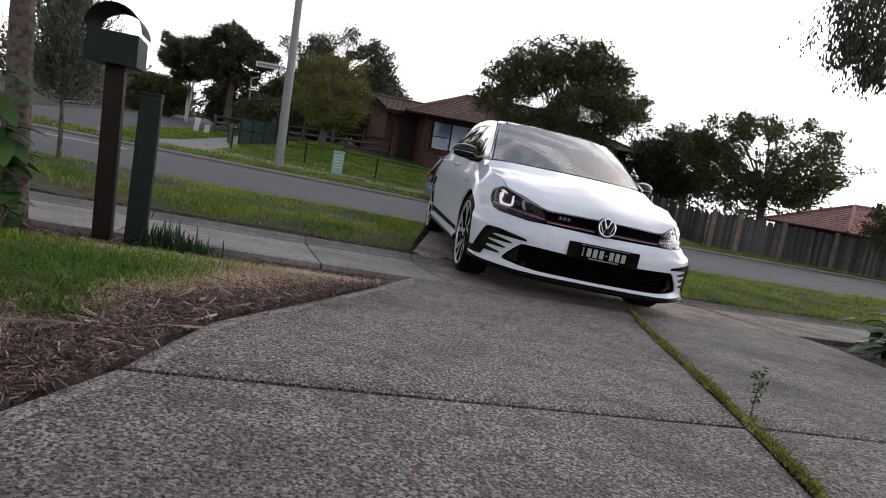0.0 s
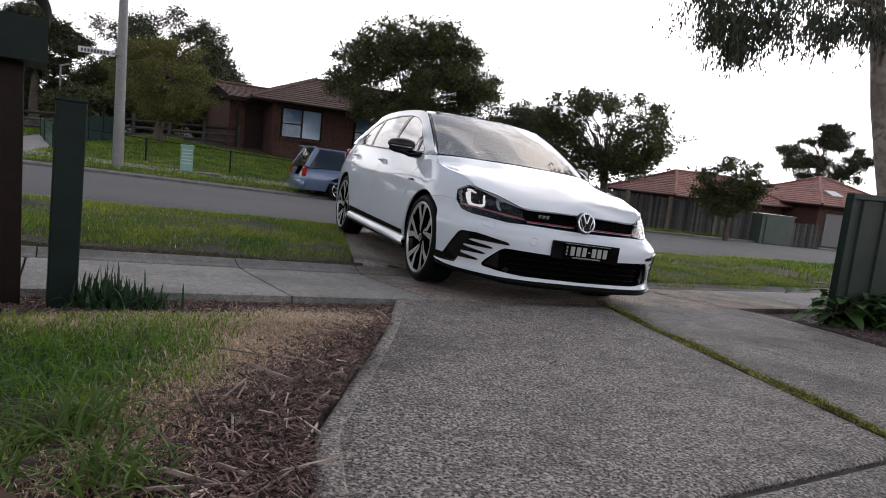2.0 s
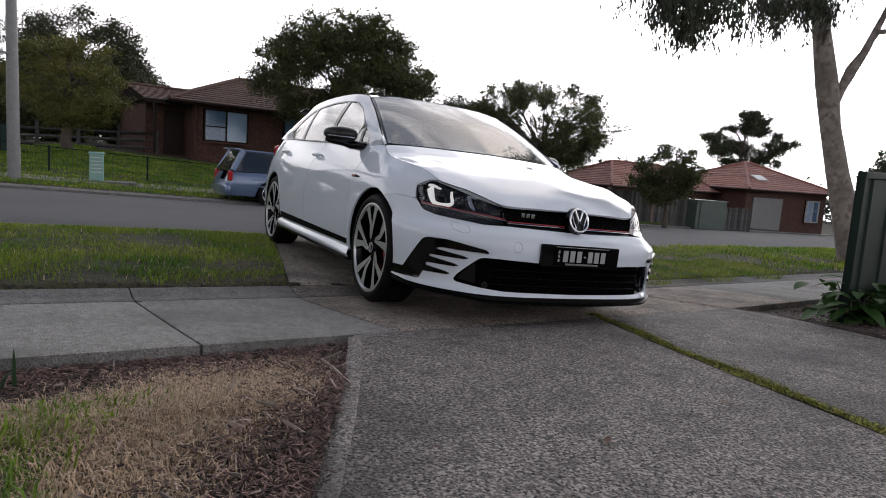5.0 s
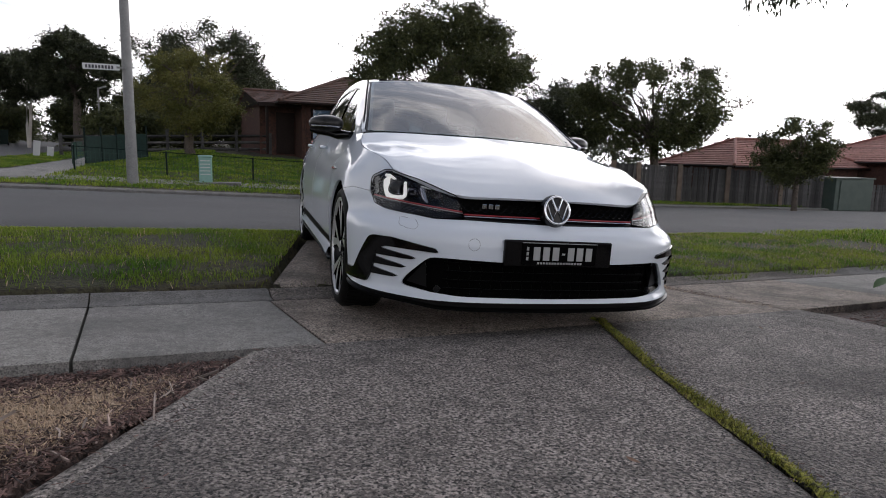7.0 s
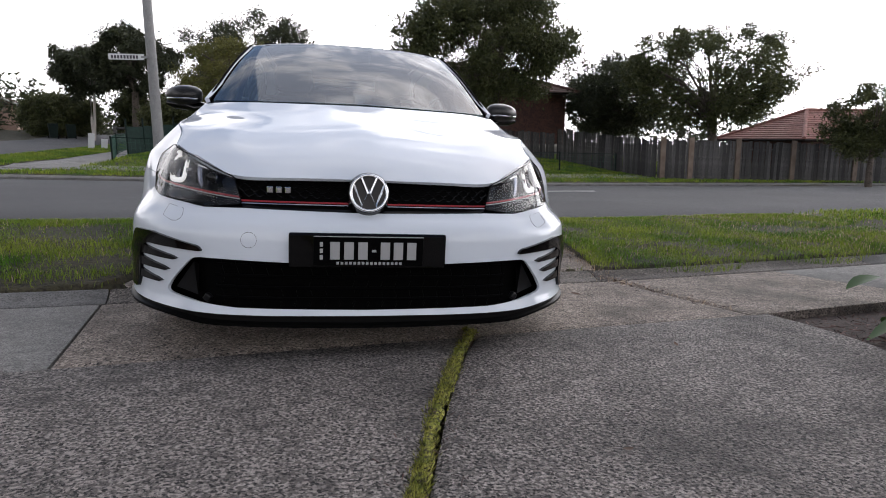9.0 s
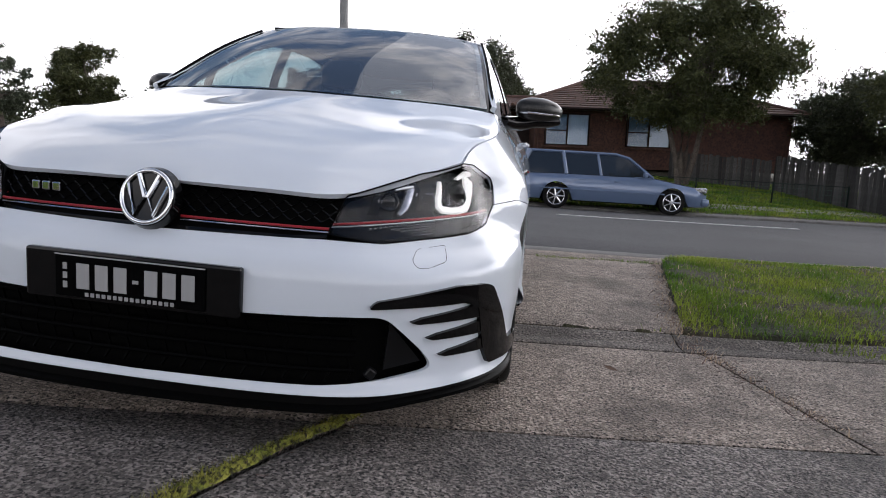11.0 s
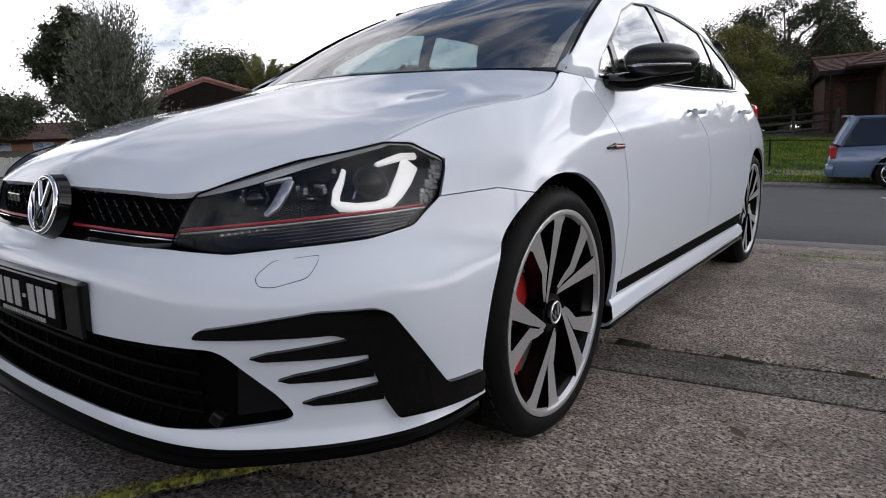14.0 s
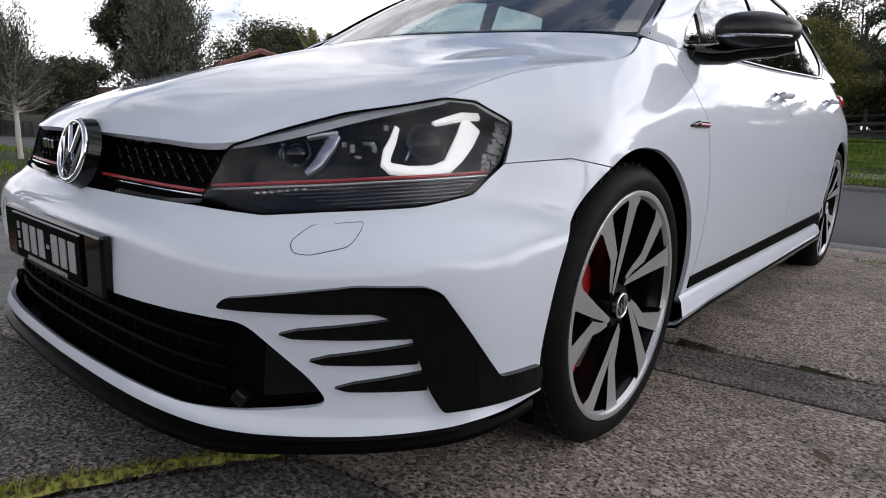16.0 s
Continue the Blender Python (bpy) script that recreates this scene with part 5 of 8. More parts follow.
# ---- parked cars across the street ----
def parked_car(m, length, width, height, front, rear, mat, label, wagon=True, tail_lens=True, wheel_r=0.32, rack=False):
    """A car along +x with its rear axle at the origin: body, glasshouse, roof, lights, wheels."""
    root = empty("parked_car", m, label, "car")
    x0, x1 = -rear, length - rear
    xs = np.linspace(x0, x1, 61)
    f = (xs - x0) / length
    top = np.interp(f, [0, 0.02, 0.3, 0.62, 0.70, 0.95, 0.985, 1], [0.62, 0.86, 0.90, 0.90, 0.90, 0.70, 0.58, 0.45]) * height / 1.46
    wid = np.interp(f, [0, 0.03, 0.12, 0.5, 0.85, 0.95, 1], [0.78, 0.9, 0.98, 1.0, 0.97, 0.88, 0.66]) * width / 2
    bm = bmesh.new()
    rings = []
    for x, t, w in zip(xs, top, wid):
        sec = [(0, t + 0.015), (w * 0.62, t + 0.012), (w * 0.92, t - 0.02), (w * 0.985, t - 0.12), (w, 0.55), (w * 0.99, 0.38), (w * 0.95, 0.24), (w * 0.7, 0.2)]
        lift = 0.0
        for ax in (0.0, front):
            d = abs(x - ax)
            if d < wheel_r + 0.05:
                lift = max(lift, math.sqrt((wheel_r + 0.05) ** 2 - d * d) + wheel_r)
        sec = [(y, max(z, lift) if k > 3 else z) for k, (y, z) in enumerate(sec)]
        rings.append([bm.verts.new((x, y, z)) for y, z in sec] + [bm.verts.new((x, -y, z)) for y, z in reversed(sec[1:])])
    for r0, r1 in zip(rings, rings[1:]):
        for k in range(len(r0) - 1):
            bm.faces.new((r0[k], r0[k + 1], r1[k + 1], r1[k]))
    for r in (rings[0], rings[-1]):
        bm.faces.new(r)
    bmesh.ops.recalc_face_normals(bm, faces=bm.faces)
    body = part("body", bm, mat, root, smooth=38)
    # glasshouse
    gl = [(0.012, 0.0), (0.075, 1.0), (0.30, 1.0), (0.52, 0.985), (0.60, 0.80), (0.71, 0.0)]
    base_z, roof_z = 0.88 * height / 1.46, height - 0.03
    bm = bmesh.new()
    rings = []
    for t, h in gl:
        x = x0 + t * length
        w0, w1 = np.interp(t, f, wid) * 0.93, np.interp(t, f, wid) * 0.72
        z = base_z + (roof_z - base_z) * h
        w = w0 + (w1 - w0) * h
        rings.append([bm.verts.new((x, s_ * (w0 if k == 0 else w), base_z if k == 0 else z)) for s_, k in ((1, 0), (1, 1), (-1, 1), (-1, 0))])
    for r0, r1 in zip(rings, rings[1:]):
        for k in range(3):
            bm.faces.new((r0[k], r0[k + 1], r1[k + 1], r1[k]))
    bmesh.ops.recalc_face_normals(bm, faces=bm.faces)
    cab_ = part("glasshouse", bm, M["darkglass"], body)
    rt = [x0 + t * length for t in (0.06, 0.30, 0.50, 0.60)]
    for sgn in (-1, 1):
        pl = lambda t, h: Vector((x0 + t * length, sgn * (np.interp(t, f, wid) * (0.93 - 0.21 * h) + 0.006), base_z + (roof_z - base_z) * h))
        for a, b, r in ((pl(0.03, 0), pl(0.085, 1.0), 0.085), (pl(0.275, 0), pl(0.255, 1.0), 0.05), (pl(0.45, 0), pl(0.43, 1.0), 0.035), (pl(0.71, 0), pl(0.59, 0.84), 0.04), (pl(0.59, 0.84), pl(0.52, 0.99), 0.04), (pl(0.075, 1.0), pl(0.52, 0.99), 0.04), (pl(0.012, 0), pl(0.71, 0.0), 0.02)):
            part("pillar", tube([a, b], [r, r], 6), mat, cab_)
        if rack:
            part("roof_bar", tube([(rt[0], sgn * width * 0.33, height + 0.06), (rt[2], sgn * width * 0.33, height + 0.06)], [0.025, 0.025], 6), M["silver"], root)
    bm = box(0.46 * length, width * 0.70, 0.04, Matrix.Translation((x0 + 0.30 * length, 0, height - 0.04)), bevel=0.018)
    part("roof", bm, mat, root, smooth=40)
    if wagon:
        part("roof_spoiler", box(0.22, width * 0.66, 0.04, Matrix.Translation((x0 + 0.06 * length, 0, height - 0.02)), bevel=0.015), mat, root)
    for sgn in (-1, 1):
        part("tail_lamp", box(0.12, 0.16, 0.26, Matrix.Translation((x0 + 0.085, sgn * width * 0.405, 0.62)), bevel=0.03), M["tail"], root)
        part("headlamp", box(0.30, 0.16, 0.13, Matrix.Translation((x1 - 0.20, sgn * width * 0.38, 0.60)), bevel=0.03), M["silver"], root)
        part("mirror", box(0.10, 0.16, 0.12, Matrix.Translation((x0 + 0.665 * length, sgn * (width / 2 + 0.04), base_z + 0.02)), bevel=0.03), mat, root)
        part("side_strip", box(length * 0.62, 0.02, 0.035, Matrix.Translation((x0 + 0.46 * length, sgn * (width / 2 + 0.002), 0.50)), bevel=0.005), mat, root)
        for hx in (0.36, 0.53):
            part("door_handle", box(0.16, 0.03, 0.03, Matrix.Translation((x0 + hx * length, sgn * (width / 2 - 0.005), 0.76)), bevel=0.008), mat, root)
    part("rear_bumper", box(0.16, width * 0.9, 0.22, Matrix.Translation((x0 + 0.03, 0, 0.28)), bevel=0.05), mat, root, smooth=40)
    part("front_bumper", box(0.2, width * 0.84, 0.2, Matrix.Translation((x1 - 0.06, 0, 0.26)), bevel=0.06), mat, root, smooth=40)
    for ax in (0.0, front):
        for sgn in (-1, 1):
            c = Vector((ax, sgn * (width / 2 - 0.03), wheel_r))
            bm = bmesh.new()
            bmesh.ops.create_cone(bm, cap_ends=True, segments=40, radius1=wheel_r, radius2=wheel_r, depth=0.2, matrix=Matrix.Translation(c - Vector((0, sgn * 0.09, 0))) @ pose(0, 0, 0, 90, 0, 0))
            ty = part("tyre", bm, M["rubber"], root, smooth=40)
            part("rim", tube([c + Vector((wheel_r * 0.68 * math.cos(t), sgn * 0.015, wheel_r * 0.68 * math.sin(t))) for t in np.linspace(0, math.tau, 33)], [0.018] * 33, 6, cap=False), M["silver"], ty)
            for k in range(7):
                a = k * math.tau / 7
                e = c + Vector((wheel_r * 0.66 * math.cos(a), sgn * 0.02, wheel_r * 0.66 * math.sin(a)))
                part("spoke", tube([c + Vector((0, sgn * 0.02, 0)), e], [0.03, 0.024], 5), M["silver"], ty)
    return root


M["darkglass"] = material("dark_car_glass", (0.012, 0.014, 0.016), 0.05, coat=1.0)
parked_car(Matrix.Translation(W(1.50, 14.75)) @ pose(0, 0, 0, 0, 1.6, 5), 5.02, 1.86, 1.48, 2.92, 1.15, M["bluepaint"], "grey-blue station wagon parked at the far kerb")
parked_car(Matrix.Translation(W(-14.7, 53.8)) @ pose(0, 0, 0, 0, 0, 75), 4.6, 1.8, 1.5, 2.65, 0.9, M["darkpaint"], "dark car parked up the side street")


# ---- the white hatchback ----
from mathutils.geometry import delaunay_2d_cdt


def smooth_curve(t, *cols):
    """Monotone cubic interpolation through a few control values."""
    t = np.array(t, float)
    fs = []
    for c in cols:
        c = np.array(c, float)
        h, d = np.diff(t), np.diff(c) / np.diff(t)
        m = np.empty_like(c)
        m[0], m[-1] = d[0], d[-1]
        w1, w2 = 2 * h[1:] + h[:-1], h[1:] + 2 * h[:-1]
        with np.errstate(divide="ignore", invalid="ignore"):
            m[1:-1] = np.where(d[:-1] * d[1:] > 0, (w1 + w2) / (w1 / d[:-1] + w2 / d[1:]), 0)

        def f(x, c=c, m=m):
            x = np.clip(np.asarray(x, float), t[0], t[-1])
            i = np.clip(np.searchsorted(t, x) - 1, 0, len(t) - 2)
            hh = t[i + 1] - t[i]
            s = (x - t[i]) / hh
            return c[i] * (1 + 2 * s) * (1 - s) ** 2 + m[i] * hh * s * (1 - s) ** 2 + c[i + 1] * s * s * (3 - 2 * s) + m[i + 1] * hh * s * s * (s - 1)
        fs.append(f)
    return fs[0] if len(fs) == 1 else fs


def chain(points):
    """A smooth curve through points in space, as a function of its share of length from 0 to 1."""
    p = np.array(points, float)
    d = np.r_[0, np.cumsum(np.linalg.norm(np.diff(p, axis=0), axis=1))]
    d /= d[-1]
    n = len(d)
    # natural cubic spline
    A, R = np.eye(n), np.zeros(p.shape)
    for i in range(1, n - 1):
        h0, h1 = d[i] - d[i - 1], d[i + 1] - d[i]
        A[i, i - 1], A[i, i], A[i, i + 1] = h0, 2 * (h0 + h1), h1
        R[i] = 6 * ((p[i + 1] - p[i]) / h1 - (p[i] - p[i - 1]) / h0)
    k = np.linalg.solve(A, R)

    def f(t):
        t = np.clip(np.asarray(t, float), 0, 1)
        i = np.clip(np.searchsorted(d, t) - 1, 0, n - 2)
        h = (d[i + 1] - d[i])[..., None]
        a, b = ((d[i + 1] - t)[..., None]) / h, ((t - d[i])[..., None]) / h
        return a * p[i] + b * p[i + 1] + ((a ** 3 - a) * k[i] + (b ** 3 - b) * k[i + 1]) * h * h / 6
    return f


# plan outline at bumper height, from the nose round the flank to the tail
plan = chain([(0, -0.892), (0.25, -0.886), (0.42, -0.869), (0.545, -0.835), (0.66, -0.764), (0.756, -0.675), (0.824, -0.578), (0.866, -0.470), (0.887, -0.335),
              (0.897, -0.13), (0.891, 0.15), (0.889, 0.7), (0.892, 1.5), (0.894, 2.2), (0.888, 2.75), (0.862, 3.06), (0.80, 3.24), (0.66, 3.345), (0.35, 3.388), (0, 3.395)])
_t = np.linspace(0, 1, 900)
_p = plan(_t)
_s = np.r_[0, np.cumsum(np.hypot(*np.diff(_p, axis=0).T))]
_d = np.gradient(_p, axis=0)
_nrm = np.stack([-_d[:, 1], _d[:, 0]], -1)
_nrm = -_nrm / np.linalg.norm(_nrm, axis=1)[:, None]
_nrm[0], _nrm[-1] = (0, -1), (0, 1)
SMAX = _s[-1]

nose_in = smooth_curve([0.10, 0.17, 0.21, 0.25, 0.30, 0.40, 0.49, 0.525, 0.56, 0.60, 0.65, 0.70, 0.76, 0.85, 1.0],
                       [-0.03, 0.004, 0.010, -0.004, -0.006, 0.0, -0.006, -0.018, -0.058, -0.080, -0.096, -0.118, -0.150, -0.22, -0.3])
side_in = smooth_curve([0.10, 0.18, 0.25, 0.32, 0.42, 0.52, 0.60, 0.66, 0.74, 0.775, 0.79, 0.83, 0.88, 0.92, 0.957, 1.02, 1.1],
                       [-0.06, -0.03, -0.022, -0.012, -0.003, 0.0, -0.004, -0.011, -0.024, -0.033, -0.043, -0.066, -0.098, -0.124, -0.150, -0.19, -0.25])
# height of the shoulder along the car
shoulder_z = smooth_curve([-0.90, -0.76, -0.60, -0.48, -0.2, 0.05, 0.24, 0.6, 1.5, 2.6, 3.4], [0.675, 0.672, 0.725, 0.765, 0.850, 0.898, 0.930, 0.950, 0.968, 1.005, 1.03])
# height of the bonnet's shut line, and past it of the window line
edge_z = smooth_curve([-0.90, -0.76, -0.60, -0.48, -0.37, -0.29, -0.20, -0.119, 0.014, 0.086, 0.16, 0.235, 0.285, 0.6, 1.5, 2.6, 3.4], [0.675, 0.672, 0.725, 0.768, 0.801, 0.824, 0.843, 0.855, 0.8725, 0.885, 0.905, 0.936, 0.957, 0.958, 0.968, 1.005, 1.03])
WHEELS_Y, WHEEL_R, ARCH = (-0.012, 2.631), 0.325, 0.370
ARCH_Z = 0.318


def step_(a, b, x):
    t = np.clip((x - a) / (b - a), 0, 1)
    return t * t * (3 - 2 * t)


def flank(a):
    """The car's skin: a[:,0] metres round the plan from the nose (negative: the other side), a[:,1] height."""
    a = np.asarray(a, float)
    s, z = np.abs(a[:, 0]), a[:, 1]
    bx, by = np.interp(s, _s, _p[:, 0]), np.interp(s, _s, _p[:, 1])
    nx, ny = np.interp(s, _s, _nrm[:, 0]), np.interp(s, _s, _nrm[:, 1])
    ez = shoulder_z(by)
    zz = np.where(z > 0.66, 0.66 + (z - 0.66) * (0.957 - 0.66) / np.maximum(ez - 0.66, 0.01), z)
    w = np.clip((by + 0.52) / 0.36, 0, 1)
    w = w * w * (3 - 2 * w)
    wr = np.clip((by - 2.9) / 0.4, 0, 1)
    o = nose_in(z) * (1 - w) + side_in(zz) * w
    o = o * (1 - wr) + wr * np.interp(z, [0.15, 0.3, 0.5, 0.7, 0.9, 1.05], [-0.06, -0.01, 0.0, -0.02, -0.08, -0.16])
    # thin lips round the wheels, and the shelf that runs off the bumper into the wing and tapers out before the wheel
    for wy in WHEELS_Y:
        r = np.hypot(by - wy, z - ARCH_Z)
        o = o + 0.002 * np.exp(-((r - ARCH) / 0.028) ** 2) * step_(0.80, 0.66, z) * step_(-0.44, -0.30, by - wy)
    cz = 0.508 - 0.022 * np.clip((0.92 - s) / 0.22, 0, 1)
    fade = np.clip((1.10 - s) / 0.42, 0, 1)
    out_ = 0.016 * np.clip((s - 0.40) / 0.35, 0, 1) * fade
    high = 0.006 + 0.045 * fade
    o = o + out_ * np.where(z < cz, np.exp(-((z - cz) / 0.075) ** 2), 1 - step_(0, 1, (z - cz) / high))
    return np.stack([np.sign(a[:, 0] + 1e-12) * (bx + nx * o), by + ny * o, z], -1)


def by_x(x, z):
    ss = np.linspace(0, 1.6, 500)
    return float(np.interp(x, flank(np.stack([ss, np.full(500, z)], -1))[:, 0], ss))


def by_y(y, z):
    ss = np.linspace(0.25, 4.6, 1200)
    return float(np.interp(y, flank(np.stack([ss, np.full(1200, z)], -1))[:, 1], ss))


def resample(poly, step):
    out = []
    for p, q_ in zip(poly, poly[1:] + poly[:1]):
        n = max(1, int(math.hypot(q_[0] - p[0], q_[1] - p[1]) / step))
        out += [(p[0] + (q_[0] - p[0]) * k / n, p[1] + (q_[1] - p[1]) * k / n) for k in range(n)]
    return out


def rounded(poly, r, n=4):
    """The polygon with its corners cut round."""
    out = []
    for i, p in enumerate(poly):
        a, b = Vector(poly[i - 1]), Vector(poly[(i + 1) % len(poly)])
        p = Vector(p)
        ra, rb = min(r, (a - p).length * 0.45), min(r, (b - p).length * 0.45)
        p0, p1 = p + (a - p).normalized() * ra, p + (b - p).normalized() * rb
        for k in range(n + 1):
            t = k / n
            out.append(tuple((1 - t) ** 2 * p0 + 2 * t * (1 - t) * p + t * t * p1))
    return out


def mirrored(half):
    """A closed outline from its half, whose ends lie on the middle line."""
    return list(half) + [(-s, z) for s, z in reversed(half) if abs(s) > 1e-6]


def panel(name, outline, surf, mat, parent, holes=(), offset=0.0, thick=0.012, step=0.03, edge=0.012, label="", flip=False, ease=0.012):
    """A skin panel cut from a surface by its outline and holes, with turned-in edges."""
    edge = min(edge, step)
    loops = [resample(list(outline), edge)] + [resample(list(h), edge) for h in holes]
    pts, edges = [], []
    for lp in loops:
        n0 = len(pts)
        pts += lp
        edges += [(n0 + k, n0 + (k + 1) % len(lp)) for k in range(len(lp))]
    bnd = np.array(pts)
    lo, hi = bnd.min(0), bnd.max(0)
    X, Y = np.meshgrid(np.arange(lo[0] + step / 2, hi[0], step), np.arange(lo[1] + step / 2, hi[1], step * 0.8))
    X = X + (np.arange(X.shape[0]) % 2)[:, None] * step * 0.5
    g = np.stack([X.ravel(), Y.ravel()], -1)
    keep = inside(g[:, 0], g[:, 1], [tuple(p) for p in loops[0]])
    for h in loops[1:]:
        keep &= ~inside(g[:, 0], g[:, 1], [tuple(p) for p in h])
    g = g[keep]
    if len(g):
        near = np.min(np.hypot(g[:, None, 0] - bnd[None, :, 0], g[:, None, 1] - bnd[None, :, 1]), axis=1)
        g = g[near > step * 0.45]
    allp = [Vector(p) for p in pts] + [Vector(p) for p in g.tolist()]
    vo, eo, fo, *_ = delaunay_2d_cdt(allp, edges, [], 0, 1e-6)
    P = np.array([tuple(v) for v in vo])
    F = np.array([tuple(f) for f in fo])
    turn = np.cross(P[F[:, 1]] - P[F[:, 0]], P[F[:, 2]] - P[F[:, 0]])
    F[turn < 0] = F[turn < 0][:, ::-1]
    c = P[F].mean(1)
    k = inside(c[:, 0], c[:, 1], [tuple(p) for p in loops[0]])
    for h in loops[1:]:
        k &= ~inside(c[:, 0], c[:, 1], [tuple(p) for p in h])
    F = F[k]
    e = 1e-3
    V = surf(P)
    N = np.cross(surf(P + (e, 0)) - surf(P - (e, 0)), surf(P + (0, e)) - surf(P - (0, e)))
    N /= np.maximum(np.linalg.norm(N, axis=1), 1e-12)[:, None]
    soft, e = 0, ease
    for da, db in ((0, 0), (1, 0), (-1, 0), (0, 1), (0, -1), (0.7, 0.7), (-0.7, 0.7), (0.7, -0.7), (-0.7, -0.7)):
        Q = P + np.array((da, db)) * ease * 1.4
        n_ = np.cross(surf(Q + (e, 0)) - surf(Q - (e, 0)), surf(Q + (0, e)) - surf(Q - (0, e)))
        soft = soft + n_ / np.maximum(np.linalg.norm(n_, axis=1), 1e-12)[:, None]
    soft = soft / np.linalg.norm(soft, axis=1)[:, None]
    out = np.sign(((V - (0, 1.2, 0.45)) * N).sum(1).mean() or 1)
    N = N * out * (-1 if flip else 1)
    soft = soft * out * (-1 if flip else 1)
    V = V + N * offset
    fn = np.cross(V[F[:, 1]] - V[F[:, 0]], V[F[:, 2]] - V[F[:, 0]])
    if (fn * N[F].mean(1)).sum() < 0:
        F = F[:, ::-1]
    ed = {}
    for f in F.tolist():
        for a, b in zip(f, f[1:] + f[:1]):
            ed[(a, b)] = ed.get((a, b), 0) + 1
    rim = [ab for ab in ed if (ab[1], ab[0]) not in ed]
    low = {}
    VV = V.tolist()
    for a, b in rim:
        for v in (a, b):
            if v not in low:
                low[v] = len(VV)
                VV.append((V[v] - N[v] * thick).tolist())
    faces = F.tolist() + [(b, a, low[a], low[b]) for a, b in rim]
    me = bpy.data.meshes.new(name)
    me.from_pydata(VV, [], faces)
    me.materials.append(mat)
    me.polygons.foreach_set("use_smooth", np.ones(len(faces), bool))
    ln = []
    for i, f in enumerate(faces):
        if i < len(F):
            ln += [tuple(soft[v]) for v in f]
        else:
            m_ = me.polygons[i].normal
            ln += [tuple(m_)] * len(f)
    me.normals_split_custom_set(ln)
    me.update()
    ob = new(name, me)
    ob.parent = parent
    if label:
        ob["label"] = label
    return ob


def arch_reach(h):
    """Half width of a wheel arch, a little squarer than a circle above the hub."""
    return max(1 - abs(h) ** (2.1 if h > 0 else 2.0), 0) ** (1 / (2.1 if h > 0 else 2.0))


def arch_points(wy, z0, z1, front, r=ARCH, n=26):
    """Points on a wheel arch between two heights, in the skin's own measure."""
    a0, a1 = (math.asin(max(-1, min(1, (z - ARCH_Z) / r))) for z in (z0, z1))
    out = []
    for a in np.linspace(a0, a1, n):
        z = ARCH_Z + r * math.sin(a)
        out.append((by_y(wy + arch_reach(math.sin(a)) * r * (-1 if front else 1), z), z))
    return out


car = empty("hatchback_car", CARFRAME, "white five-door hot hatchback with black trim parked across the footpath", "car")
PX, PY = by_x, by_y


def pts(*rows):
    """Outline points: ('x', across, height) on the nose, ('y', along, height) on the flank."""
    return [(PX(a, z) if k == "x" else PY(a, z), z) for k, a, z in rows]


# headlight outline, shared by the panels round it
HL = [(0.442, 0.582), (0.485, 0.672), (0.60, 0.700), (0.74, 0.735), (PY(-0.478, 0.766), 0.767), (1.072, 0.764), (1.136, 0.732), (1.082, 0.657), (1.012, 0.607), (0.89, 0.588), (0.71, 0.577), (0.592, 0.567)]
# bumper
shut = pts(("y", -0.195, 0.652), ("y", -0.285, 0.667), ("y", -0.415, 0.657))
half = [(0.0, 0.214), (0.35, 0.214), (0.60, 0.215), (0.80, 0.220), (0.94, 0.224), (PY(-0.42, 0.235), 0.235)]
half += arch_points(WHEELS_Y[0], 0.238, 0.650, True)
half += [shut[1], shut[2]] + HL[8:] + [(HL[0][0] - 0.004, HL[0][1] - 0.012), (0.20, 0.566), (0.0, 0.563)]
GRILLE = rounded(mirrored([(0.0, 0.233), (0.45, 0.237), (0.60, 0.249), (0.715, 0.264), (0.728, 0.277), (0.70, 0.312), (0.606, 0.394), (0.58, 0.404), (0.50, 0.404), (0.213, 0.395), (0.0, 0.393)]), 0.02)
bumper = panel("bumper", mirrored(half), flank, M["paint"], car, holes=[GRILLE], step=0.013, edge=0.011, ease=0.007)
# back of the intake, its depth shade given by near-black colour
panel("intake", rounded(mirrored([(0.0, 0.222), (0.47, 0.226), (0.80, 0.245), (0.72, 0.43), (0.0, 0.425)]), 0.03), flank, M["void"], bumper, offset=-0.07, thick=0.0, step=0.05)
for z in (0.262, 0.30, 0.34, 0.378):
    bm = tube([flank(np.array([(s, z)]))[0] + np.array([0, 0.035, 0]) for s in np.linspace(-0.52, 0.52, 25)], [0.006] * 25, 6)
    part("slat", bm, M["matte"], bumper)
for s in np.arange(-0.50, 0.51, 0.05):
    bm = tube([flank(np.array([(s + k * 0.012, z)]))[0] + np.array([0, 0.037, 0]) for k, z in ((0, 0.235), (1, 0.26), (0, 0.30), (1, 0.34), (0, 0.378), (0, 0.40))], [0.004] * 6, 4)
    part("rib", bm, M["matte"], bumper)
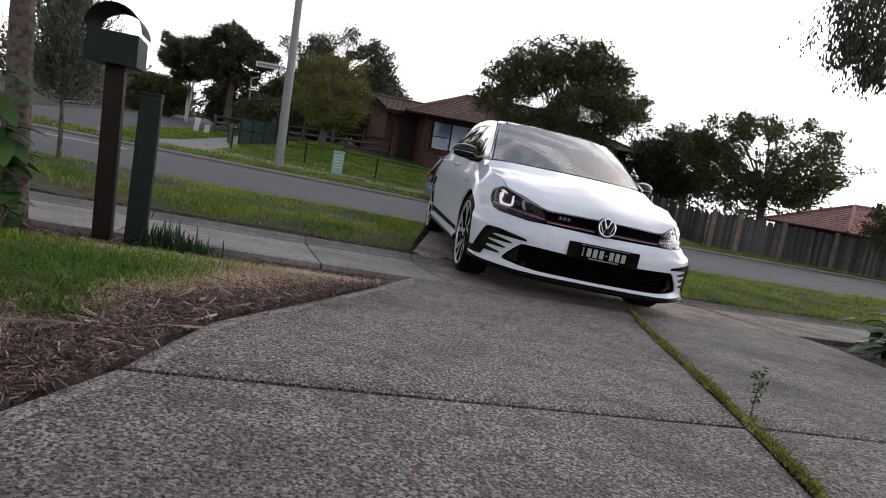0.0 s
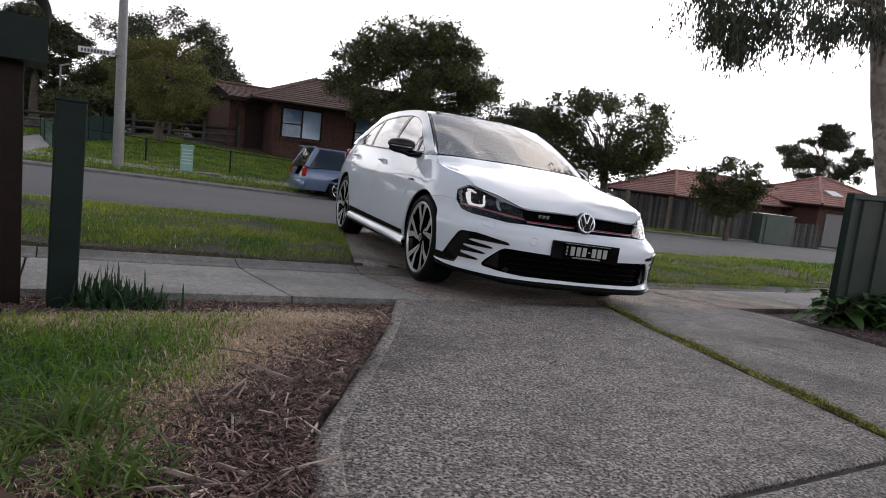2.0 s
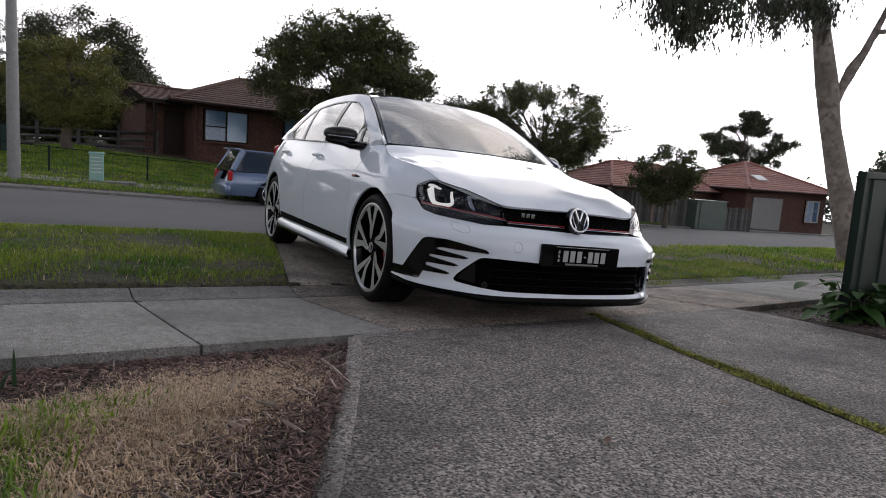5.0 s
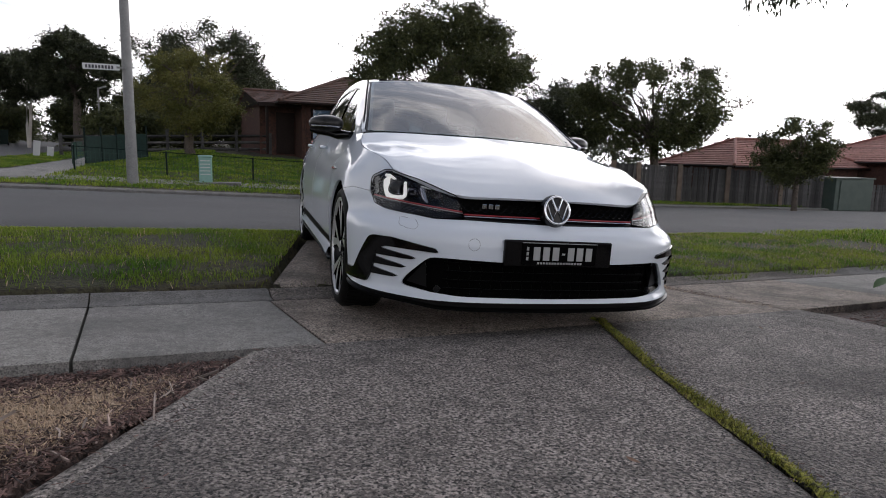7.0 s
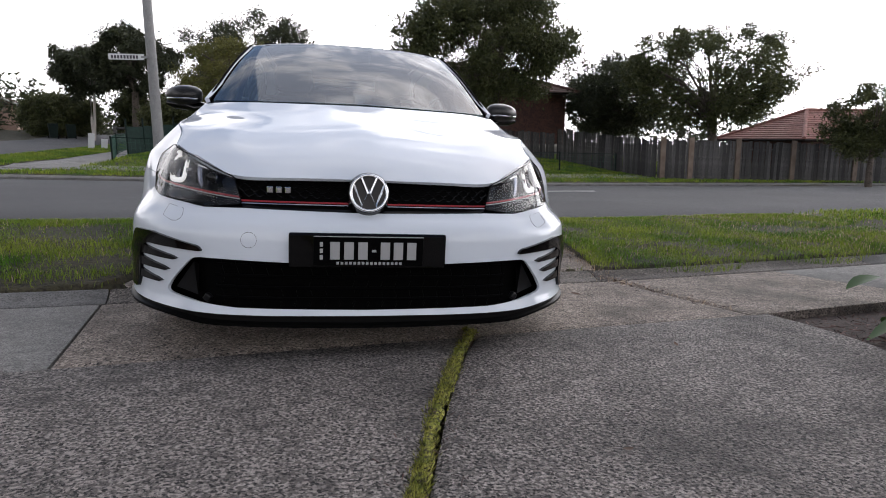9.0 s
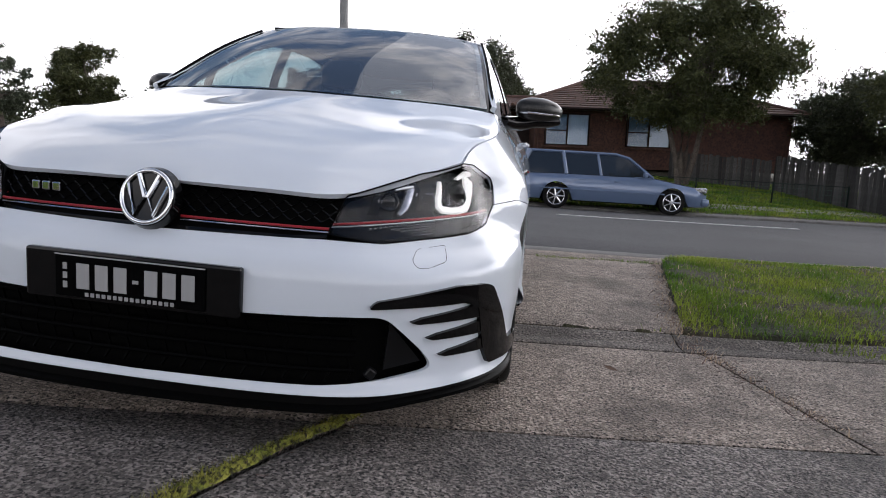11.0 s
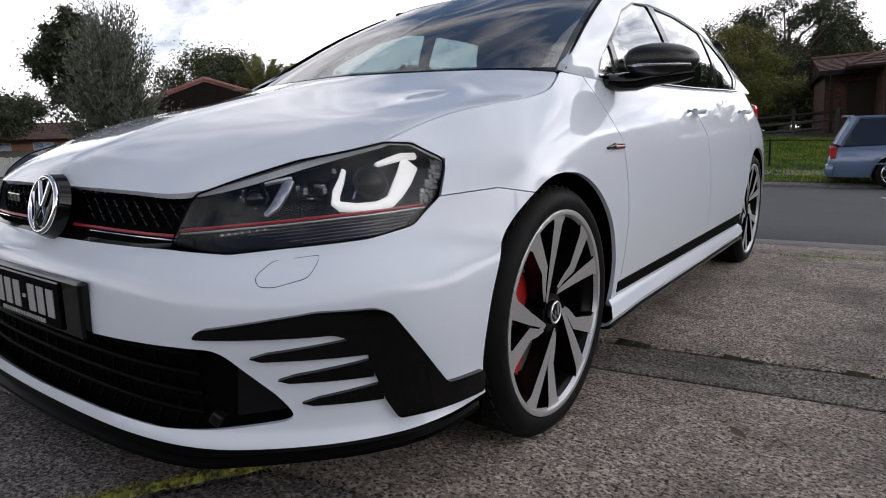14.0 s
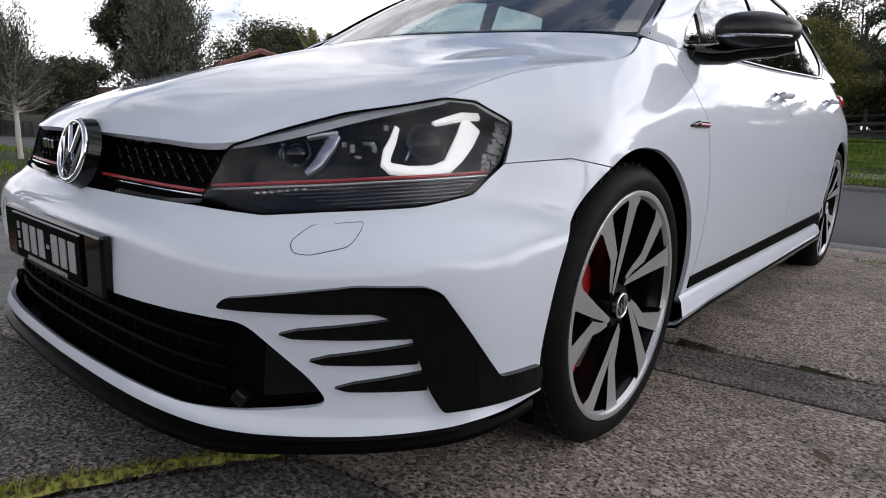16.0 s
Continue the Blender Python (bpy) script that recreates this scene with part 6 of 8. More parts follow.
for sg in (-1, 1):
    # air guide in the corner of the intake, its small lamp-like sensor
    a = flank(np.array([(sg * 0.59, 0.262), (sg * 0.69, 0.278), (sg * 0.60, 0.380)]))
    bm = bmesh.new()
    vs = [bm.verts.new(Vector(p) + Vector((0, 0.035, 0))) for p in a] + [bm.verts.new(Vector(a[0]) + Vector((0, 0.07, 0.10)))]
    for f in ((0, 1, 2), (0, 2, 3), (0, 3, 1), (1, 3, 2)):
        bm.faces.new([vs[i] for i in f])
    part("air_guide", bm, M["guide"], bumper)
    p = flank(np.array([(sg * 0.555, 0.262)]))[0]
    part("sensor", box(0.026, 0.02, 0.026, Matrix.Translation(Vector(p) + Vector((0, 0.020, -0.012))) @ pose(0, 0, 0, 0, 35, sg * 25), bevel=0.005), M["guide"], bumper)
    # trim round the side vents: a hooked black piece and three wedges
    hook = [(0.552, 0.426), (0.568, 0.444), (0.70, 0.465), (0.775, 0.475), (0.880, 0.473), (0.908, 0.462), (0.943, 0.415), (1.03, 0.298), (PY(-0.386, 0.296), 0.296), (PY(-0.388, 0.249), 0.249), (1.0, 0.248), (0.92, 0.250), (0.896, 0.29), (0.868, 0.37), (0.855, 0.412), (0.802, 0.432), (0.68, 0.430)]
    hook = [(sg * s, z) for s, z in rounded(hook, 0.010, 3)]
    panel("vent_trim", hook, flank, M["gloss"], bumper, offset=0.012, thick=0.016, step=0.014, edge=0.008, label="gloss black vent surround")
    for s0, z0, s1, zt, zb in ((0.655, 0.392, 0.862, 0.424, 0.388), (0.702, 0.348, 0.874, 0.378, 0.343), (0.742, 0.301, 0.892, 0.328, 0.294)):
        fin = [(s0, z0), (s0 + 0.03, z0 + 0.009), (s1, zt), (s1, zb), (s0 + 0.02, z0 - 0.006)]
        panel("vent_blade", [(sg * s, z) for s, z in fin], flank, M["gloss"], bumper, offset=0.010, thick=0.014, step=0.012, edge=0.008)
    # washer cover's seam
    wc = rounded([(0.672, 0.518), (0.664, 0.534), (0.692, 0.556), (0.785, 0.564), (0.778, 0.550), (0.762, 0.530), (0.70, 0.516)], 0.010)
    ring = flank(np.array(resample([(sg * s, z) for s, z in wc], 0.004)))
    part("washer_cover_seam", tube(list(ring) + [ring[0]], [0.0007] * (len(ring) + 1), 4, cap=False), M["matte"], bumper)
ring = flank(np.array([(-0.40 + 0.026 * math.cos(a), 0.47 + 0.026 * math.sin(a)) for a in np.linspace(0, math.tau, 40)]))
part("tow_cover_seam", tube(ring, [0.0007] * 40, 4, cap=False), M["matte"], bumper)
# splitter under the lip
out_pts, n_s = [], 61
ss = np.linspace(-1.12, 1.12, n_s)
bm = bmesh.new()
rows_ = []
for s in ss:
    low = float(np.interp(abs(s), [0, 0.55, 0.66, 0.76, 0.955, 1.155], [0.172, 0.177, 0.188, 0.193, 0.198, 0.218]))
    p = flank(np.array([(s, 0.222)]))[0]
    out_d = np.array([p[0], p[1] - 0.3, 0])
    out_d /= np.linalg.norm(out_d)
    grow = 0.010 * min(1, (1.155 - abs(s)) / 0.2)
    rows_.append([bm.verts.new(q_) for q_ in (p - out_d * 0.008 + (0, 0, 0.222 - p[2]), p - out_d * 0.004 + (0, 0, low + 0.016 - p[2]), p + out_d * grow + (0, 0, low + 0.009 - p[2]), p + out_d * grow + (0, 0, low - p[2]), p - out_d * 0.12 + (0, 0, low - 0.006 - p[2]))])
for r0, r1 in zip(rows_, rows_[1:]):
    for k in range(4):
        bm.faces.new((r0[k], r1[k], r1[k + 1], r0[k + 1]))
part("splitter", bm, M["satin"], car, smooth=30)

# upper grille with mesh, red line, bright line
UG = mirrored([(0.0, 0.566), (0.30, 0.568), (HL[0][0] - 0.003, 0.577), (HL[1][0] - 0.004, 0.668), (0.25, 0.669), (0.0, 0.668)])
# backing sheet behind the mesh, coloured near-black as unlit depth
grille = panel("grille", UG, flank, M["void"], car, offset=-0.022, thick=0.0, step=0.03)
g_ = grille
for row, z in enumerate((0.612, 0.628, 0.644, 0.660)):
    zig = [(s, z + (0.006 if (k + row) % 2 else -0.006)) for k, s in enumerate(np.arange(-0.46, 0.461, 0.02))]
    q_ = flank(np.array(zig)) + (0, 0.012, 0)
    part("mesh_strand", tube(q_, [0.0028] * len(q_), 4), M["gloss"], grille)
for nm, z, r, mt in (("red_line", 0.594, 0.0034, M["red"]), ("bright_line", 0.5865, 0.0020, M["chrome"])):
    for sg in (-1, 1):
        q_ = flank(np.array([(sg * s, z) for s in np.linspace(0.07, HL[0][0] + 0.006, 20)])) + (0, 0.003, 0)
        part(nm, tube(q_, [r] * 20, 6), mt, grille)
for k in range(3):
    q_ = flank(np.array([(-0.345 + 0.032 * k, 0.634)]))[0]
    part("badge_bar", box(0.022, 0.006, 0.022, Matrix.Translation(Vector(q_) + Vector((0, 0.002, -0.011))), bevel=0.003), M["chrome"], grille)
panel("grille_bar", mirrored([(0.0, 0.564), (0.35, 0.567), (HL[0][0] - 0.002, 0.576), (HL[0][0], 0.583), (0.35, 0.576), (0.0, 0.574)]), flank, M["gloss"], grille, offset=-0.004, thick=0.02, step=0.03)
# round emblem
emb = part("emblem", bmesh.new(), M["gloss"], car, "round chrome emblem with nested chevrons")
EMB = Matrix.Translation((0, -0.832, 0.634)) @ pose(0, 0, 0, 90 - 14, 0, 0)
bm = bmesh.new()
bmesh.ops.create_cone(bm, cap_ends=True, segments=48, radius1=0.076, radius2=0.070, depth=0.022, matrix=EMB @ Matrix.Translation((0, 0, -0.004)))
part("rim", bm, M["gloss"], emb, smooth=40)
ring = [EMB @ Vector((0.062 * math.cos(a), 0.062 * math.sin(a), 0.010)) for a in np.linspace(0, math.tau, 49)]
part("ring", tube(ring, [0.0062] * 49, 8, cap=False), M["chrome"], emb, smooth=60)
for poly in ([(-0.026, 0.052), (-0.004, -0.002), (0.004, -0.002), (0.026, 0.052)], [(-0.052, 0.026), (-0.024, -0.046), (0.0, 0.008), (0.024, -0.046), (0.052, 0.026)]):
    q_ = [EMB @ Vector((x, y, 0.011)) for x, y in poly]
    part("chevron", tube(q_, [0.0058] * len(q_), 6), M["chrome"], emb)
# plate in its holder
plate = part("plate_holder", box(0.535, 0.022, 0.118, Matrix.Translation((0, -0.892, 0.384)), bevel=0.006), M["gloss"], car, "wide black plate holder")
num = part("number_plate", box(0.372, 0.006, 0.10, Matrix.Translation((0, -0.905, 0.393)), bevel=0.002), M["matte"], plate, "black number plate with pale characters")
part("plate_edge", box(0.372, 0.004, 0.0025, Matrix.Translation((0, -0.9085, 0.491))), M["platetext"], num)
for k, x in enumerate((-0.115, -0.068, -0.021, 0.055, 0.100, 0.146)):
    part("character_bar", box(0.032, 0.003, 0.060, Matrix.Translation((x, -0.9085, 0.414)), bevel=0.001), M["platetext"], num)
part("character_bar", box(0.014, 0.003, 0.008, Matrix.Translation((0.017, -0.9085, 0.440))), M["platetext"], num)
for k in range(3):
    part("small_bar", box(0.010, 0.003, 0.015, Matrix.Translation((-0.160, -0.9085, 0.414 + 0.022 * k))), M["platetext"], num)
for k in range(16):
    part("small_bar", box(0.0085, 0.003, 0.009, Matrix.Translation((-0.105 + 0.0142 * k, -0.9085, 0.397))), M["platetext"], num)

# headlights
for sg in (-1, 1):
    hl_out = [(sg * s, z) for s, z in rounded(HL, 0.014, 3)]
    hl = panel("headlight", hl_out, flank, M["lampinner"], car, offset=-0.050, thick=0.0, step=0.03, label="dark headlight with bright U-shaped light guides")
    # side walls of the housing
    top_ = flank(np.array(resample(hl_out, 0.012)))
    inn = top_ + (-sg * 0.025, 0.055, 0.0)
    bm = bmesh.new()
    r0 = [bm.verts.new(p) for p in top_]
    r1 = [bm.verts.new(p) for p in inn]
    for k in range(len(r0)):
        bm.faces.new((r0[k], r0[(k + 1) % len(r0)], r1[(k + 1) % len(r0)], r1[k]))
    part("housing", bm, M["gloss"], hl, smooth=60)

    def on(s, z, depth=0.0, sg=sg):
        p = flank(np.array([(sg * s, z)]))[0]
        q2 = flank(np.array([(sg * (s + 0.01), z), (sg * s, z + 0.01)]))
        n_ = np.cross(q2[0] - p, q2[1] - p) * sg
        n_ /= np.linalg.norm(n_)
        if n_[1] > 0:
            n_ = -n_
        return Vector(p - n_ * depth)
    # the U-shaped guide: slim inner arm, broad outer arm with a flag at its top; a pale blade stands before the inner lamp
    def ribbon(name, line, depth, mat, owner, label="", thick=0.010):
        """A flat bar along (place, height, half width) on the lamp's own skin."""
        bm = bmesh.new()
        rows_ = []
        for i, (s_, z_, w_) in enumerate(line):
            a, b = line[max(i - 1, 0)], line[min(i + 1, len(line) - 1)]
            d = np.array((b[0] - a[0], b[1] - a[1]))
            n_ = np.array((-d[1], d[0])) / np.linalg.norm(d) * w_
            rows_.append([bm.verts.new(on(s_ + k * n_[0], z_ + k * n_[1], dp)) for k, dp in ((-1, depth + thick), (-1, depth + 0.003), (-0.7, depth), (0.7, depth), (1, depth + 0.003), (1, depth + thick))])
        for r0, r1 in zip(rows_, rows_[1:]):
            for k in range(5):
                bm.faces.new((r0[k], r0[k + 1], r1[k + 1], r1[k]))
        for r in (rows_[0], rows_[-1]):
            bm.faces.new(r)
        bmesh.ops.recalc_face_normals(bm, faces=bm.faces)
        return part(name, bm, mat, owner, label, smooth=50)
    guide = ribbon("light_guide", [(0.856, 0.731, 0.007), (0.845, 0.708, 0.009), (0.830, 0.686, 0.011), (0.826, 0.668, 0.012), (0.838, 0.659, 0.010), (0.88, 0.655, 0.009), (0.94, 0.656, 0.010), (0.982, 0.664, 0.013), (1.008, 0.684, 0.016), (1.038, 0.712, 0.018), (1.070, 0.744, 0.019)], 0.034, M["drl"], hl, "white glowing U-shaped light guide")
    ribbon("light_flag", [(0.955, 0.738, 0.004), (1.00, 0.746, 0.006), (1.05, 0.756, 0.007), (1.092, 0.758, 0.006)], 0.028, M["drl"], guide)
    ribbon("light_blade", [(0.716, 0.711, 0.013), (0.704, 0.688, 0.013), (0.688, 0.662, 0.012), (0.664, 0.640, 0.006)], 0.024, M["lampblade"], hl)
    ribbon("light_blade", [(0.660, 0.701, 0.002), (0.69, 0.707, 0.003), (0.722, 0.711, 0.003)], 0.020, M["lampchrome"], hl)
    ribbon("light_blade", [(0.872, 0.672, 0.003), (0.885, 0.692, 0.003), (0.893, 0.705, 0.002)], 0.030, M["lampblade"], hl)
    # cut-glass reflector in the outer corner
    gr = np.random.default_rng(7)
    bm = bmesh.new()
    for i in range(9):
        for j in range(9):
            x, z = 1.035 + 0.0105 * i + 0.008 * j / 2, 0.652 + 0.0105 * j
            if z > 0.745 or x > 1.052 + (z - 0.645) * 1.0 + 0.012 or x < 1.010 + (z - 0.645) * 0.85 + 0.03:
                continue
            q4 = [on(x + dx, z + dz, 0.030 + gr.uniform(-0.006, 0.006)) for dx, dz in ((0, 0), (0.010, 0), (0.010, 0.010), (0, 0.010))]
            vs = [bm.verts.new(p) for p in q4]
            c_ = bm.verts.new(sum(q4, Vector()) / 4 + Vector((0, -0.006, 0)))
            for k in range(4):
                bm.faces.new((vs[k], vs[(k + 1) % 4], c_))
    part("corner_reflector", bm, M["lampchrome"], hl)
    # chromed details round the lamps
    for x, z, w_, h_ in ((0.787, 0.695, 0.022, 0.007), (0.753, 0.682, 0.004, 0.014), (0.602, 0.670, 0.004, 0.012), (0.612, 0.668, 0.003, 0.010), (0.827, 0.722, 0.004, 0.010), (0.60, 0.690, 0.014, 0.003), (0.765, 0.672, 0.010, 0.005), (0.80, 0.684, 0.004, 0.010), (0.64, 0.655, 0.012, 0.004), (0.735, 0.690, 0.004, 0.010), (0.935, 0.712, 0.010, 0.006)):
        part("lamp_detail", box(w_, 0.01, h_, Matrix.Translation(on(x, z, 0.032)), bevel=0.0015), M["lampblade"], hl)
    for x, z, r in ((0.928, 0.702, 0.030), (0.635, 0.678, 0.022)):
        bm = bmesh.new()
        bmesh.ops.create_uvsphere(bm, u_segments=24, v_segments=14, radius=r, matrix=Matrix.Translation(on(x, z, 0.040)))
        proj = part("projector", bm, M["gloss"], hl, smooth=60)
        c_ = on(x, z, 0.030)
        d_ = (on(x, z, 0.0) - on(x, z, 0.05)).normalized()
        a_ = d_.cross(Vector((0, 0, 1))).normalized()
        b_ = d_.cross(a_)
        part("bezel", tube([c_ + (a_ * math.cos(t) + b_ * math.sin(t)) * r * 1.15 for t in np.linspace(0, math.tau, 25)], [0.0035] * 25, 6, cap=False), M["gloss"], proj)
    # shaded reflectors, red line, ribs under it
    for x0, x1, z0, z1 in ((0.73, 0.80, 0.655, 0.715), (0.56, 0.60, 0.64, 0.69)):
        q_ = [on(x, z, 0.038) for x, z in ((x0, z0), (x1, z0), (x1 + 0.02, z1), (x0 + 0.03, z1))]
        bm = bmesh.new()
        bm.faces.new([bm.verts.new(p) for p in q_])
        bmesh.ops.solidify(bm, geom=list(bm.faces), thickness=0.006)
        part("reflector", bm, M["gloss"], hl)
    red_z = lambda s_: float(np.interp(s_, [0.42, 0.575, 0.705, 0.83, 0.975, 1.06], [0.605, 0.617, 0.626, 0.635, 0.642, 0.646]))
    xs_ = np.linspace(0.45, 1.055, 18)
    part("red_line", tube([on(x, red_z(x), 0.012) for x in xs_], [0.0032] * 18, 6), M["red"], hl)
    part("bright_line", tube([on(x, red_z(x) - 0.0062, 0.012) for x in xs_], [0.0017] * 18, 4), M["lampchrome"], hl)
    for k in range(6):
        xr = np.linspace(0.60 + 0.03 * k, 1.035 - 0.012 * k, 12)
        part("rib", tube([on(x, red_z(x) - 0.0125 - 0.0058 * k, 0.014) for x in xr], [0.0011] * 12, 4), M["lampsilver"], hl)
    for k in range(7):
        part("lamp_detail", box(0.004, 0.006, 0.003, Matrix.Translation(on(0.565 + 0.017 * k, 0.6015 + 0.0016 * k, 0.016))), M["lampchrome"], hl)
    panel("lens", hl_out, flank, M["lens"], hl, offset=0.001, thick=0.003, step=0.025, edge=0.01, label="clear headlight lens").visible_shadow = False
    part("seal", tube(list(top_) + [top_[0]], [0.0022] * (len(top_) + 1), 4, cap=False), M["matte"], hl)


# bonnet, glass and roof as patches between four edges
def coons(c0, c1, d0, d1, ridge=None):
    """A patch between curves c0, c1 (front, rear; a from the middle outwards) and d0, d1 (middle, outer; front to rear)."""
    def f(q_):
        q_ = np.asarray(q_, float)
        a, t = np.abs(q_[:, :1]), q_[:, 1:]
        A, T = a[:, 0], t[:, 0]
        lin = (1 - t) * c0(A) + t * c1(A) + (1 - a) * d0(T) + a * d1(T)
        lin -= (1 - a) * (1 - t) * c0(np.zeros_like(A)) + a * (1 - t) * c0(np.ones_like(A)) + (1 - a) * t * c1(np.zeros_like(A)) + a * t * c1(np.ones_like(A))
        if ridge is not None:
            lin[:, 2] += ridge(A, T)
        lin[:, 0] *= np.sign(q_[:, 0] + 1e-12)
        return lin
    return f


def edge_at(y):
    z = float(edge_z(y))
    return tuple(flank(np.array([(PY(y, z), z)]))[0])


hc = edge_at(-0.478)
hb = tuple(flank(np.array([(PY(0.285, 0.957), 0.957)]))[0])
FRONT = chain([(0, -0.802, 0.678), (0.15, -0.800, 0.677), (0.32, -0.786, 0.675), (0.44, -0.764, 0.676), (0.50, -0.722, 0.688), (0.60, -0.622, 0.727), (hc[0] - 0.004, hc[1], hc[2] + 0.002)])
REAR = chain([(0, 0.105, 0.977), (0.3, 0.145, 0.974), (0.55, 0.215, 0.969), (0.68, 0.265, 0.961), (hb[0] - 0.006, 0.285, 0.957)])
MID = chain([(0, -0.802, 0.678), (0, -0.775, 0.718), (0, -0.70, 0.762), (0, -0.5, 0.832), (0, -0.2, 0.910), (0, 0.105, 0.977)])
OUT = chain([(hc[0] - 0.004, hc[1], hc[2] + 0.002)] + [(edge_at(y)[0] - 0.004, y, edge_at(y)[2] + 0.002) for y in (-0.38, -0.29, -0.2, -0.1, 0.014, 0.086, 0.13, 0.16, 0.20, 0.235, 0.265)] + [(hb[0] - 0.006, 0.285, 0.957)])


def bonnet_ridge(A, T):
    c = 0.60 + 0.20 * T
    w = np.sin(np.clip(T, 0, 1) * math.pi * 0.9 + 0.2)
    return 0.010 * w * (np.exp(-np.maximum(A - c, 0) ** 2 / 0.010) * (A > c) + np.exp(-np.maximum(c - A, 0) ** 2 / 0.09) * (A <= c)) * np.clip((1 - A) / 0.08, 0, 1) * np.clip(T / 0.15, 0, 1)


bonnet_f = coons(FRONT, REAR, MID, OUT, bonnet_ridge)
panel("bonnet", mirrored([(0.0, 0.0), (0.5, 0.0), (0.997, 0.0), (0.997, 0.6), (0.997, 0.965), (0.985, 0.988), (0.6, 0.99), (0.0, 0.99)]), bonnet_f, M["paint"], car, step=0.03, edge=0.02, thick=0.014, ease=0.045)
# sheet under the bonnet's edge, coloured as the shade in the gap
panel("bonnet_gap", mirrored([(0.0, 0.01), (1.0, 0.01), (1.0, 1.0), (0.0, 1.0)]), bonnet_f, M["void"], car, offset=-0.020, thick=0.0, step=0.06)

# window line, roof rail
belt = smooth_curve([0.28, 0.6, 1.0, 1.5, 2.2, 2.8, 3.2], [0.962, 0.950, 0.958, 0.968, 0.990, 1.012, 1.03])
rail_z = smooth_curve([0.28, 0.45, 0.66, 0.86, 1.02, 1.18, 1.40, 1.75, 2.3, 2.75, 3.05, 3.2], [0.970, 1.060, 1.174, 1.272, 1.338, 1.368, 1.386, 1.394, 1.380, 1.332, 1.272, 1.225])
rail_x = smooth_curve([0.28, 0.45, 0.66, 0.86, 1.02, 1.18, 1.40, 1.75, 2.3, 2.75, 3.05, 3.2], [0.735, 0.697, 0.650, 0.610, 0.580, 0.572, 0.570, 0.572, 0.566, 0.548, 0.530, 0.515])


def belt_x(y):
    y = np.atleast_1d(np.asarray(y, float))
    z = belt(y)
    ss = np.linspace(0.9, 4.4, 700)
    base = flank(np.stack([ss, np.interp(np.interp(ss, _s, _p[:, 1]), y, z) if len(y) > 1 else np.full(700, z[0])], -1))
    return np.interp(y, base[:, 1], base[:, 0])


_by = np.linspace(0.2, 3.25, 120)
_bx = np.array([float(belt_x(v)[0]) for v in _by])


def cabin(q_):
    """The cabin's flank: length along the car (negative: the other side), height."""
    q_ = np.asarray(q_, float)
    y, z = np.abs(q_[:, 0]), q_[:, 1]
    zb, zr, xb, xr = belt(y), rail_z(y), np.interp(y, _by, _bx), rail_x(y)
    t = (z - zb) / np.maximum(zr - zb, 0.03)
    x = xb + (xr - xb) * t + 0.022 * np.sin(np.clip(t, 0, 1) * math.pi) * np.clip((zr - zb) / 0.3, 0, 1)
    return np.stack([np.sign(q_[:, 0]) * x, y, z], -1)


side_out = [(y, float(belt(y))) for y in np.linspace(0.30, 3.10, 40)] + [(y, float(rail_z(y))) for y in np.linspace(3.10, 0.30, 50)]
WIN = [(0.535, 0.972), (0.80, 0.968), (1.5, 0.984), (2.2, 1.004), (2.62, 1.022), (2.80, 1.10), (2.72, 1.19), (2.50, 1.268), (2.2, 1.316), (1.75, 1.337), (1.40, 1.330), (1.16, 1.302), (0.98, 1.243), (0.72, 1.106), (0.56, 1.01)]
FW = [(0.74, 0.978), (1.43, 0.990), (1.37, 1.321), (1.20, 1.304), (1.00, 1.243), (0.74, 1.104)]
SAIL = [(0.56, 0.982), (0.70, 0.978), (0.70, 1.085), (0.60, 1.03)]
RW = [(1.50, 0.992), (2.20, 1.012), (2.20, 1.306), (1.75, 1.328), (1.45, 1.324)]
QW = [(2.26, 1.016), (2.58, 1.030), (2.70, 1.10), (2.62, 1.18), (2.44, 1.256), (2.26, 1.296)]
for sg in (-1, 1):
    m_ = lambda poly: [(sg * y, z) for y, z in poly]
    cabin_side = panel("cabin_side", m_(side_out), cabin, M["paint"], car, holes=[m_(rounded(WIN, 0.02))], step=0.035, edge=0.014, thick=0.02)
    frame_ = panel("window_frame", m_(rounded(WIN, 0.02)), cabin, M["gloss"], cabin_side, holes=[m_(rounded(h, 0.018)) for h in (FW, SAIL, RW, QW)], offset=-0.003, thick=0.02, step=0.03)
    for nm, h in (("window", FW), ("quarter_light", SAIL), ("window", RW), ("quarter_light", QW)):
        panel(nm, m_(rounded(h, 0.018)), cabin, M["glass"], cabin_side, offset=-0.008, thick=0.003, step=0.05, label="tinted side window").visible_shadow = False
    # bright-edged trim strip under the windows
    q_ = cabin(np.array([(sg * y, float(belt(y)) + 0.012) for y in np.linspace(0.54, 2.66, 30)]))
    part("waist_trim", tube(q_, [0.005] * 30, 5), M["gloss"], cabin_side)

WS_LO = chain([(0, 0.120, 0.975), (0.35, 0.168, 0.971), (0.6, 0.245, 0.967), (0.722, 0.315, 0.966)])
WS_UP = chain([(0, 0.950, 1.368), (0.25, 0.957, 1.365), (0.45, 0.985, 1.353), (0.580, 1.022, 1.338)])
WS_M = chain([(0, 0.120, 0.975), (0, 0.30, 1.074), (0, 0.60, 1.224), (0, 0.950, 1.368)])
WS_E = chain([(0.722, 0.315, 0.966), (0.682, 0.50, 1.080), (0.632, 0.76, 1.222), (0.580, 1.022, 1.338)])
screen_f = coons(WS_LO, WS_UP, WS_M, WS_E)
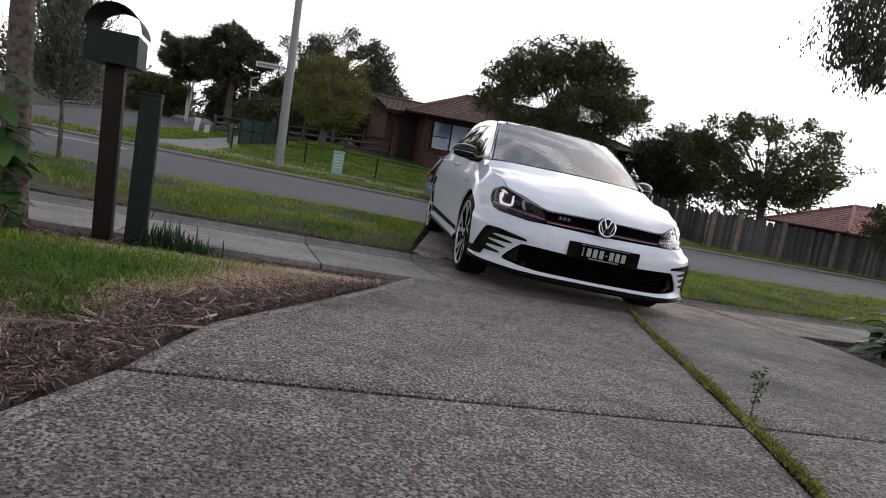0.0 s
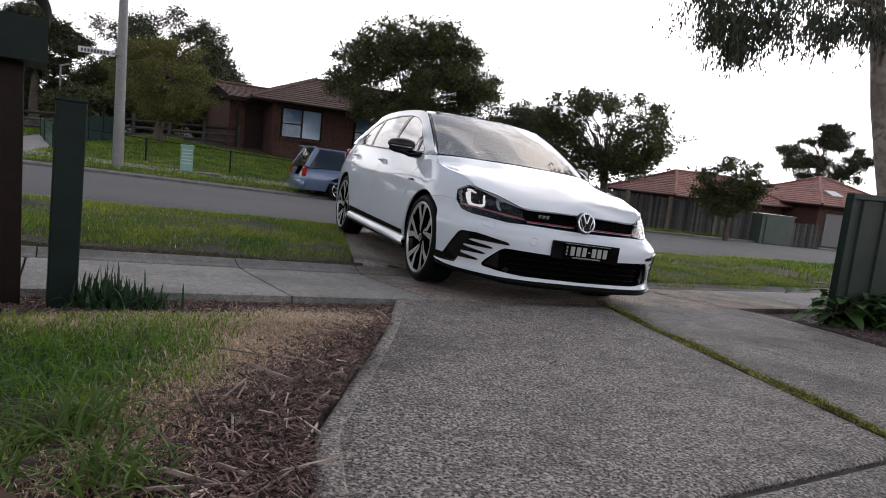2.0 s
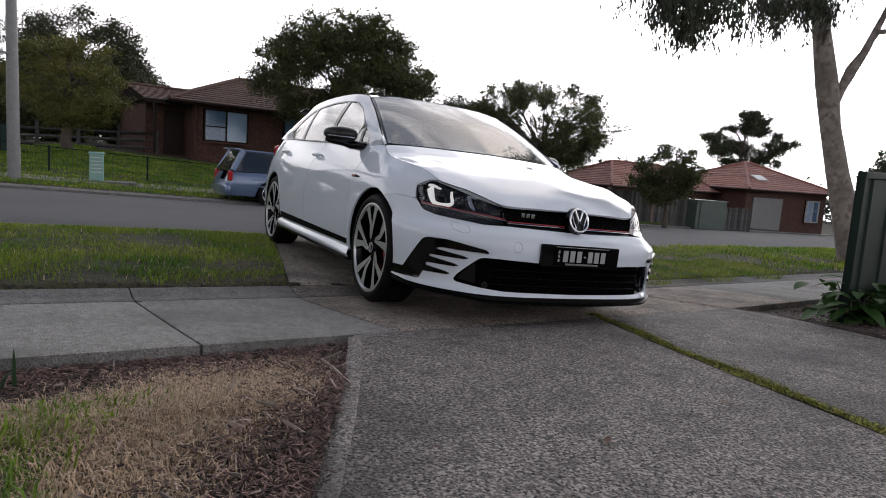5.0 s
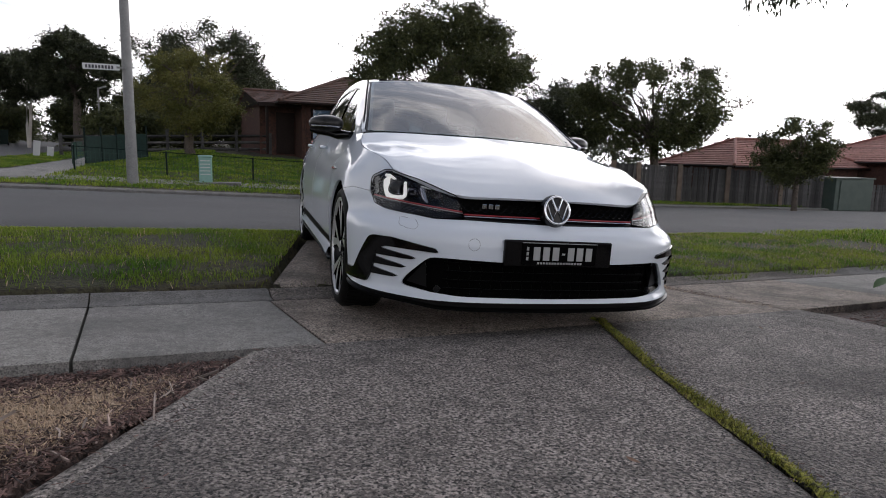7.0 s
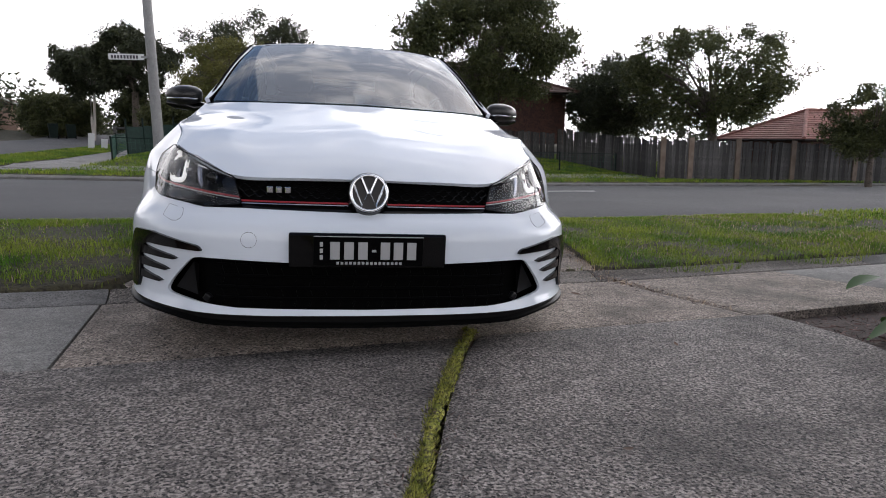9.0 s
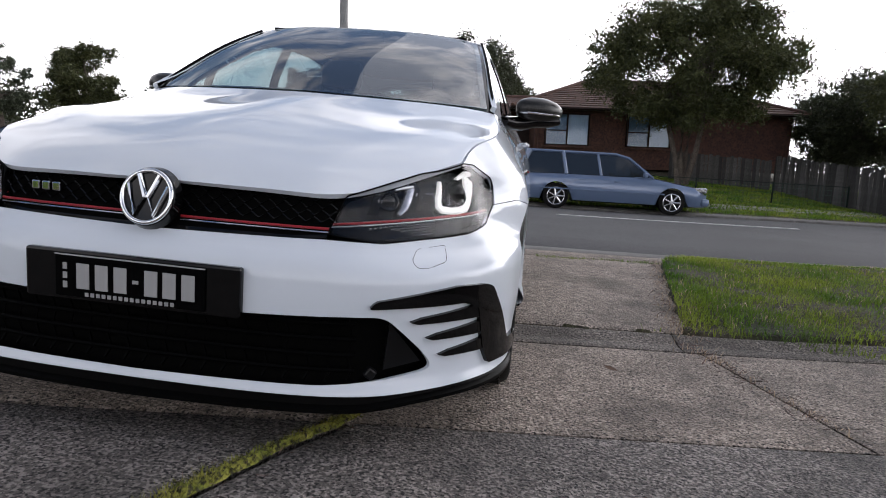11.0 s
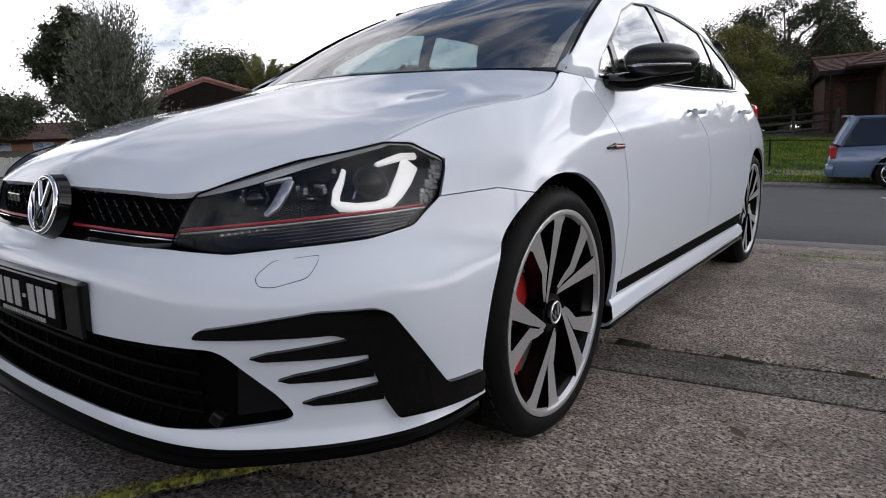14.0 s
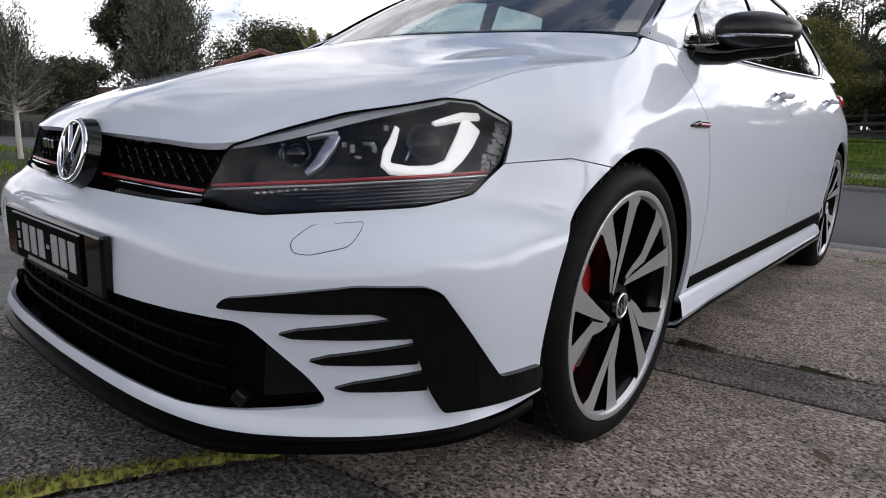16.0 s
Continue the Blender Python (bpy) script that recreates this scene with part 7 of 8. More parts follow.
ws_out = mirrored([(0.0, 0.02), (0.955, 0.02), (0.955, 0.985), (0.0, 0.985)])
windscreen = panel("windscreen", ws_out, screen_f, M["screen"], car, offset=0.001, thick=0.004, step=0.06, label="raked windscreen reflecting the clouded sky")
windscreen.visible_shadow = False
panel("screen_border", mirrored([(0.0, -0.01), (1.0, -0.01), (1.0, 1.0), (0.0, 1.0)]), screen_f, M["gloss"], windscreen, holes=[mirrored([(0.0, 0.045), (0.925, 0.045), (0.925, 0.965), (0.0, 0.965)])], offset=-0.004, thick=0.006, step=0.05)
for sg in (-1, 1):
    # black moulding along the pillar
    q_ = [screen_f(np.array([(sg * 0.992, t)]))[0] + np.array([sg * 0.004, -0.002, 0.005]) for t in np.linspace(0.0, 1.0, 16)]
    part("pillar_moulding", tube(q_, [0.006] * 16, 6), M["matte"], windscreen, smooth=60)
    # wiper arm lying along the foot of the glass
    q_ = [screen_f(np.array([(sg * a, 0.012)]))[0] + np.array([0, 0.0, -0.014]) for a in np.linspace(-0.55, 0.5, 12)]
    part("wiper", tube(q_, [0.006] * 12, 5), M["matte"], windscreen)

ROOF_M = chain([(0, 0.950, 1.371), (0, 1.2, 1.396), (0, 1.7, 1.417), (0, 2.3, 1.410), (0, 2.8, 1.380), (0, 3.10, 1.335)])
ROOF_E = chain([(float(rail_x(y)), y, float(rail_z(y))) for y in (1.025, 1.2, 1.5, 1.9, 2.4, 2.8, 3.04)])
ROOF_R = chain([(0, 3.10, 1.335), (0.3, 3.09, 1.322), (0.53, 3.04, 1.274)])
ROOF_F = chain([(0, 0.950, 1.371), (0.25, 0.957, 1.368), (0.45, 0.985, 1.356), (float(rail_x(1.025)), 1.025, float(rail_z(1.025)))])
roof_f = coons(ROOF_F, ROOF_R, ROOF_M, ROOF_E)
panel("roof", mirrored([(0.0, 0.0), (1.0, 0.0), (1.0, 1.0), (0.0, 1.0)]), roof_f, M["paint"], car, step=0.07, edge=0.03)
# tailgate with its window
TG_LO = chain([(0, 3.30, 1.03), (0.4, 3.27, 1.03), (0.62, 3.16, 1.03)])
TG_M = chain([(0, 3.10, 1.335), (0, 3.22, 1.2), (0, 3.30, 1.03)])
TG_E = chain([(0.53, 3.04, 1.274), (0.58, 3.10, 1.16), (0.62, 3.16, 1.03)])
tail_f = coons(ROOF_R, TG_LO, TG_M, TG_E)
gate = panel("tailgate", mirrored([(0.0, 0.0), (1.0, 0.0), (1.0, 1.0), (0.0, 1.0)]), tail_f, M["paint"], car, holes=[rounded(mirrored([(0.0, 0.12), (0.86, 0.12), (0.92, 0.88), (0.0, 0.88)]), 0.05)], step=0.06, edge=0.03)
panel("rear_window", rounded(mirrored([(0.0, 0.12), (0.86, 0.12), (0.92, 0.88), (0.0, 0.88)]), 0.05), tail_f, M["glass"], gate, offset=-0.004, thick=0.003, step=0.08).visible_shadow = False
bm = box(1.06, 0.20, 0.022, Matrix.Translation((0, 3.14, 1.335)) @ pose(0, 0, 0, -8, 0, 0), bevel=0.008)
part("roof_spoiler", bm, M["gloss"], car, smooth=40)

# wings, doors and quarters between the seams
SEAM = 0.0025
for sg in (-1, 1):
    m_ = lambda poly: [(sg * s, z) for s, z in poly]
    top = lambda y0, y1, n=14: [(PY(y, float(edge_z(y))), float(edge_z(y))) for y in np.linspace(y0, y1, n)]
    blt = lambda y0, y1, n=14: [(PY(y, float(belt(y)) - 0.001), float(belt(y)) - 0.001) for y in np.linspace(y0, y1, n)]
    door0, door1, door2 = 0.432, 1.478, 2.42
    wing = [(shut[0][0], shut[0][1] + 0.0022), (shut[1][0], shut[1][1] + 0.0022), (shut[2][0] + 0.003, shut[2][1] + 0.0022), (HL[6][0] + 0.003, HL[6][1]), (HL[5][0] + 0.002, HL[5][1] + 0.003), (HL[4][0] + 0.004, HL[4][1] + 0.002)]
    wing += top(-0.44, 0.270, 30) + [(PY(0.285, 0.9575), 0.9575)] + [(PY(0.42, float(belt(0.42))), float(belt(0.42)) - 0.001)]
    wing += [(PY(door0 - SEAM, 0.90), 0.90), (PY(door0 + 0.012 - SEAM, 0.74), 0.74), (PY(door0 + 0.010 - SEAM, 0.50), 0.50), (PY(door0 - 0.015, 0.33), 0.33), (PY(door0 - 0.03, 0.25), 0.25)]
    wing += [(PY(0.37, 0.25), 0.25)] + arch_points(WHEELS_Y[0], 0.26, 0.685, False)[:-1] + [(PY(WHEELS_Y[0], ARCH_Z + ARCH), ARCH_Z + ARCH)] + list(reversed(arch_points(WHEELS_Y[0], 0.652, 0.685, True, n=5)))
    w_ob = panel("wing", m_(wing), flank, M["paint"], car, step=0.028, edge=0.012, ease=0.035)
    d1 = [(PY(door0 + SEAM, 0.90), 0.90), (PY(door0 + 0.012 + SEAM, 0.74), 0.74), (PY(door0 + 0.010 + SEAM, 0.50), 0.50), (PY(door0 - 0.010, 0.33), 0.33), (PY(door0 - 0.022, 0.25), 0.25), (PY(door1 - SEAM, 0.25), 0.25), (PY(door1 - SEAM, 0.6), 0.6)] + list(reversed(blt(0.425, door1 - SEAM, 20)))
    dr = panel("front_door", m_(d1), flank, M["paint"], car, step=0.045, edge=0.016, ease=0.025)
    d2 = [(PY(door1 + SEAM, 0.25), 0.25), (PY(2.20, 0.25), 0.25), (PY(2.235, 0.34), 0.34)] + arch_points(2.631, 0.36, 0.60, True, r=ARCH + 0.03, n=8) + [(PY(2.41, 0.66), 0.66), (PY(door2 + 0.03, 0.80), 0.80)] + list(reversed(blt(door1 + SEAM, door2 + 0.05, 18)))
    dr2 = panel("rear_door", m_(d2), flank, M["paint"], car, step=0.045, edge=0.016, ease=0.025)
    d3 = [(PY(2.235 + SEAM * 2, 0.30), 0.30)] + arch_points(2.631, 0.335, 0.685, True)[1:-1] + [(PY(2.631, ARCH_Z + ARCH), ARCH_Z + ARCH)] + list(reversed(arch_points(2.631, 0.25, 0.685, False)))[1:]
    d3 += [(SMAX, 0.25), (SMAX, 1.03)] + list(reversed(blt(door2 + 0.055, 3.2, 14))) + [(PY(door2 + 0.035, 0.80), 0.80), (PY(2.415, 0.66), 0.66)] + list(reversed(arch_points(2.631, 0.36, 0.60, True, r=ARCH + 0.025, n=8)))
    panel("rear_quarter", m_(d3), flank, M["paint"], car, step=0.045, edge=0.016)
    # near-black sheet behind the seams, standing in for the shade inside them
    lining = [(PY(-0.10, 0.72), 0.72), (PY(0.0, 0.715), 0.715), (PY(0.40, 0.60), 0.60), (PY(0.40, 0.27), 0.27), (PY(2.2, 0.27), 0.27), (PY(2.25, 0.72), 0.72), (PY(3.0, 0.72), 0.72), (PY(3.0, 0.93), 0.93), (PY(0.5, 0.90), 0.90), (PY(0.0, 0.84), 0.84)]
    panel("lining", m_(lining), flank, M["void"], car, offset=-0.02, thick=0.0, step=0.1, edge=0.05)
    # stripe, sill blade
    st = [(PY(0.40, 0.292), 0.292), (PY(2.22, 0.292), 0.292), (PY(2.22, 0.345), 0.345), (PY(0.40, 0.325), 0.325)]
    panel("side_stripe", m_(st), flank, M["matte"], car, offset=0.004, thick=0.004, step=0.03, edge=0.02, label="matt black stripe along the doors")
    bm = bmesh.new()
    rows_ = []
    for y in np.linspace(0.33, 2.27, 30):
        fl = 0.035 * max(0, 1 - (y - 0.33) / 0.25)
        zt = 0.268
        rows_.append([bm.verts.new((sg * x, y - (0.10 * (0.268 - z) / 0.07 if y < 0.35 else 0), z)) for x, z in ((0.870, zt + 0.01), (0.885, zt), (0.897 + fl * 0.3, 0.238), (0.890 + fl * 0.3, 0.222), (0.84, 0.205))])
    for r0, r1 in zip(rows_, rows_[1:]):
        for k in range(4):
            bm.faces.new((r0[k], r0[k + 1], r1[k + 1], r1[k]) if sg > 0 else (r0[k], r1[k], r1[k + 1], r0[k + 1]))
    part("sill", bm, M["paint"], car, smooth=35)
    bm = bmesh.new()
    rows_ = []
    for y in np.linspace(0.30, 2.27, 20):
        rows_.append([bm.verts.new((sg * x, y, z)) for x, z in ((0.845, 0.222), (0.898, 0.214), (0.892, 0.200), (0.80, 0.185), (0.70, 0.19))])
    for r0, r1 in zip(rows_, rows_[1:]):
        for k in range(4):
            bm.faces.new((r0[k], r0[k + 1], r1[k + 1], r1[k]) if sg > 0 else (r0[k], r1[k], r1[k + 1], r0[k + 1]))
    part("sill_blade", bm, M["gloss"], car, smooth=35)
    # wing badge
    p = [flank(np.array([(sg * PY(y, z), z)]))[0] for y, z in ((0.30, 0.738), (0.36, 0.742), (0.425, 0.742))]
    bd = part("wing_badge", tube([Vector(v) + Vector((sg * 0.003, 0, 0)) for v in p], [0.004, 0.010, 0.010], 8), M["gloss"], car)
    part("red_insert", tube([Vector(p[1]) + Vector((sg * 0.013, -0.02, 0)), Vector(p[2]) + Vector((sg * 0.013, -0.01, 0))], [0.004, 0.004], 5), M["red"], bd)
    # door handles with their cups
    for y0, z0 in ((1.34, 0.868), (2.36, 0.888)):
        h_ = [flank(np.array([(sg * PY(y, z0), z0)]))[0] + np.array([sg * o, 0, dz]) for y, o, dz in ((y0, 0.006, 0), (y0 + 0.02, 0.030, 0.001), (y0 + 0.07, 0.036, 0.002), (y0 + 0.13, 0.034, 0.003), (y0 + 0.165, 0.022, 0.003), (y0 + 0.18, 0.004, 0.003))]
        part("door_handle", tube(h_, [0.010, 0.013, 0.014, 0.014, 0.013, 0.010], 10), M["paint"], dr if y0 < 2 else dr2, smooth=60)
    # door mirror
    bm = bmesh.new()
    bmesh.ops.create_uvsphere(bm, u_segments=28, v_segments=18, radius=1.0)
    for v in bm.verts:
        x, y, z = v.co
        sx = 0.104
        taper = 1.0 - 0.22 * max(0, x)
        flat = min(y, 0.55)
        v.co = (sx * math.copysign(abs(x) ** 0.82, x), 0.085 * flat * taper + 0.045 * x, 0.054 * math.copysign(abs(z) ** 0.72, z) * taper)
    mm = Matrix.Translation((sg * 0.896, 0.668, 1.011)) @ Matrix.Diagonal((sg, 1, 1, 1))
    bmesh.ops.transform(bm, matrix=mm, verts=bm.verts)
    bmesh.ops.recalc_face_normals(bm, faces=bm.faces)
    mir = part("door_mirror", bm, M["mirrorcap"], car, "dark glossy door mirror", smooth=60)
    bm = tube([(sg * 0.745, 0.56, 0.945), (sg * 0.775, 0.60, 0.940), (sg * 0.815, 0.645, 0.945), (sg * 0.87, 0.665, 0.960), (sg * 0.94, 0.69, 0.968), (sg * 0.985, 0.71, 0.975)], [0.030, 0.040, 0.042, 0.036, 0.034, 0.022], 12)
    for v in bm.verts:
        v.co.z = 0.955 + (v.co.z - 0.955) * 0.75
    part("arm", bm, M["gloss"], mir, smooth=60)
    q_ = [(sg * (0.896 + 0.098 * math.sin(t)), 0.668 - 0.080 * math.cos(t) + 0.045 * math.sin(t), 0.992) for t in np.linspace(-1.0, 1.1, 14)]
    part("indicator", tube(q_, [0.005] * 14, 6), M["silver"], mir)

# wheels
def wheel(m, right):
    sg = 1 if right else -1
    w = part("wheel", bmesh.new(), M["rubber"], car, "five-spoke black and machined alloy wheel with low-profile tyre")
    w.matrix_basis = m @ Matrix.Diagonal((sg, 1.027, 1.027, 1))

    def lathe(prof, seg=72):
        bm = bmesh.new()
        rings = [[bm.verts.new((x, r * math.cos(a), r * math.sin(a))) for a in np.linspace(0, math.tau, seg, endpoint=False)] for x, r in prof]
        for r0, r1 in zip(rings, rings[1:]):
            for k in range(seg):
                bm.faces.new((r0[k], r0[(k + 1) % seg], r1[(k + 1) % seg], r1[k]))
        bmesh.ops.recalc_face_normals(bm, faces=bm.faces)
        return bm
    tyre = part("tyre", lathe([(-0.20, 0.258), (-0.215, 0.268), (-0.220, 0.288), (-0.207, 0.307), (-0.185, 0.3155), (-0.03, 0.317), (-0.010, 0.311), (0.007, 0.295), (0.012, 0.279), (0.006, 0.264), (-0.006, 0.258)]), M["rubber"], w, smooth=40)
    bm = bmesh.new()
    for k in range(54):
        a = k * math.tau / 54
        for x0, x1, tw in ((-0.020, -0.070, 0.02), (-0.135, -0.190, -0.02)):
            mt = Matrix.Rotation(a, 4, "X") @ Matrix.Translation(((x0 + x1) / 2, 0, 0.3155)) @ pose(0, 0, 0, 0, 0, 12)
            bmesh.ops.create_cube(bm, size=1, matrix=mt @ Matrix.Diagonal((abs(x1 - x0), 0.026, 0.006, 1)))
    tagged(part("tread_block", bm, M["rubber"], tyre), kind="stuff")
    part("rim_barrel", lathe([(-0.20, 0.258), (-0.19, 0.236), (-0.05, 0.234), (-0.012, 0.244), (0.000, 0.258)]), M["alloyblack"], w, smooth=40)
    part("rim_edge", lathe([(-0.003, 0.2605), (0.006, 0.2605), (0.0075, 0.2565), (0.006, 0.248), (-0.006, 0.242)]), M["alloy"], w, smooth=40)

    def blade(name, pts2, x_out, x_in, mat_face, parent):
        """A spoke: machined face and dark sides. pts2: (angle, radius) outline."""
        bm = bmesh.new()
        front, back = [], []
        for a, r in pts2:
            dish = -0.020 * max(0.0, 1 - r / 0.24) ** 1.2
            front.append(bm.verts.new((x_out + dish, r * math.cos(a), r * math.sin(a))))
            back.append(bm.verts.new((x_in + dish * 0.5, r * math.cos(a), r * math.sin(a))))
        bm.faces.new(front)
        me_side = [bm.faces.new((front[k], front[(k + 1) % len(front)], back[(k + 1) % len(front)], back[k])) for k in range(len(front))]
        bmesh.ops.recalc_face_normals(bm, faces=bm.faces)
        ob = part(name, bm, mat_face, parent)
        ob.data.materials.append(M["alloyblack"])
        for p_ in ob.data.polygons:
            p_.material_index = 0 if abs(p_.normal.x) > 0.8 else 1
        return ob
    d2r = radians
    for k in range(5):
        a0 = k * math.tau / 5 + d2r(-5 if right else 30.5)

        def arm(line):
            """Outline of an arm from (degrees clockwise, radius, width) along its middle."""
            c = [np.array((math.cos(a0 - sg * d2r(d)), math.sin(a0 - sg * d2r(d)))) * r * 0.25 for d, r, _ in line]
            one, two = [], []
            for i, (_, _, wd) in enumerate(line):
                u = c[min(i + 1, len(c) - 1)] - c[max(i - 1, 0)]
                n_ = np.array((-u[1], u[0])) / np.linalg.norm(u) * wd * 0.125
                one.append(c[i] + n_)
                two.append(c[i] - n_)
            return [(math.atan2(q[1], q[0]), math.hypot(q[0], q[1])) for q in one + two[::-1]]
        blade("spoke", arm([(0.5, 1.0, 0.27), (-1.0, 0.91, 0.180), (-8.7, 0.56, 0.118), (-50, 0.20, 0.045)]), 0.002, -0.050, M["alloy"], w)
        blade("spoke", arm([(-31, 1.0, 0.28), (-30, 0.91, 0.190), (-25.5, 0.54, 0.130), (-37, 0.36, 0.075), (-55, 0.21, 0.040)]), 0.000, -0.050, M["alloy"], w)
        blade("spoke_web", arm([(-14, 0.50, 0.10), (-24, 0.36, 0.16), (-45, 0.18, 0.12)]), -0.010, -0.05, M["alloyblack"], w)
    bm = bmesh.new()
    bmesh.ops.create_cone(bm, cap_ends=True, segments=32, radius1=0.062, radius2=0.050, depth=0.05, matrix=Matrix.Translation((-0.042, 0, 0)) @ pose(0, 0, 0, 0, 90, 0))
    part("hub", bm, M["alloyblack"], w, smooth=40)
    bm = bmesh.new()
    bmesh.ops.create_cone(bm, cap_ends=True, segments=32, radius1=0.033, radius2=0.030, depth=0.012, matrix=Matrix.Translation((-0.013, 0, 0)) @ pose(0, 0, 0, 0, 90, 0))
    cap = part("centre_cap", bm, M["gloss"], w, smooth=40)
    part("cap_ring", tube([(-0.006, 0.027 * math.cos(t), 0.027 * math.sin(t)) for t in np.linspace(0, math.tau, 33)], [0.0028] * 33, 6, cap=False), M["alloy"], cap)
    part("cap_mark", tube([(-0.006, y, z) for y, z in ((-0.018, 0.014), (-0.008, -0.016), (0, 0.004), (0.008, -0.016), (0.018, 0.014))], [0.0026] * 5, 5), M["alloy"], cap)
    for k in range(5):
        a = k * math.tau / 5 + 0.9
        bm = bmesh.new()
        bmesh.ops.create_cone(bm, cap_ends=True, segments=8, radius1=0.010, radius2=0.009, depth=0.02, matrix=Matrix.Translation((-0.022, 0.056 * math.cos(a), 0.056 * math.sin(a))) @ pose(0, 0, 0, 0, 90, 0))
        part("wheel_bolt", bm, M["matte"], w)
    part("brake_disc", lathe([(-0.105, 0.09), (-0.095, 0.10), (-0.093, 0.168), (-0.115, 0.170), (-0.117, 0.10)]), M["disc"], w, smooth=40)
    return w


for wy, fx in ((WHEELS_Y[0], 0.870), (2.631, 0.864)):
    for right in (True, False):
        w = wheel(Matrix.Translation(((fx if right else -fx), wy, WHEEL_R)) @ pose(0, 0, 0, 25 if right else 70, 0, 0), right)
        sg = 1 if right else -1
        # caliper stands on the side of the disc away from the bumper
        bm = bmesh.new()
        rows_ = []
        for a in np.linspace(radians(-52), radians(52), 11):
            c_, s_ = math.cos(a), math.sin(a)
            rows_.append([bm.verts.new((sg * x, wy - r * c_, WHEEL_R + r * s_)) for x, r in ((fx - 0.135, 0.075), (fx - 0.060, 0.072), (fx - 0.054, 0.185), (fx - 0.135, 0.195))])
        for r0, r1 in zip(rows_, rows_[1:]):
            for k in range(4):
                bm.faces.new((r0[k], r0[(k + 1) % 4], r1[(k + 1) % 4], r1[k]))
        bmesh.ops.recalc_face_normals(bm, faces=bm.faces)
        part("brake_caliper", bm, M["caliper"], car, "red brake caliper", smooth=40)
        # arch liner
        bm = bmesh.new()
        rows_ = []
        for a in np.linspace(radians(-25), radians(205), 26):
            ry, rz = wy + (ARCH + 0.014) * math.cos(a), ARCH_Z + (ARCH + 0.014) * math.sin(a)
            skin = float(flank(np.array([(PY(ry, rz), rz)]))[0][0]) - 0.011
            rows_.append([bm.verts.new((sg * x, wy + r * math.cos(a), ARCH_Z + r * math.sin(a))) for x, r in ((skin, ARCH + 0.014), (0.77, ARCH + 0.024), (0.60, ARCH + 0.02), (0.56, 0.1))])
        for r0, r1 in zip(rows_, rows_[1:]):
            for k in range(3):
                bm.faces.new((r0[k], r0[k + 1], r1[k + 1], r1[k]))
        # liner takes the unlit colour, so the arch's shade is painted in
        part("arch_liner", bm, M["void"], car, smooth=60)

# floor pan, dashboard, seats
pan = part("floor_pan", box(1.26, 3.2, 0.08, Matrix.Translation((0, 1.2, 0.19))), M["void"], car)
part("front_pan", box(1.05, 0.65, 0.05, Matrix.Translation((0, -0.45, 0.185))), M["void"], car)
part("bulkhead", box(1.40, 0.05, 0.62, Matrix.Translation((0, 0.34, 0.25))), M["void"], car)
dash = part("dashboard", box(1.36, 0.55, 0.16, Matrix.Translation((0, 0.56, 0.80)) @ pose(0, 0, 0, 6, 0, 0), bevel=0.05), M["cloth"], car, smooth=40)
part("instrument_hood", box(0.36, 0.2, 0.09, Matrix.Translation((0.36, 0.70, 0.93)), bevel=0.03), M["cloth"], dash, smooth=40)
ring = [Vector((0.36 + 0.18 * math.cos(t), 0.95 + 0.05 * math.sin(t), 0.92 + 0.17 * math.sin(t))) for t in np.linspace(0, math.tau, 33)]
part("steering_wheel", tube(ring, [0.014] * 33, 8, cap=False), M["matte"], car, smooth=60)
for x in (-0.36, 0.36):
    st = part("seat", box(0.50, 0.50, 0.18, Matrix.Translation((x, 1.25, 0.38)), bevel=0.05), M["cloth"], car, smooth=40)
    part("backrest", box(0.48, 0.15, 0.62, Matrix.Translation((x, 1.52, 0.50)) @ pose(0, 0, 0, -16, 0, 0), bevel=0.06), M["cloth"], st, smooth=40)
    part("headrest", box(0.27, 0.11, 0.19, Matrix.Translation((x, 1.72, 1.13)) @ pose(0, 0, 0, -12, 0, 0), bevel=0.05), M["cloth"], st, smooth=40)
bench = part("rear_bench", box(1.25, 0.5, 0.2, Matrix.Translation((0, 2.15, 0.40)), bevel=0.05), M["cloth"], car, smooth=40)
part("backrest", box(1.25, 0.15, 0.60, Matrix.Translation((0, 2.45, 0.50)) @ pose(0, 0, 0, -18, 0, 0), bevel=0.06), M["cloth"], bench, smooth=40)
for x in (-0.40, 0.0, 0.40):
    part("headrest", box(0.26, 0.10, 0.14, Matrix.Translation((x, 2.64, 1.06)), bevel=0.04), M["cloth"], bench, smooth=40)
part("headlining", box(1.0, 1.9, 0.02, Matrix.Translation((0, 1.95, 1.343)), bevel=0.0), M["cloth"], car)
part("rear_view_mirror", box(0.24, 0.03, 0.07, Matrix.Translation((0, 0.88, 1.262)), bevel=0.012), M["matte"], car)
part("rear_lamp", box(0.2, 0.1, 0.16, Matrix.Translation((0.66, 3.26, 0.80)), bevel=0.03), M["tail"], car)
part("rear_lamp", box(0.2, 0.1, 0.16, Matrix.Translation((-0.66, 3.26, 0.80)), bevel=0.03), M["tail"], car)


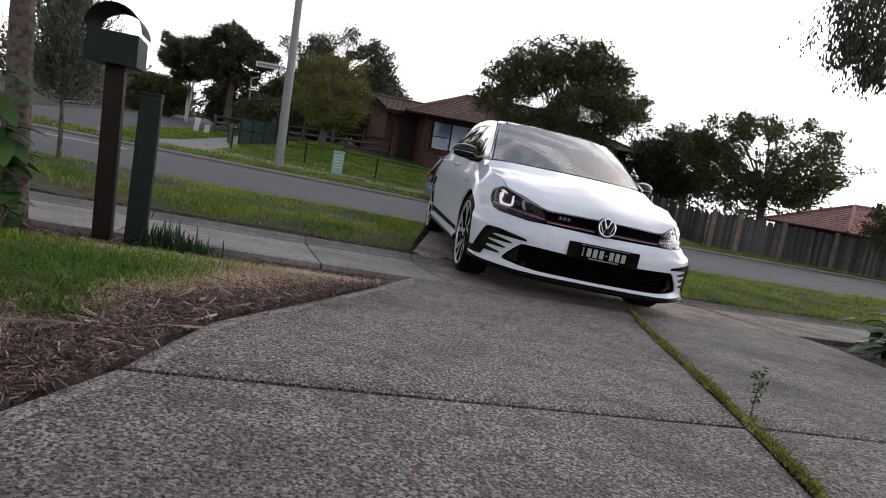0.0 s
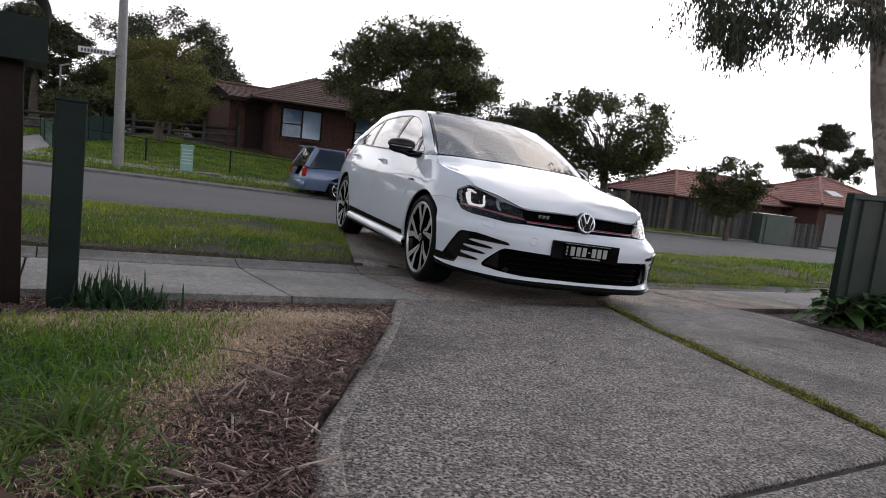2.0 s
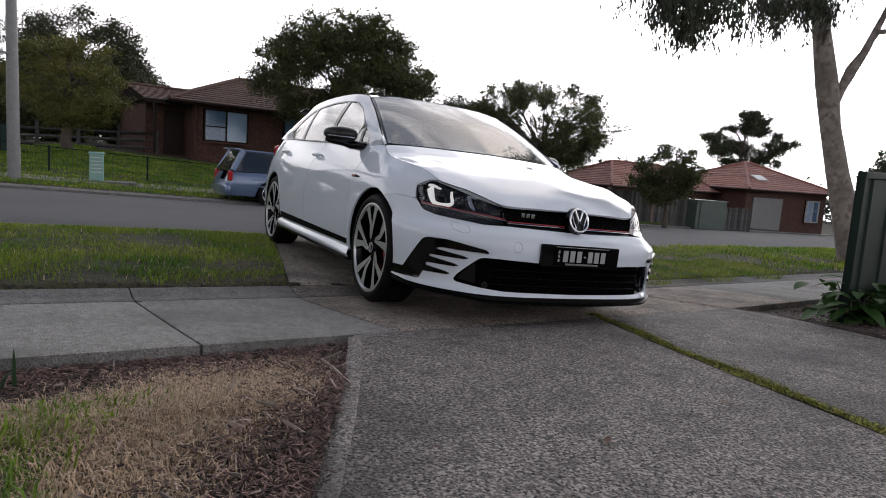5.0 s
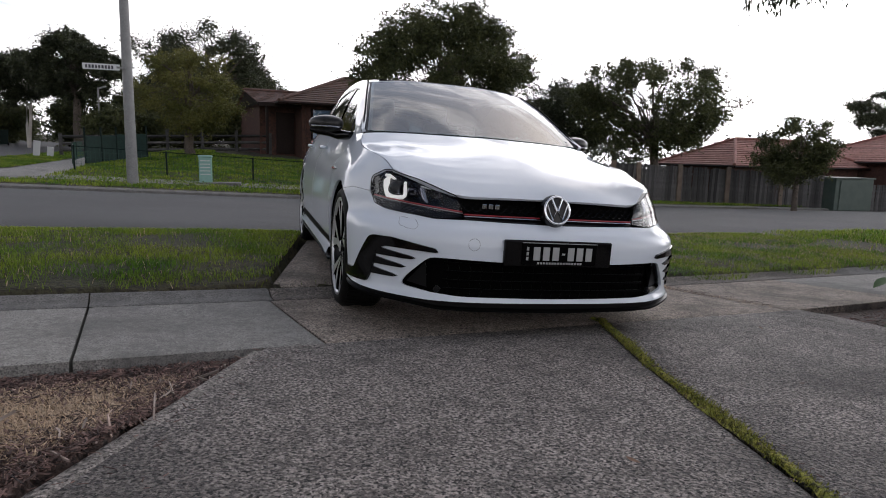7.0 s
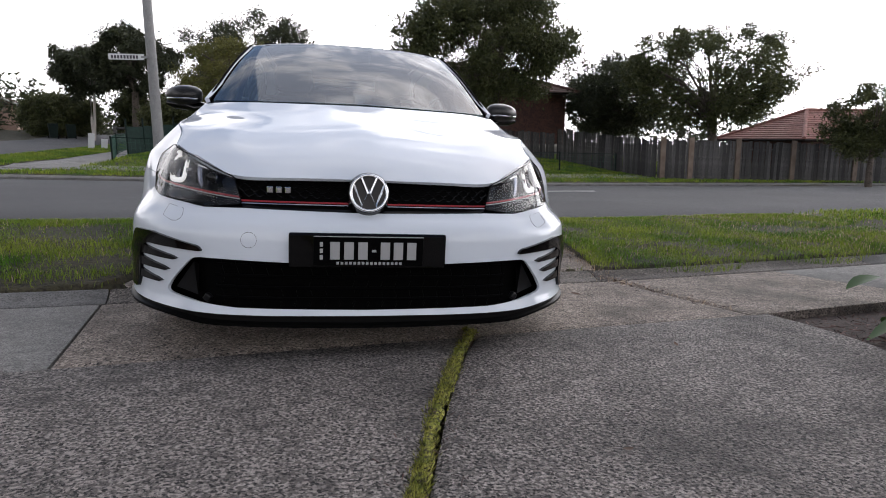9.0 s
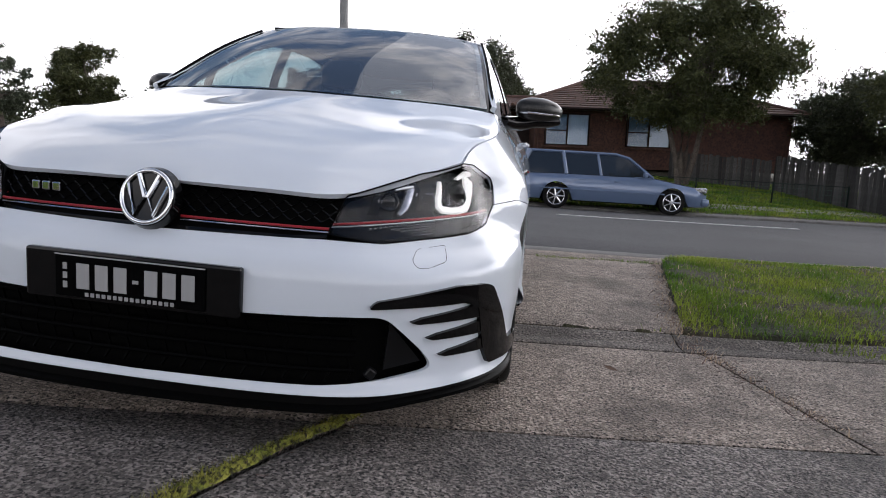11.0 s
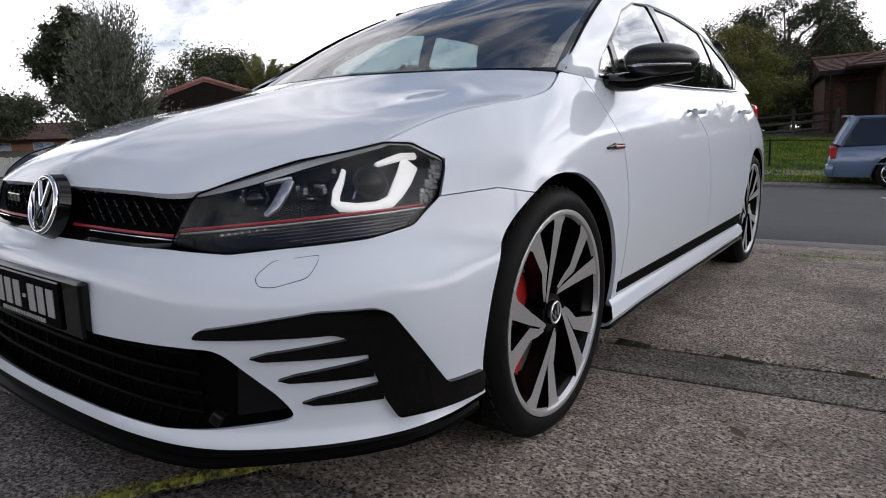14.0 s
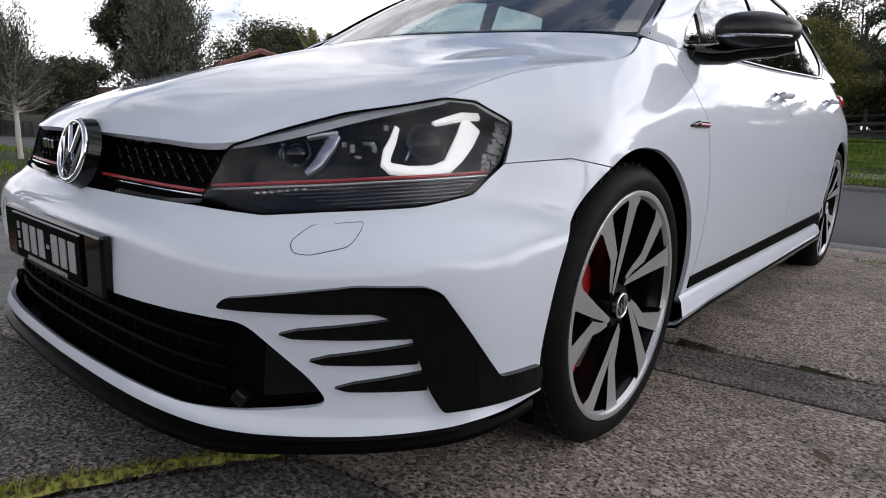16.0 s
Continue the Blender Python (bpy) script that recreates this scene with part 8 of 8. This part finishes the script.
# ---- grass, bark, moss and fallen leaves ----
def blades(name, area, count, height, width, mat, label, seed, keep=None, lean=0.5, base=ground_top, anywhere=False):
    """Grass blades, each a bent strip, scattered over an area of the layout: (x0, x1, y0, y1)."""
    g = np.random.default_rng(seed)
    x, y = g.uniform(area[0], area[1], count), g.uniform(area[2], area[3], count)
    k = np.ones(count, bool) if anywhere else ~paved(x, y)
    if keep is not None:
        k &= keep(x, y, g)
    x, y = x[k], y[k]
    n = len(x)
    z = base(x, y) - 0.004
    tall = 0.65 + 0.35 * np.sin(x * 2.3 + 1.1 * np.sin(y * 1.7)) * np.sin(y * 2.9 + 0.7)
    h = height * g.uniform(0.35, 1.15, n) * (0.7 + 0.45 * tall)
    az, bend = g.uniform(0, math.tau, n), g.uniform(0.1, lean, n) + 0.15
    d = np.stack([np.cos(az), np.sin(az), np.zeros(n)], -1)
    s = np.stack([-np.sin(az), np.cos(az), np.zeros(n)], -1)
    w = (width * g.uniform(0.6, 1.3, n))[:, None]
    p = np.stack([x, y, z], -1)
    m1 = p + d * (h * bend * 0.45)[:, None] + np.stack([0 * h, 0 * h, h * 0.62], -1)
    tip = p + d * (h * bend * 1.25)[:, None] + np.stack([0 * h, 0 * h, h * (1.0 - 0.35 * bend)], -1)
    v = np.stack([p - s * w * 0.5, p + s * w * 0.5, m1 + s * w * 0.4, m1 - s * w * 0.4, tip], 1).reshape(-1, 3) @ R3.T
    i = np.arange(n)[:, None] * 5
    f = np.concatenate([i + [[0, 1, 2, 3]]]).tolist() + (i + [[3, 2, 4]]).tolist()
    return tagged(mesh_object(name, v.tolist(), f, mat), label, "grass", kind="stuff")


def left_edge(y):
    return np.interp(y, [p[1] for p in reversed(DRIVE_L)], [p[0] for p in reversed(DRIVE_L)])


def bark_width(y):
    """How far the bark reaches from the drive's edge into the lawn."""
    return np.interp(y, [-5.0, -3.4, -2.6, -1.6, -1.1], [0.46, 0.34, 0.25, 0.17, 0.14])


def straw_width(y):
    """How far the dry grass reaches past the bark."""
    return np.interp(y, [-3.6, -3.0, -2.4, -1.75, -1.3], [0.10, 0.12, 0.24, 0.40, 0.46])


def lawn_keep(x, y, g):
    u, v = uv(x, y)
    e = left_edge(y)
    d = e - x
    dens = np.clip((d - bark_width(y) - straw_width(y) * 0.75 - 0.06 * np.sin(y * 5.1 + 3 * x)) / 0.16, 0.0, 1)
    dens *= np.clip((-v - 1.22) / 0.25, 0, 1)
    tuft = 0.5 + 0.5 * np.sin(9.1 * x + 2.2 * np.sin(6.3 * y)) * np.sin(10.7 * y + 1.9 * np.sin(5.1 * x))
    dens *= np.clip(0.35 + 1.1 * tuft, 0, 1)
    return g.uniform(0, 1, len(x)) < dens


def verge_keep(x, y, g):
    u, v = uv(x, y)
    p = 0.5 + 0.5 * np.sin(1.7 * x + 2 * np.sin(1.1 * y)) * np.sin(2.1 * y + 1.3 * x)
    bare = np.where(u < -3.4, 0.38, np.where(u > 1.5, -0.2 + 0.5 * np.clip((u - 3.2) / 2.5, 0, 1), 0.04))
    tuft = 0.5 + 0.5 * np.sin(4.3 * x + 2.1 * np.sin(5.7 * y)) * np.sin(7.9 * y + 1.7 * np.sin(3.1 * x))
    thick = np.clip((p - bare) / 0.22, 0.10, 1) * np.clip(0.08 + 1.5 * tuft, 0, 1) * np.clip((v - 0.58) / 0.25, 0.15, 1)
    return (v > 0.60) & (v < 3.36) & (g.uniform(0, 1, len(x)) < thick)


def dry_keep(x, y, g):
    u, v = uv(x, y)
    d = left_edge(y) - x
    return (d > 0.05) & (d < 1.3) & (v < -0.85) & (g.uniform(0, 1, len(x)) < np.clip(np.exp(-((d - bark_width(y) - straw_width(y) * 0.5) / (0.05 + 0.55 * straw_width(y))) ** 2) * (0.60 + 0.35 * (v > -2.4)) + 0.9 * np.exp(-((v + 1.40) / 0.17) ** 2) * (v < -1.14), 0, 1))


blades("lawn_grass", (-5.2, -1.2, -5.4, -0.9), 170000, 0.046, 0.0036, M["blade"], "short green lawn grass beside the driveway", 11, lawn_keep, lean=1.3)
blades("lawn_grass", (-11.0, -1.6, -12.0, -0.9), 70000, 0.055, 0.0075, M["blade"], "short green lawn grass beside the driveway", 29, lawn_keep)
blades("dry_grass", (-4.0, -1.2, -5.0, -0.9), 430000, 0.030, 0.0030, M["dryblade"], "dry straw-coloured grass fringing the bark", 12, dry_keep, lean=0.95)
blades("verge_grass", (-5.6, -0.2, 0.2, 4.4), 120000, 0.050, 0.0044, M["blade"], "thick green grass on the verge", 13, verge_keep)
blades("verge_grass", (-16.0, -5.6, -1.5, 4.4), 50000, 0.11, 0.010, M["blade"], "thick green grass on the verge", 14, verge_keep)
blades("verge_grass", (1.4, 6.0, 0.6, 5.0), 130000, 0.044, 0.0042, M["blade"], "thick green grass on the verge", 15, verge_keep)
blades("verge_grass", (6.0, 18.0, 1.0, 7.0), 60000, 0.10, 0.011, M["blade"], "thick green grass on the verge", 16, verge_keep)
blades("verge_straw", (3.6, 12.0, 1.0, 6.5), 30000, 0.045, 0.0060, M["dryblade"], "dead straw among the verge grass", 36, verge_keep, lean=1.0)
blades("verge_straw", (-5.6, 6.0, 0.2, 5.0), 14000, 0.05, 0.0040, M["dryblade"], "dead straw among the verge grass", 17, verge_keep, lean=0.9)
blades("far_grass", (-9.0, 16.0, 19.0, 28.0), 90000, 0.09, 0.030, M["blade"], "front lawn before the brick house", 30, lambda x, y, g: (uv(x, y)[1] > 17.5) & ((x < -3) | (y < 26.8)))
blades("far_grass", (-12.0, 22.0, 12.5, 20.0), 60000, 0.10, 0.022, M["blade"], "grass on the far verge and front lawns", 18, lambda x, y, g: uv(x, y)[1] > 12.8)

def isle_keep(x, y, g):
    return (x > np.interp(y, [p[1] for p in ISLE_L], [p[0] for p in ISLE_L])) & (x < np.interp(y, [p[1] for p in ISLE_R], [p[0] for p in ISLE_R]))


blades("far_grass", (-12.2, -8.3, 14.6, 40.0), 40000, 0.09, 0.020, M["blade"], "grass on the island beside the side street", 37, isle_keep, base=lambda x, y: zc(x, y) + 0.085, anywhere=True)


# grass that has crept over the edging and into the joint of the apron
blades("edge_grass", (1.85, 6.0, 0.0, 2.0), 26000, 0.05, 0.0046, M["blade"], "ragged grass creeping over the concrete edging", 19, lambda x, y, g: (uv(x, y)[0] > 1.93 + 0.1 * np.sin(x * 9)) & (np.abs(uv(x, y)[1] - 0.60) < 0.12 + 0.08 * np.sin(x * 5 + 1)) & (g.uniform(0, 1, len(x)) < 0.7), lean=0.8, base=lambda x, y: zc(x, y) + 0.022, anywhere=True)
blades("edge_grass", (1.0, 2.2, 2.4, 3.2), 6000, 0.03, 0.0036, M["blade"], "weeds growing in the joint of the driveway apron", 20, lambda x, y, g: np.abs(uv(x, y)[1] - 2.79 + 0.06 * (uv(x, y)[0] < 1.9)) < 0.015 + 0.035 * g.uniform(0, 1, len(x)) ** 3 * (1 + np.sin(x * 7)), lean=0.9, base=lambda x, y: zc(x, y) + 0.004, anywhere=True)
blades("edge_straw", (1.6, 3.0, 0.5, 3.2), 9000, 0.035, 0.003, M["dryblade"], "dead grass fraying over the edge of the apron", 28, lambda x, y, g: np.abs(uv(x, y)[0] - np.interp(uv(x, y)[1], [0.5, 0.62, 1.4, 2.06, 2.75], [1.83, 1.83, 2.09, 2.31, 2.55])) < 0.05 * np.abs(g.normal(0, 1, len(x))), lean=1.2, base=lambda x, y: zc(x, y) + 0.006, anywhere=True)

blades("edge_straw", (1.5, 2.4, -0.8, 1.0), 5000, 0.03, 0.003, M["dryblade"], "dead weeds in the joint of the footpath", 34, lambda x, y, g: (np.abs(uv(x, y)[0] - 1.86) < 0.018 * np.abs(g.normal(0, 1, len(x)))) & (uv(x, y)[1] > -0.6) & (uv(x, y)[1] < 0.6), lean=1.2, base=lambda x, y: zc(x, y) + 0.002, anywhere=True)


def chips(name, count, size, where, mat, label, seed, flat=0.35, base=ground_top, wide=(0.07, 0.26)):
    """Loose slivers of bark lying on the ground."""
    g = np.random.default_rng(seed)
    x, y = where(g, count)
    n = len(x)
    z = base(x, y) + g.uniform(0.0, 0.018, n)
    ln, wd, th = size * g.uniform(0.4, 2.1, n), size * g.uniform(*wide, n), size * g.uniform(0.04, 0.12, n)
    az, pit, rol = g.uniform(0, math.tau, n), g.normal(0, flat, n), g.normal(0, flat, n)
    ex = np.stack([np.cos(az) * np.cos(pit), np.sin(az) * np.cos(pit), np.sin(pit)], -1)
    ey = np.stack([-np.sin(az), np.cos(az), np.sin(rol)], -1)
    ey /= np.linalg.norm(ey, axis=1)[:, None]
    ez = np.cross(ex, ey)
    c = np.stack([x, y, z + th * 0.5], -1)
    a, b, e = ex * ln[:, None] / 2, ey * wd[:, None] / 2, ez * th[:, None] / 2
    cor = [c - a - b * 0.6 - e, c + a * 0.9 - b - e, c + a + b * 0.5 - e, c - a * 0.8 + b - e, c - a - b * 0.6 + e, c + a * 0.9 - b + e, c + a + b * 0.5 + e, c - a * 0.8 + b + e]
    v = np.stack(cor, 1).reshape(-1, 3) @ R3.T
    i = np.arange(n)[:, None] * 8
    f = np.concatenate([i + q_ for q_ in ([[4, 5, 6, 7]], [[0, 1, 5, 4]], [[1, 2, 6, 5]], [[2, 3, 7, 6]], [[3, 0, 4, 7]])]).tolist()
    return tagged(mesh_object(name, v.tolist(), f, mat), label, "mulch", kind="stuff")


def bark_strip(g, n):
    y = g.uniform(-5.2, -0.85, n)
    x = left_edge(y) - np.abs(g.normal(0, 0.75, n)) * bark_width(y) + 0.03
    k = uv(x, y)[1] < PATHV[0] - 0.01
    return x[k], y[k]


def bark_bed(g, n):
    u, v = g.uniform(-5.2, -1.3, n), PATHV[0] - 0.02 - np.abs(g.normal(0, 0.20, n))
    x, y = xy(u, v)
    k = ~paved(x, y)
    return x[k], y[k]


def bark_right(g, n):
    x, y = g.uniform(1.6, 5.5, n), g.uniform(-3.5, 0.2, n)
    k = ~paved(x, y) & (uv(x, y)[1] < PATHV[0])
    return x[k], y[k]


chips("bark_chips", 26000, 0.016, bark_strip, M["chip"], "brown bark chips spilling along the driveway edge", 21, wide=(0.14, 0.42))
chips("bark_strips", 200, 0.042, bark_strip, M["palechip"], "pale curled slivers of bark on the mulch", 24, wide=(0.06, 0.16))
chips("bark_strips", 110, 0.045, bark_bed, M["palechip"], "pale curled slivers of bark on the mulch", 25, wide=(0.06, 0.16))
chips("bark_chips", 16000, 0.020, bark_bed, M["chip"], "brown bark chips in the bed beside the footpath", 22, wide=(0.14, 0.42))
chips("bark_chips", 8000, 0.027, bark_right, M["chip"], "brown bark chips in the bed beside the shrub", 23)


def seam_line(g, n):
    t = g.uniform(0, 1, n)
    y = -0.52 - 3.9 * t
    x = np.interp(y, [p[1] for p in reversed(DRIVE_M)], [p[0] for p in reversed(DRIVE_M)]) + g.normal(0, 0.05, n)
    return x, y


chips("twigs", 160, 0.085, bark_strip, M["twig"], "dead twigs and sticks lying on the bark", 27, 0.12, wide=(0.03, 0.07))
chips("litter", 420, 0.012, seam_line, M["chip"], "crumbs of bark and dirt along the mossy joint", 24, base=lambda x, y: zc(x, y) - 0.004)
chips("litter", 260, 0.014, lambda g, n: (left_edge(yy := g.uniform(-4.5, -0.9, n)) + np.abs(g.normal(0, 0.12, n)), yy), M["chip"], "bark crumbs strayed onto the concrete", 25, base=zc)
chips("litter", 520, 0.016, lambda g, n: xy(np.interp(vv := g.uniform(-0.6, 2.9, n), [-0.6, 0.62, 1.4, 2.06, 2.75], [1.86, 1.84, 2.09, 2.31, 2.55]) + g.normal(-0.02, 0.05, n), vv), M["chip"], "bits of dead grass at the edge of the apron", 26, base=lambda x, y: zc(x, y) + 0.004)

# moss in the long joint, with short tufts
g = np.random.default_rng(31)
rows_ = []
bm = bmesh.new()
for y in np.arange(-0.50, -6.2, -0.03):
    x = at_y(DRIVE_M, y)[0]
    wl_, wr_ = 0.010 + 0.014 * g.uniform() + 0.007 * math.sin(y * 9), 0.010 + 0.016 * g.uniform()
    zz = float(zc(x, y))
    rows_.append([bm.verts.new(Vector(R3 @ np.array(p))) for p in ((x - wl_, y, zz - 0.002), (x - wl_ * 0.3, y, zz + 0.006 + 0.008 * g.uniform()), (x + wr_ * 0.4, y, zz + 0.006 + 0.008 * g.uniform()), (x + wr_, y, zz - 0.002))])
for r0, r1 in zip(rows_, rows_[1:]):
    for k in range(3):
        bm.faces.new((r0[k], r0[k + 1], r1[k + 1], r1[k]))
moss = part("moss_joint", bm, M["moss"], None, smooth=80)
tagged(moss, "green moss and dirt filling the driveway's long joint", "moss", kind="structure")


def moss_tufts(count, seed):
    g = np.random.default_rng(seed)
    y = g.uniform(-4.2, -0.55, count)
    x = np.interp(y, [p[1] for p in reversed(DRIVE_M)], [p[0] for p in reversed(DRIVE_M)]) + g.normal(0, 0.011, count)
    n = count
    h = g.uniform(0.006, 0.026, n) * (0.6 + 0.6 * np.sin(y * 4.0) ** 2)
    az = g.uniform(0, math.tau, n)
    s = np.stack([np.cos(az), np.sin(az), 0 * az], -1) * 0.0022
    p = np.stack([x, y, zc(x, y) + 0.002], -1)
    tip = p + np.stack([np.cos(az + 1) * h * 0.7, np.sin(az + 1) * h * 0.7, h], -1)
    v = np.stack([p - s, p + s, tip], 1).reshape(-1, 3) @ R3.T
    return tagged(mesh_object("moss_tufts", v.tolist(), np.arange(n * 3).reshape(-1, 3).tolist(), M["moss"]), "short tufts of moss and seedling grass in the joint", "moss", kind="stuff")


moss_tufts(9000, 33)
# dirt in the cross joints
for a, b in (((-2.26, -3.545), (-0.53, -3.253)), ((-0.50, -3.233), (1.42, -3.01))):
    sheet("joint_fill", [(a[0], a[1] - 0.02), (b[0], b[1] - 0.02)], [(a[0], a[1] + 0.02), (b[0], b[1] + 0.02)], M["joint"], lift=-0.016, thick=0.02, across=2, step=0.3, parent=driveway)


def strap_plant(x, y, count, length, width, mat, label, seed, upright=0.6, name="strap_leaf_plant", cat="plant", lift=0.0, base=0.05):
    """A clump of long arching leaves."""
    g = np.random.default_rng(seed)
    root = empty(name, Matrix.Translation(W(x, y, lift)), label, cat)
    for i in range(count):
        az, up = g.uniform(0, math.tau), upright + g.uniform(-0.25, 0.25)
        ln, wd = length * g.uniform(0.6, 1.15), width * g.uniform(0.7, 1.2)
        d = np.array([math.cos(az), math.sin(az), 0])
        sd = np.array([-d[1], d[0], 0])
        o = np.array([g.normal(0, base * 0.6), g.normal(0, base * 0.6), 0])
        bm = bmesh.new()
        prev = None
        for k in range(8):
            t = k / 7
            c = o + d * ln * (1 - up) * t ** 1.5 + np.array([0, 0, ln * up * (t - (1.1 - up) * t ** 2.6)])
            w = wd * (1 - t ** 2.2) * 0.5 + 0.0006
            cur = [bm.verts.new(c - sd * w), bm.verts.new(c + np.array([0, 0, -w * 0.5])), bm.verts.new(c + sd * w)]
            if prev:
                bm.faces.new((prev[0], prev[1], cur[1], cur[0]))
                bm.faces.new((prev[1], prev[2], cur[2], cur[1]))
            prev = cur
        part("leaf", bm, mat, root, smooth=70)
    return root


for i, (x, y, n_, l_) in enumerate(((-2.83, -1.50, 95, 0.20), (-2.75, -1.49, 95, 0.205), (-2.67, -1.47, 80, 0.18), (-2.60, -1.45, 50, 0.14))):
    strap_plant(x, y, n_, l_, 0.012, M["leafbulb"], "dense clump of upright narrow bulb leaves at the green post", 41 + i, 0.74, base=0.075, lift=-0.03)
for i, (x, y, l_) in enumerate(((-2.64, -2.98, 0.28), (-2.80, -3.20, 0.30), (-2.92, -2.90, 0.26), (-3.08, -3.10, 0.30), (-2.55, -3.22, 0.24), (-3.2, -2.75, 0.26))):
    strap_plant(x, y, 85, l_, 0.0075, M["tussock"], "arching tussock of coarse green grass in the lawn", 101 + i, 0.52, "grass_tussock", "grass", base=0.07)
strap_plant(-0.27, -3.17, 7, 0.05, 0.006, M["blade"], "small grass tuft in the driveway joint", 46, 0.6, "grass_tuft", "grass")


def weed(x, y, height, seed, label):
    g = np.random.default_rng(seed)
    root = empty("weed", Matrix.Translation(W(x, y)), label, "weed")
    stem = [(0, 0, 0), (0.004, 0.002, height * 0.5), (0.010, 0.004, height)]
    part("stem", tube(stem, [0.0022, 0.0018, 0.001], 6), M["leafmid"], root)
    cen = np.array([(0.006 + g.normal() * 0.012, g.normal() * 0.012, height * h) for h in np.linspace(0.35, 1.02, 14)])
    leaf_mesh("leaves", cen, np.full(14, 0.014), 130, 0.016, 0.008, M["leafmid"], root, 0.0, 1.0, seed)


weed(-0.28, -3.14, 0.165, 51, "thin flowering weed growing from the driveway joint")


def broad_shrub(x, y, count, size, spread, height, label, seed):
    g = np.random.default_rng(seed)
    root = empty("shrub", Matrix.Translation(W(x, y, -0.03)), label, "shrub")
    bm = bmesh.new()
    tips = []
    for i in range(14):
        az, r = g.uniform(0, math.tau), spread * g.uniform(0.1, 0.9)
        e = np.array([math.cos(az) * r, math.sin(az) * r, height * g.uniform(0.3, 0.9)])
        tube([(0, 0, 0), e * (0.4, 0.4, 0.6), e], [0.008, 0.006, 0.003], 5, bm, cap=False)
        tips.append(e)
    part("stems", bm, M["bark"], root)
    for i in range(count):
        c = tips[g.integers(len(tips))] * g.uniform(0.35, 1.1) + g.normal(0, 0.05, 3)
        c[2] = max(c[2], 0.04)
        az, tilt = g.uniform(0, math.tau), g.uniform(-0.5, 0.9)
        d = np.array([math.cos(az) * math.cos(tilt), math.sin(az) * math.cos(tilt), math.sin(tilt) * 0.6])
        sd = np.cross(d, (0, 0, 1))
        sd /= np.linalg.norm(sd)
        ln = size * g.uniform(0.6, 1.25)
        bm = bmesh.new()
        prev = None
        for k in range(6):
            t = k / 5
            w = ln * 0.27 * math.sin(math.pi * (0.06 + 0.92 * t)) ** 0.8
            q_ = c + d * ln * t + np.array([0, 0, -0.35 * ln * t * t])
            cur = [bm.verts.new(q_ - sd * w + (0, 0, 0.2 * w)), bm.verts.new(q_), bm.verts.new(q_ + sd * w + (0, 0, 0.2 * w))]
            if prev:
                bm.faces.new((prev[0], prev[1], cur[1], cur[0]))
                bm.faces.new((prev[1], prev[2], cur[2], cur[1]))
            prev = cur
        part("leaf", bm, M["leafbroad"], root, smooth=70)


broad_shrub(-3.50, -1.72, 70, 0.21, 0.20, 0.86, "tall leafy garden shrub with pointed leaves beside the letterbox", 45)
broad_shrub(2.36, -1.06, 60, 0.19, 0.24, 0.40, "upright glossy broad-leaved shrub at the corner of the bark bed", 63)
broad_shrub(2.80, -1.12, 150, 0.19, 0.48, 0.38, "low glossy broad-leaved shrub in the bark bed", 61)
broad_shrub(3.50, -1.10, 110, 0.19, 0.45, 0.38, "low glossy broad-leaved shrub in the bark bed", 62)


def dry_leaf(x, y, size, turn, seed, curl=0.5):
    g = np.random.default_rng(seed)
    bm = bmesh.new()
    prev = None
    for k in range(6):
        t = k / 5
        w = size * 0.22 * math.sin(math.pi * (0.05 + 0.9 * t))
        q_ = Vector(((t - 0.5) * size, 0, 0.004 + curl * size * 0.18 * (2 * t - 1) ** 2))
        cur = [bm.verts.new(q_ + Vector((0, -w, curl * w * 0.7))), bm.verts.new(q_), bm.verts.new(q_ + Vector((0, w, curl * w * 0.5)))]
        if prev:
            bm.faces.new((prev[0], prev[1], cur[1], cur[0]))
            bm.faces.new((prev[1], prev[2], cur[2], cur[1]))
        prev = cur
    ob = part("fallen_leaf", bm, M["dryleaf"], None, smooth=70)
    z = float(ground_top(np.array([x]), np.array([y]))[0]) if not paved(np.array([x]), np.array([y]))[0] else float(zc(x, y))
    ob.matrix_world = Matrix.Translation(CARFRAME @ Vector((x, y, z + 0.004))) @ pose(0, 0, 0, g.uniform(-8, 8), g.uniform(-8, 8), turn)
    tagged(ob, "curled dry brown leaf lying on the ground", "leaf", "fallen leaves")


for i, (x, y, s, a) in enumerate(((-2.62, -3.62, 0.14, 20), (-2.45, -3.75, 0.10, 70), (-2.70, -3.30, 0.13, 130), (-1.10, -2.35, 0.045, 40), (-0.45, -2.2, 0.04, 110), (1.275, 0.235, 0.06, 140), (0.55, -1.75, 0.035, 20), (-1.55, -3.9, 0.04, 60), (-2.25, -2.4, 0.07, 150), (1.85, 1.35, 0.05, 10), (1.2, -0.9, 0.035, 80))):
    dry_leaf(x, y, s, a, 70 + i)
